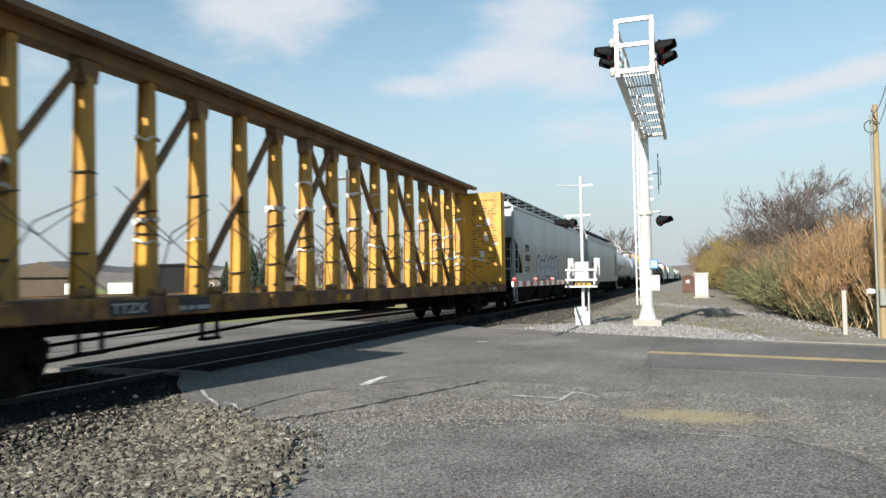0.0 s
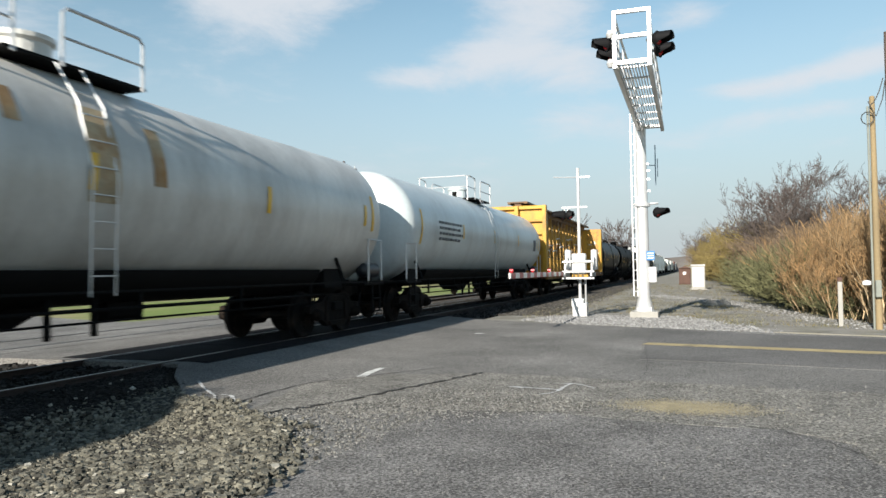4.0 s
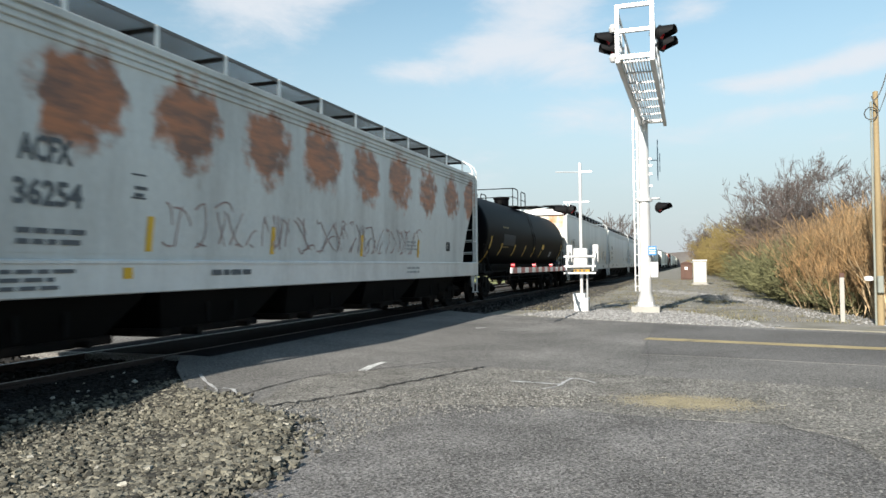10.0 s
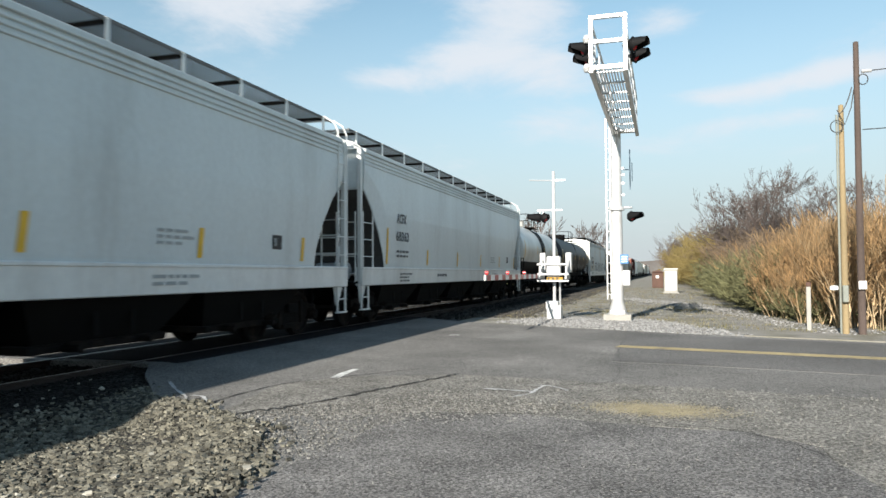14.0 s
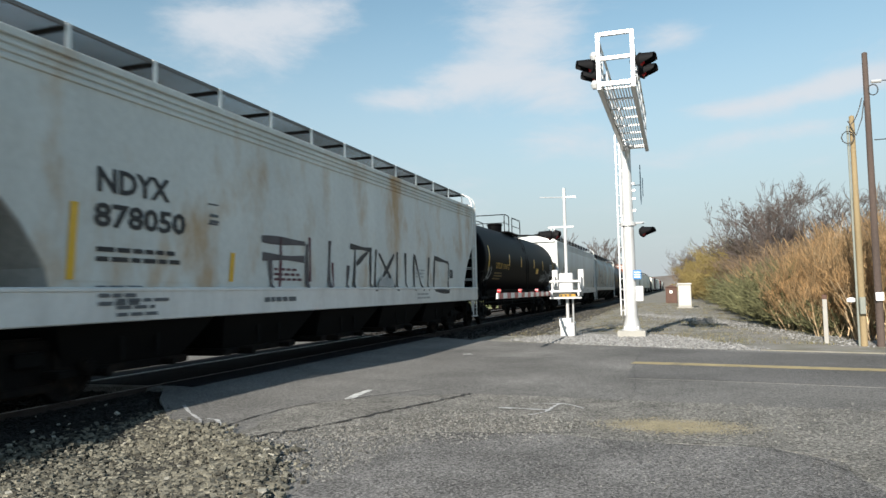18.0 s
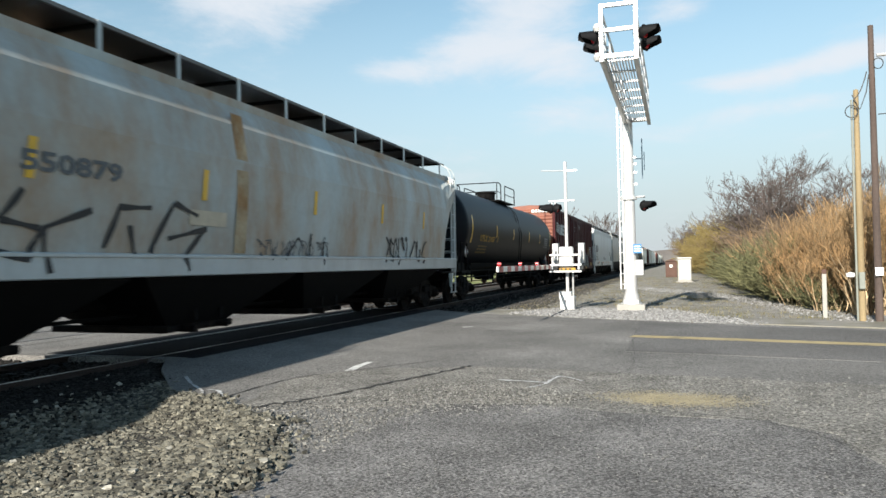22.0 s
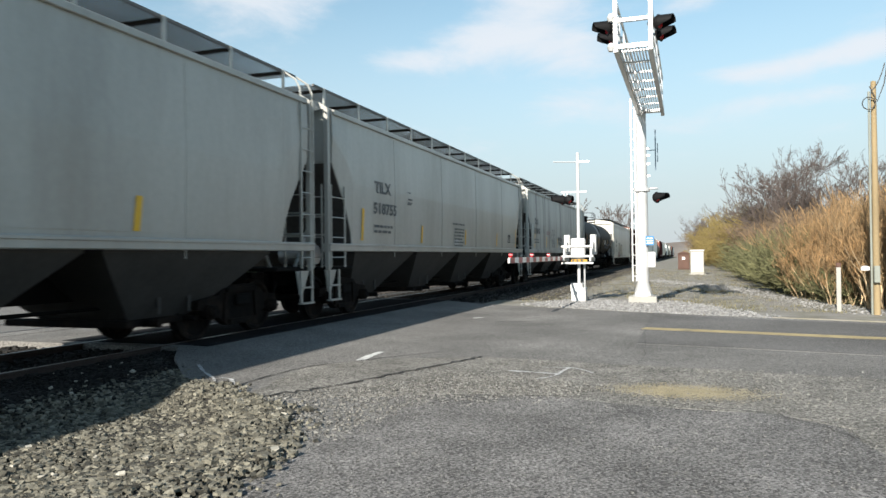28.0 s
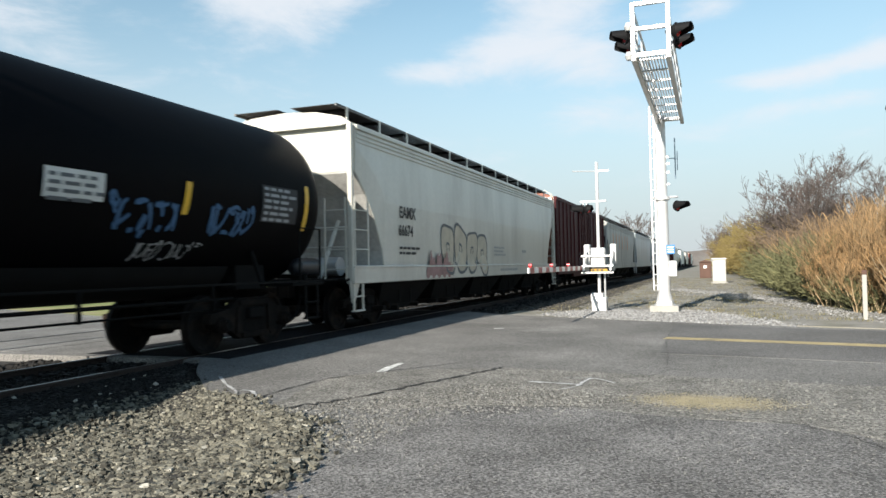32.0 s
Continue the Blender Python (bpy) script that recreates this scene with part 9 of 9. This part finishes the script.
def trailer(x, y, turn, length):
    t = new("trailer")
    t.location, t.rotation_euler = (x, y, -0.2), (0, 0, radians(turn))
    tagged(t, "white box trailer parked by the sheds", "trailer")
    part("body", boxed(-length / 2, length / 2, -1.2, 1.2, 0.55, 1.75, 0.03), WHITE_STRIPE, t)
    for s in (-1, 1):
        for q in (-1, 1):
            part("wheel", rod(bmesh.new(), (s * length * 0.3, q * 1.2, 0.38), (s * length * 0.3, q * 0.95, 0.38), 0.38, 14), BLACK, t)


trailer(-64, 62, -44, 3.0)
trailer(-59, 63, -44, 2.4)
trailer(-74, 60, -46, 5.0)


HILLS = material("far_blue_grey_hills", (0.075, 0.075, 0.078), rough=0.95, vary=0.35, scale=0.01, fine=0.15, bump=0.0)


def ridge(name, d, h, az0, az1, seed, mat, label):
    """A far wooded ridge: an uneven wall of land along an arc."""
    rng = random.Random(seed)
    bm = bmesh.new()
    n = 240
    prev = None
    level = 0.0
    for k in range(n + 1):
        az = radians(az0 + (az1 - az0) * k / n)
        level = 0.86 * level + rng.gauss(0, 0.10)
        zz = h * (0.95 + 0.10 * math.sin(k * 0.045 + seed) + 0.12 * math.sin(k * 0.16) + 0.06 * level)
        ring = [bm.verts.new((r * math.sin(az), r * math.cos(az), z)) for r, z in ((d * 0.93, -0.5), (d * 0.96, zz * 0.55), (d, zz), (d * 1.15, zz * 0.9), (d * 1.15, -0.5))]
        if prev:
            for i in range(4):
                bm.faces.new((prev[i], ring[i], ring[i + 1], prev[i + 1]))
        prev = ring
    tagged(part(name, bm, mat), label, "hills", "", "structure")


ridge("backdrop_hills", 1500, 40, -75, -22, 2, HILLS, "far bare wooded ridge")
ridge("backdrop_woods", 420, 9.0, -60, 0.0, 6, WOODS, "low belt of bare woods across the field")
for k, (x, y) in enumerate(((-26, 52), (-30, 88), (-22, 130))):
    p = pole(x, y, 10.4, 0.15, 0.10, POLE_DARK, "tall utility pole beyond the far track")
    part("cross_arm", boxed(-1.1, 1.1, -0.06, 0.06, 9.6, 9.75, 0.01), POLE_DARK, p)
    for q in (-0.95, -0.5, 0.5, 0.95):
        part("insulator", rod(bmesh.new(), (q, 0, 9.75), (q, 0, 9.95), 0.05, 8), GALV, p)


# ---- what moves: the train rolls towards and past the viewer, slowing a little ----
def run(t):
    return 0.45 * (1 - math.exp(-t / 0.6)) - 0.45 + K * (18.130 * t + 2.192 * t ** 2 / 32 - 6.412 * t ** 3 / 32 ** 2 + 2.800 * t ** 4 / 32 ** 3)


def motions():
    for car, start in CARS:
        walk(car, [(t, pose(TRACK_X, start - run(t), 0)) for t in (0, 0.4, 0.8, 1.4, *range(2, 33))])
    # each wheelset turns on its axle while it is close by
    for w, car, y in WHEELSETS:
        base = w.matrix_basis.translation.copy()
        start = next(s for c, s in CARS if c is car)
        rows, angle, last = [], 0.0, None
        for k in range(0, 32 * FPS + 1):
            t = k / FPS
            at = start + y - run(t)
            if 2.0 < at < 24.0:
                if last is not None:
                    angle += (last - at) / 0.457
                last = at
                rows.append((t, angle))
        if not rows:
            continue
        rows = ([(0.0, rows[0][1])] if rows[0][0] > 0 else []) + rows + ([(32.0, rows[-1][1])] if rows[-1][0] < 32 else [])
        walk(w, [(t, pose(*base, math.degrees(a), 0, 0)) for t, a in rows])


motions()
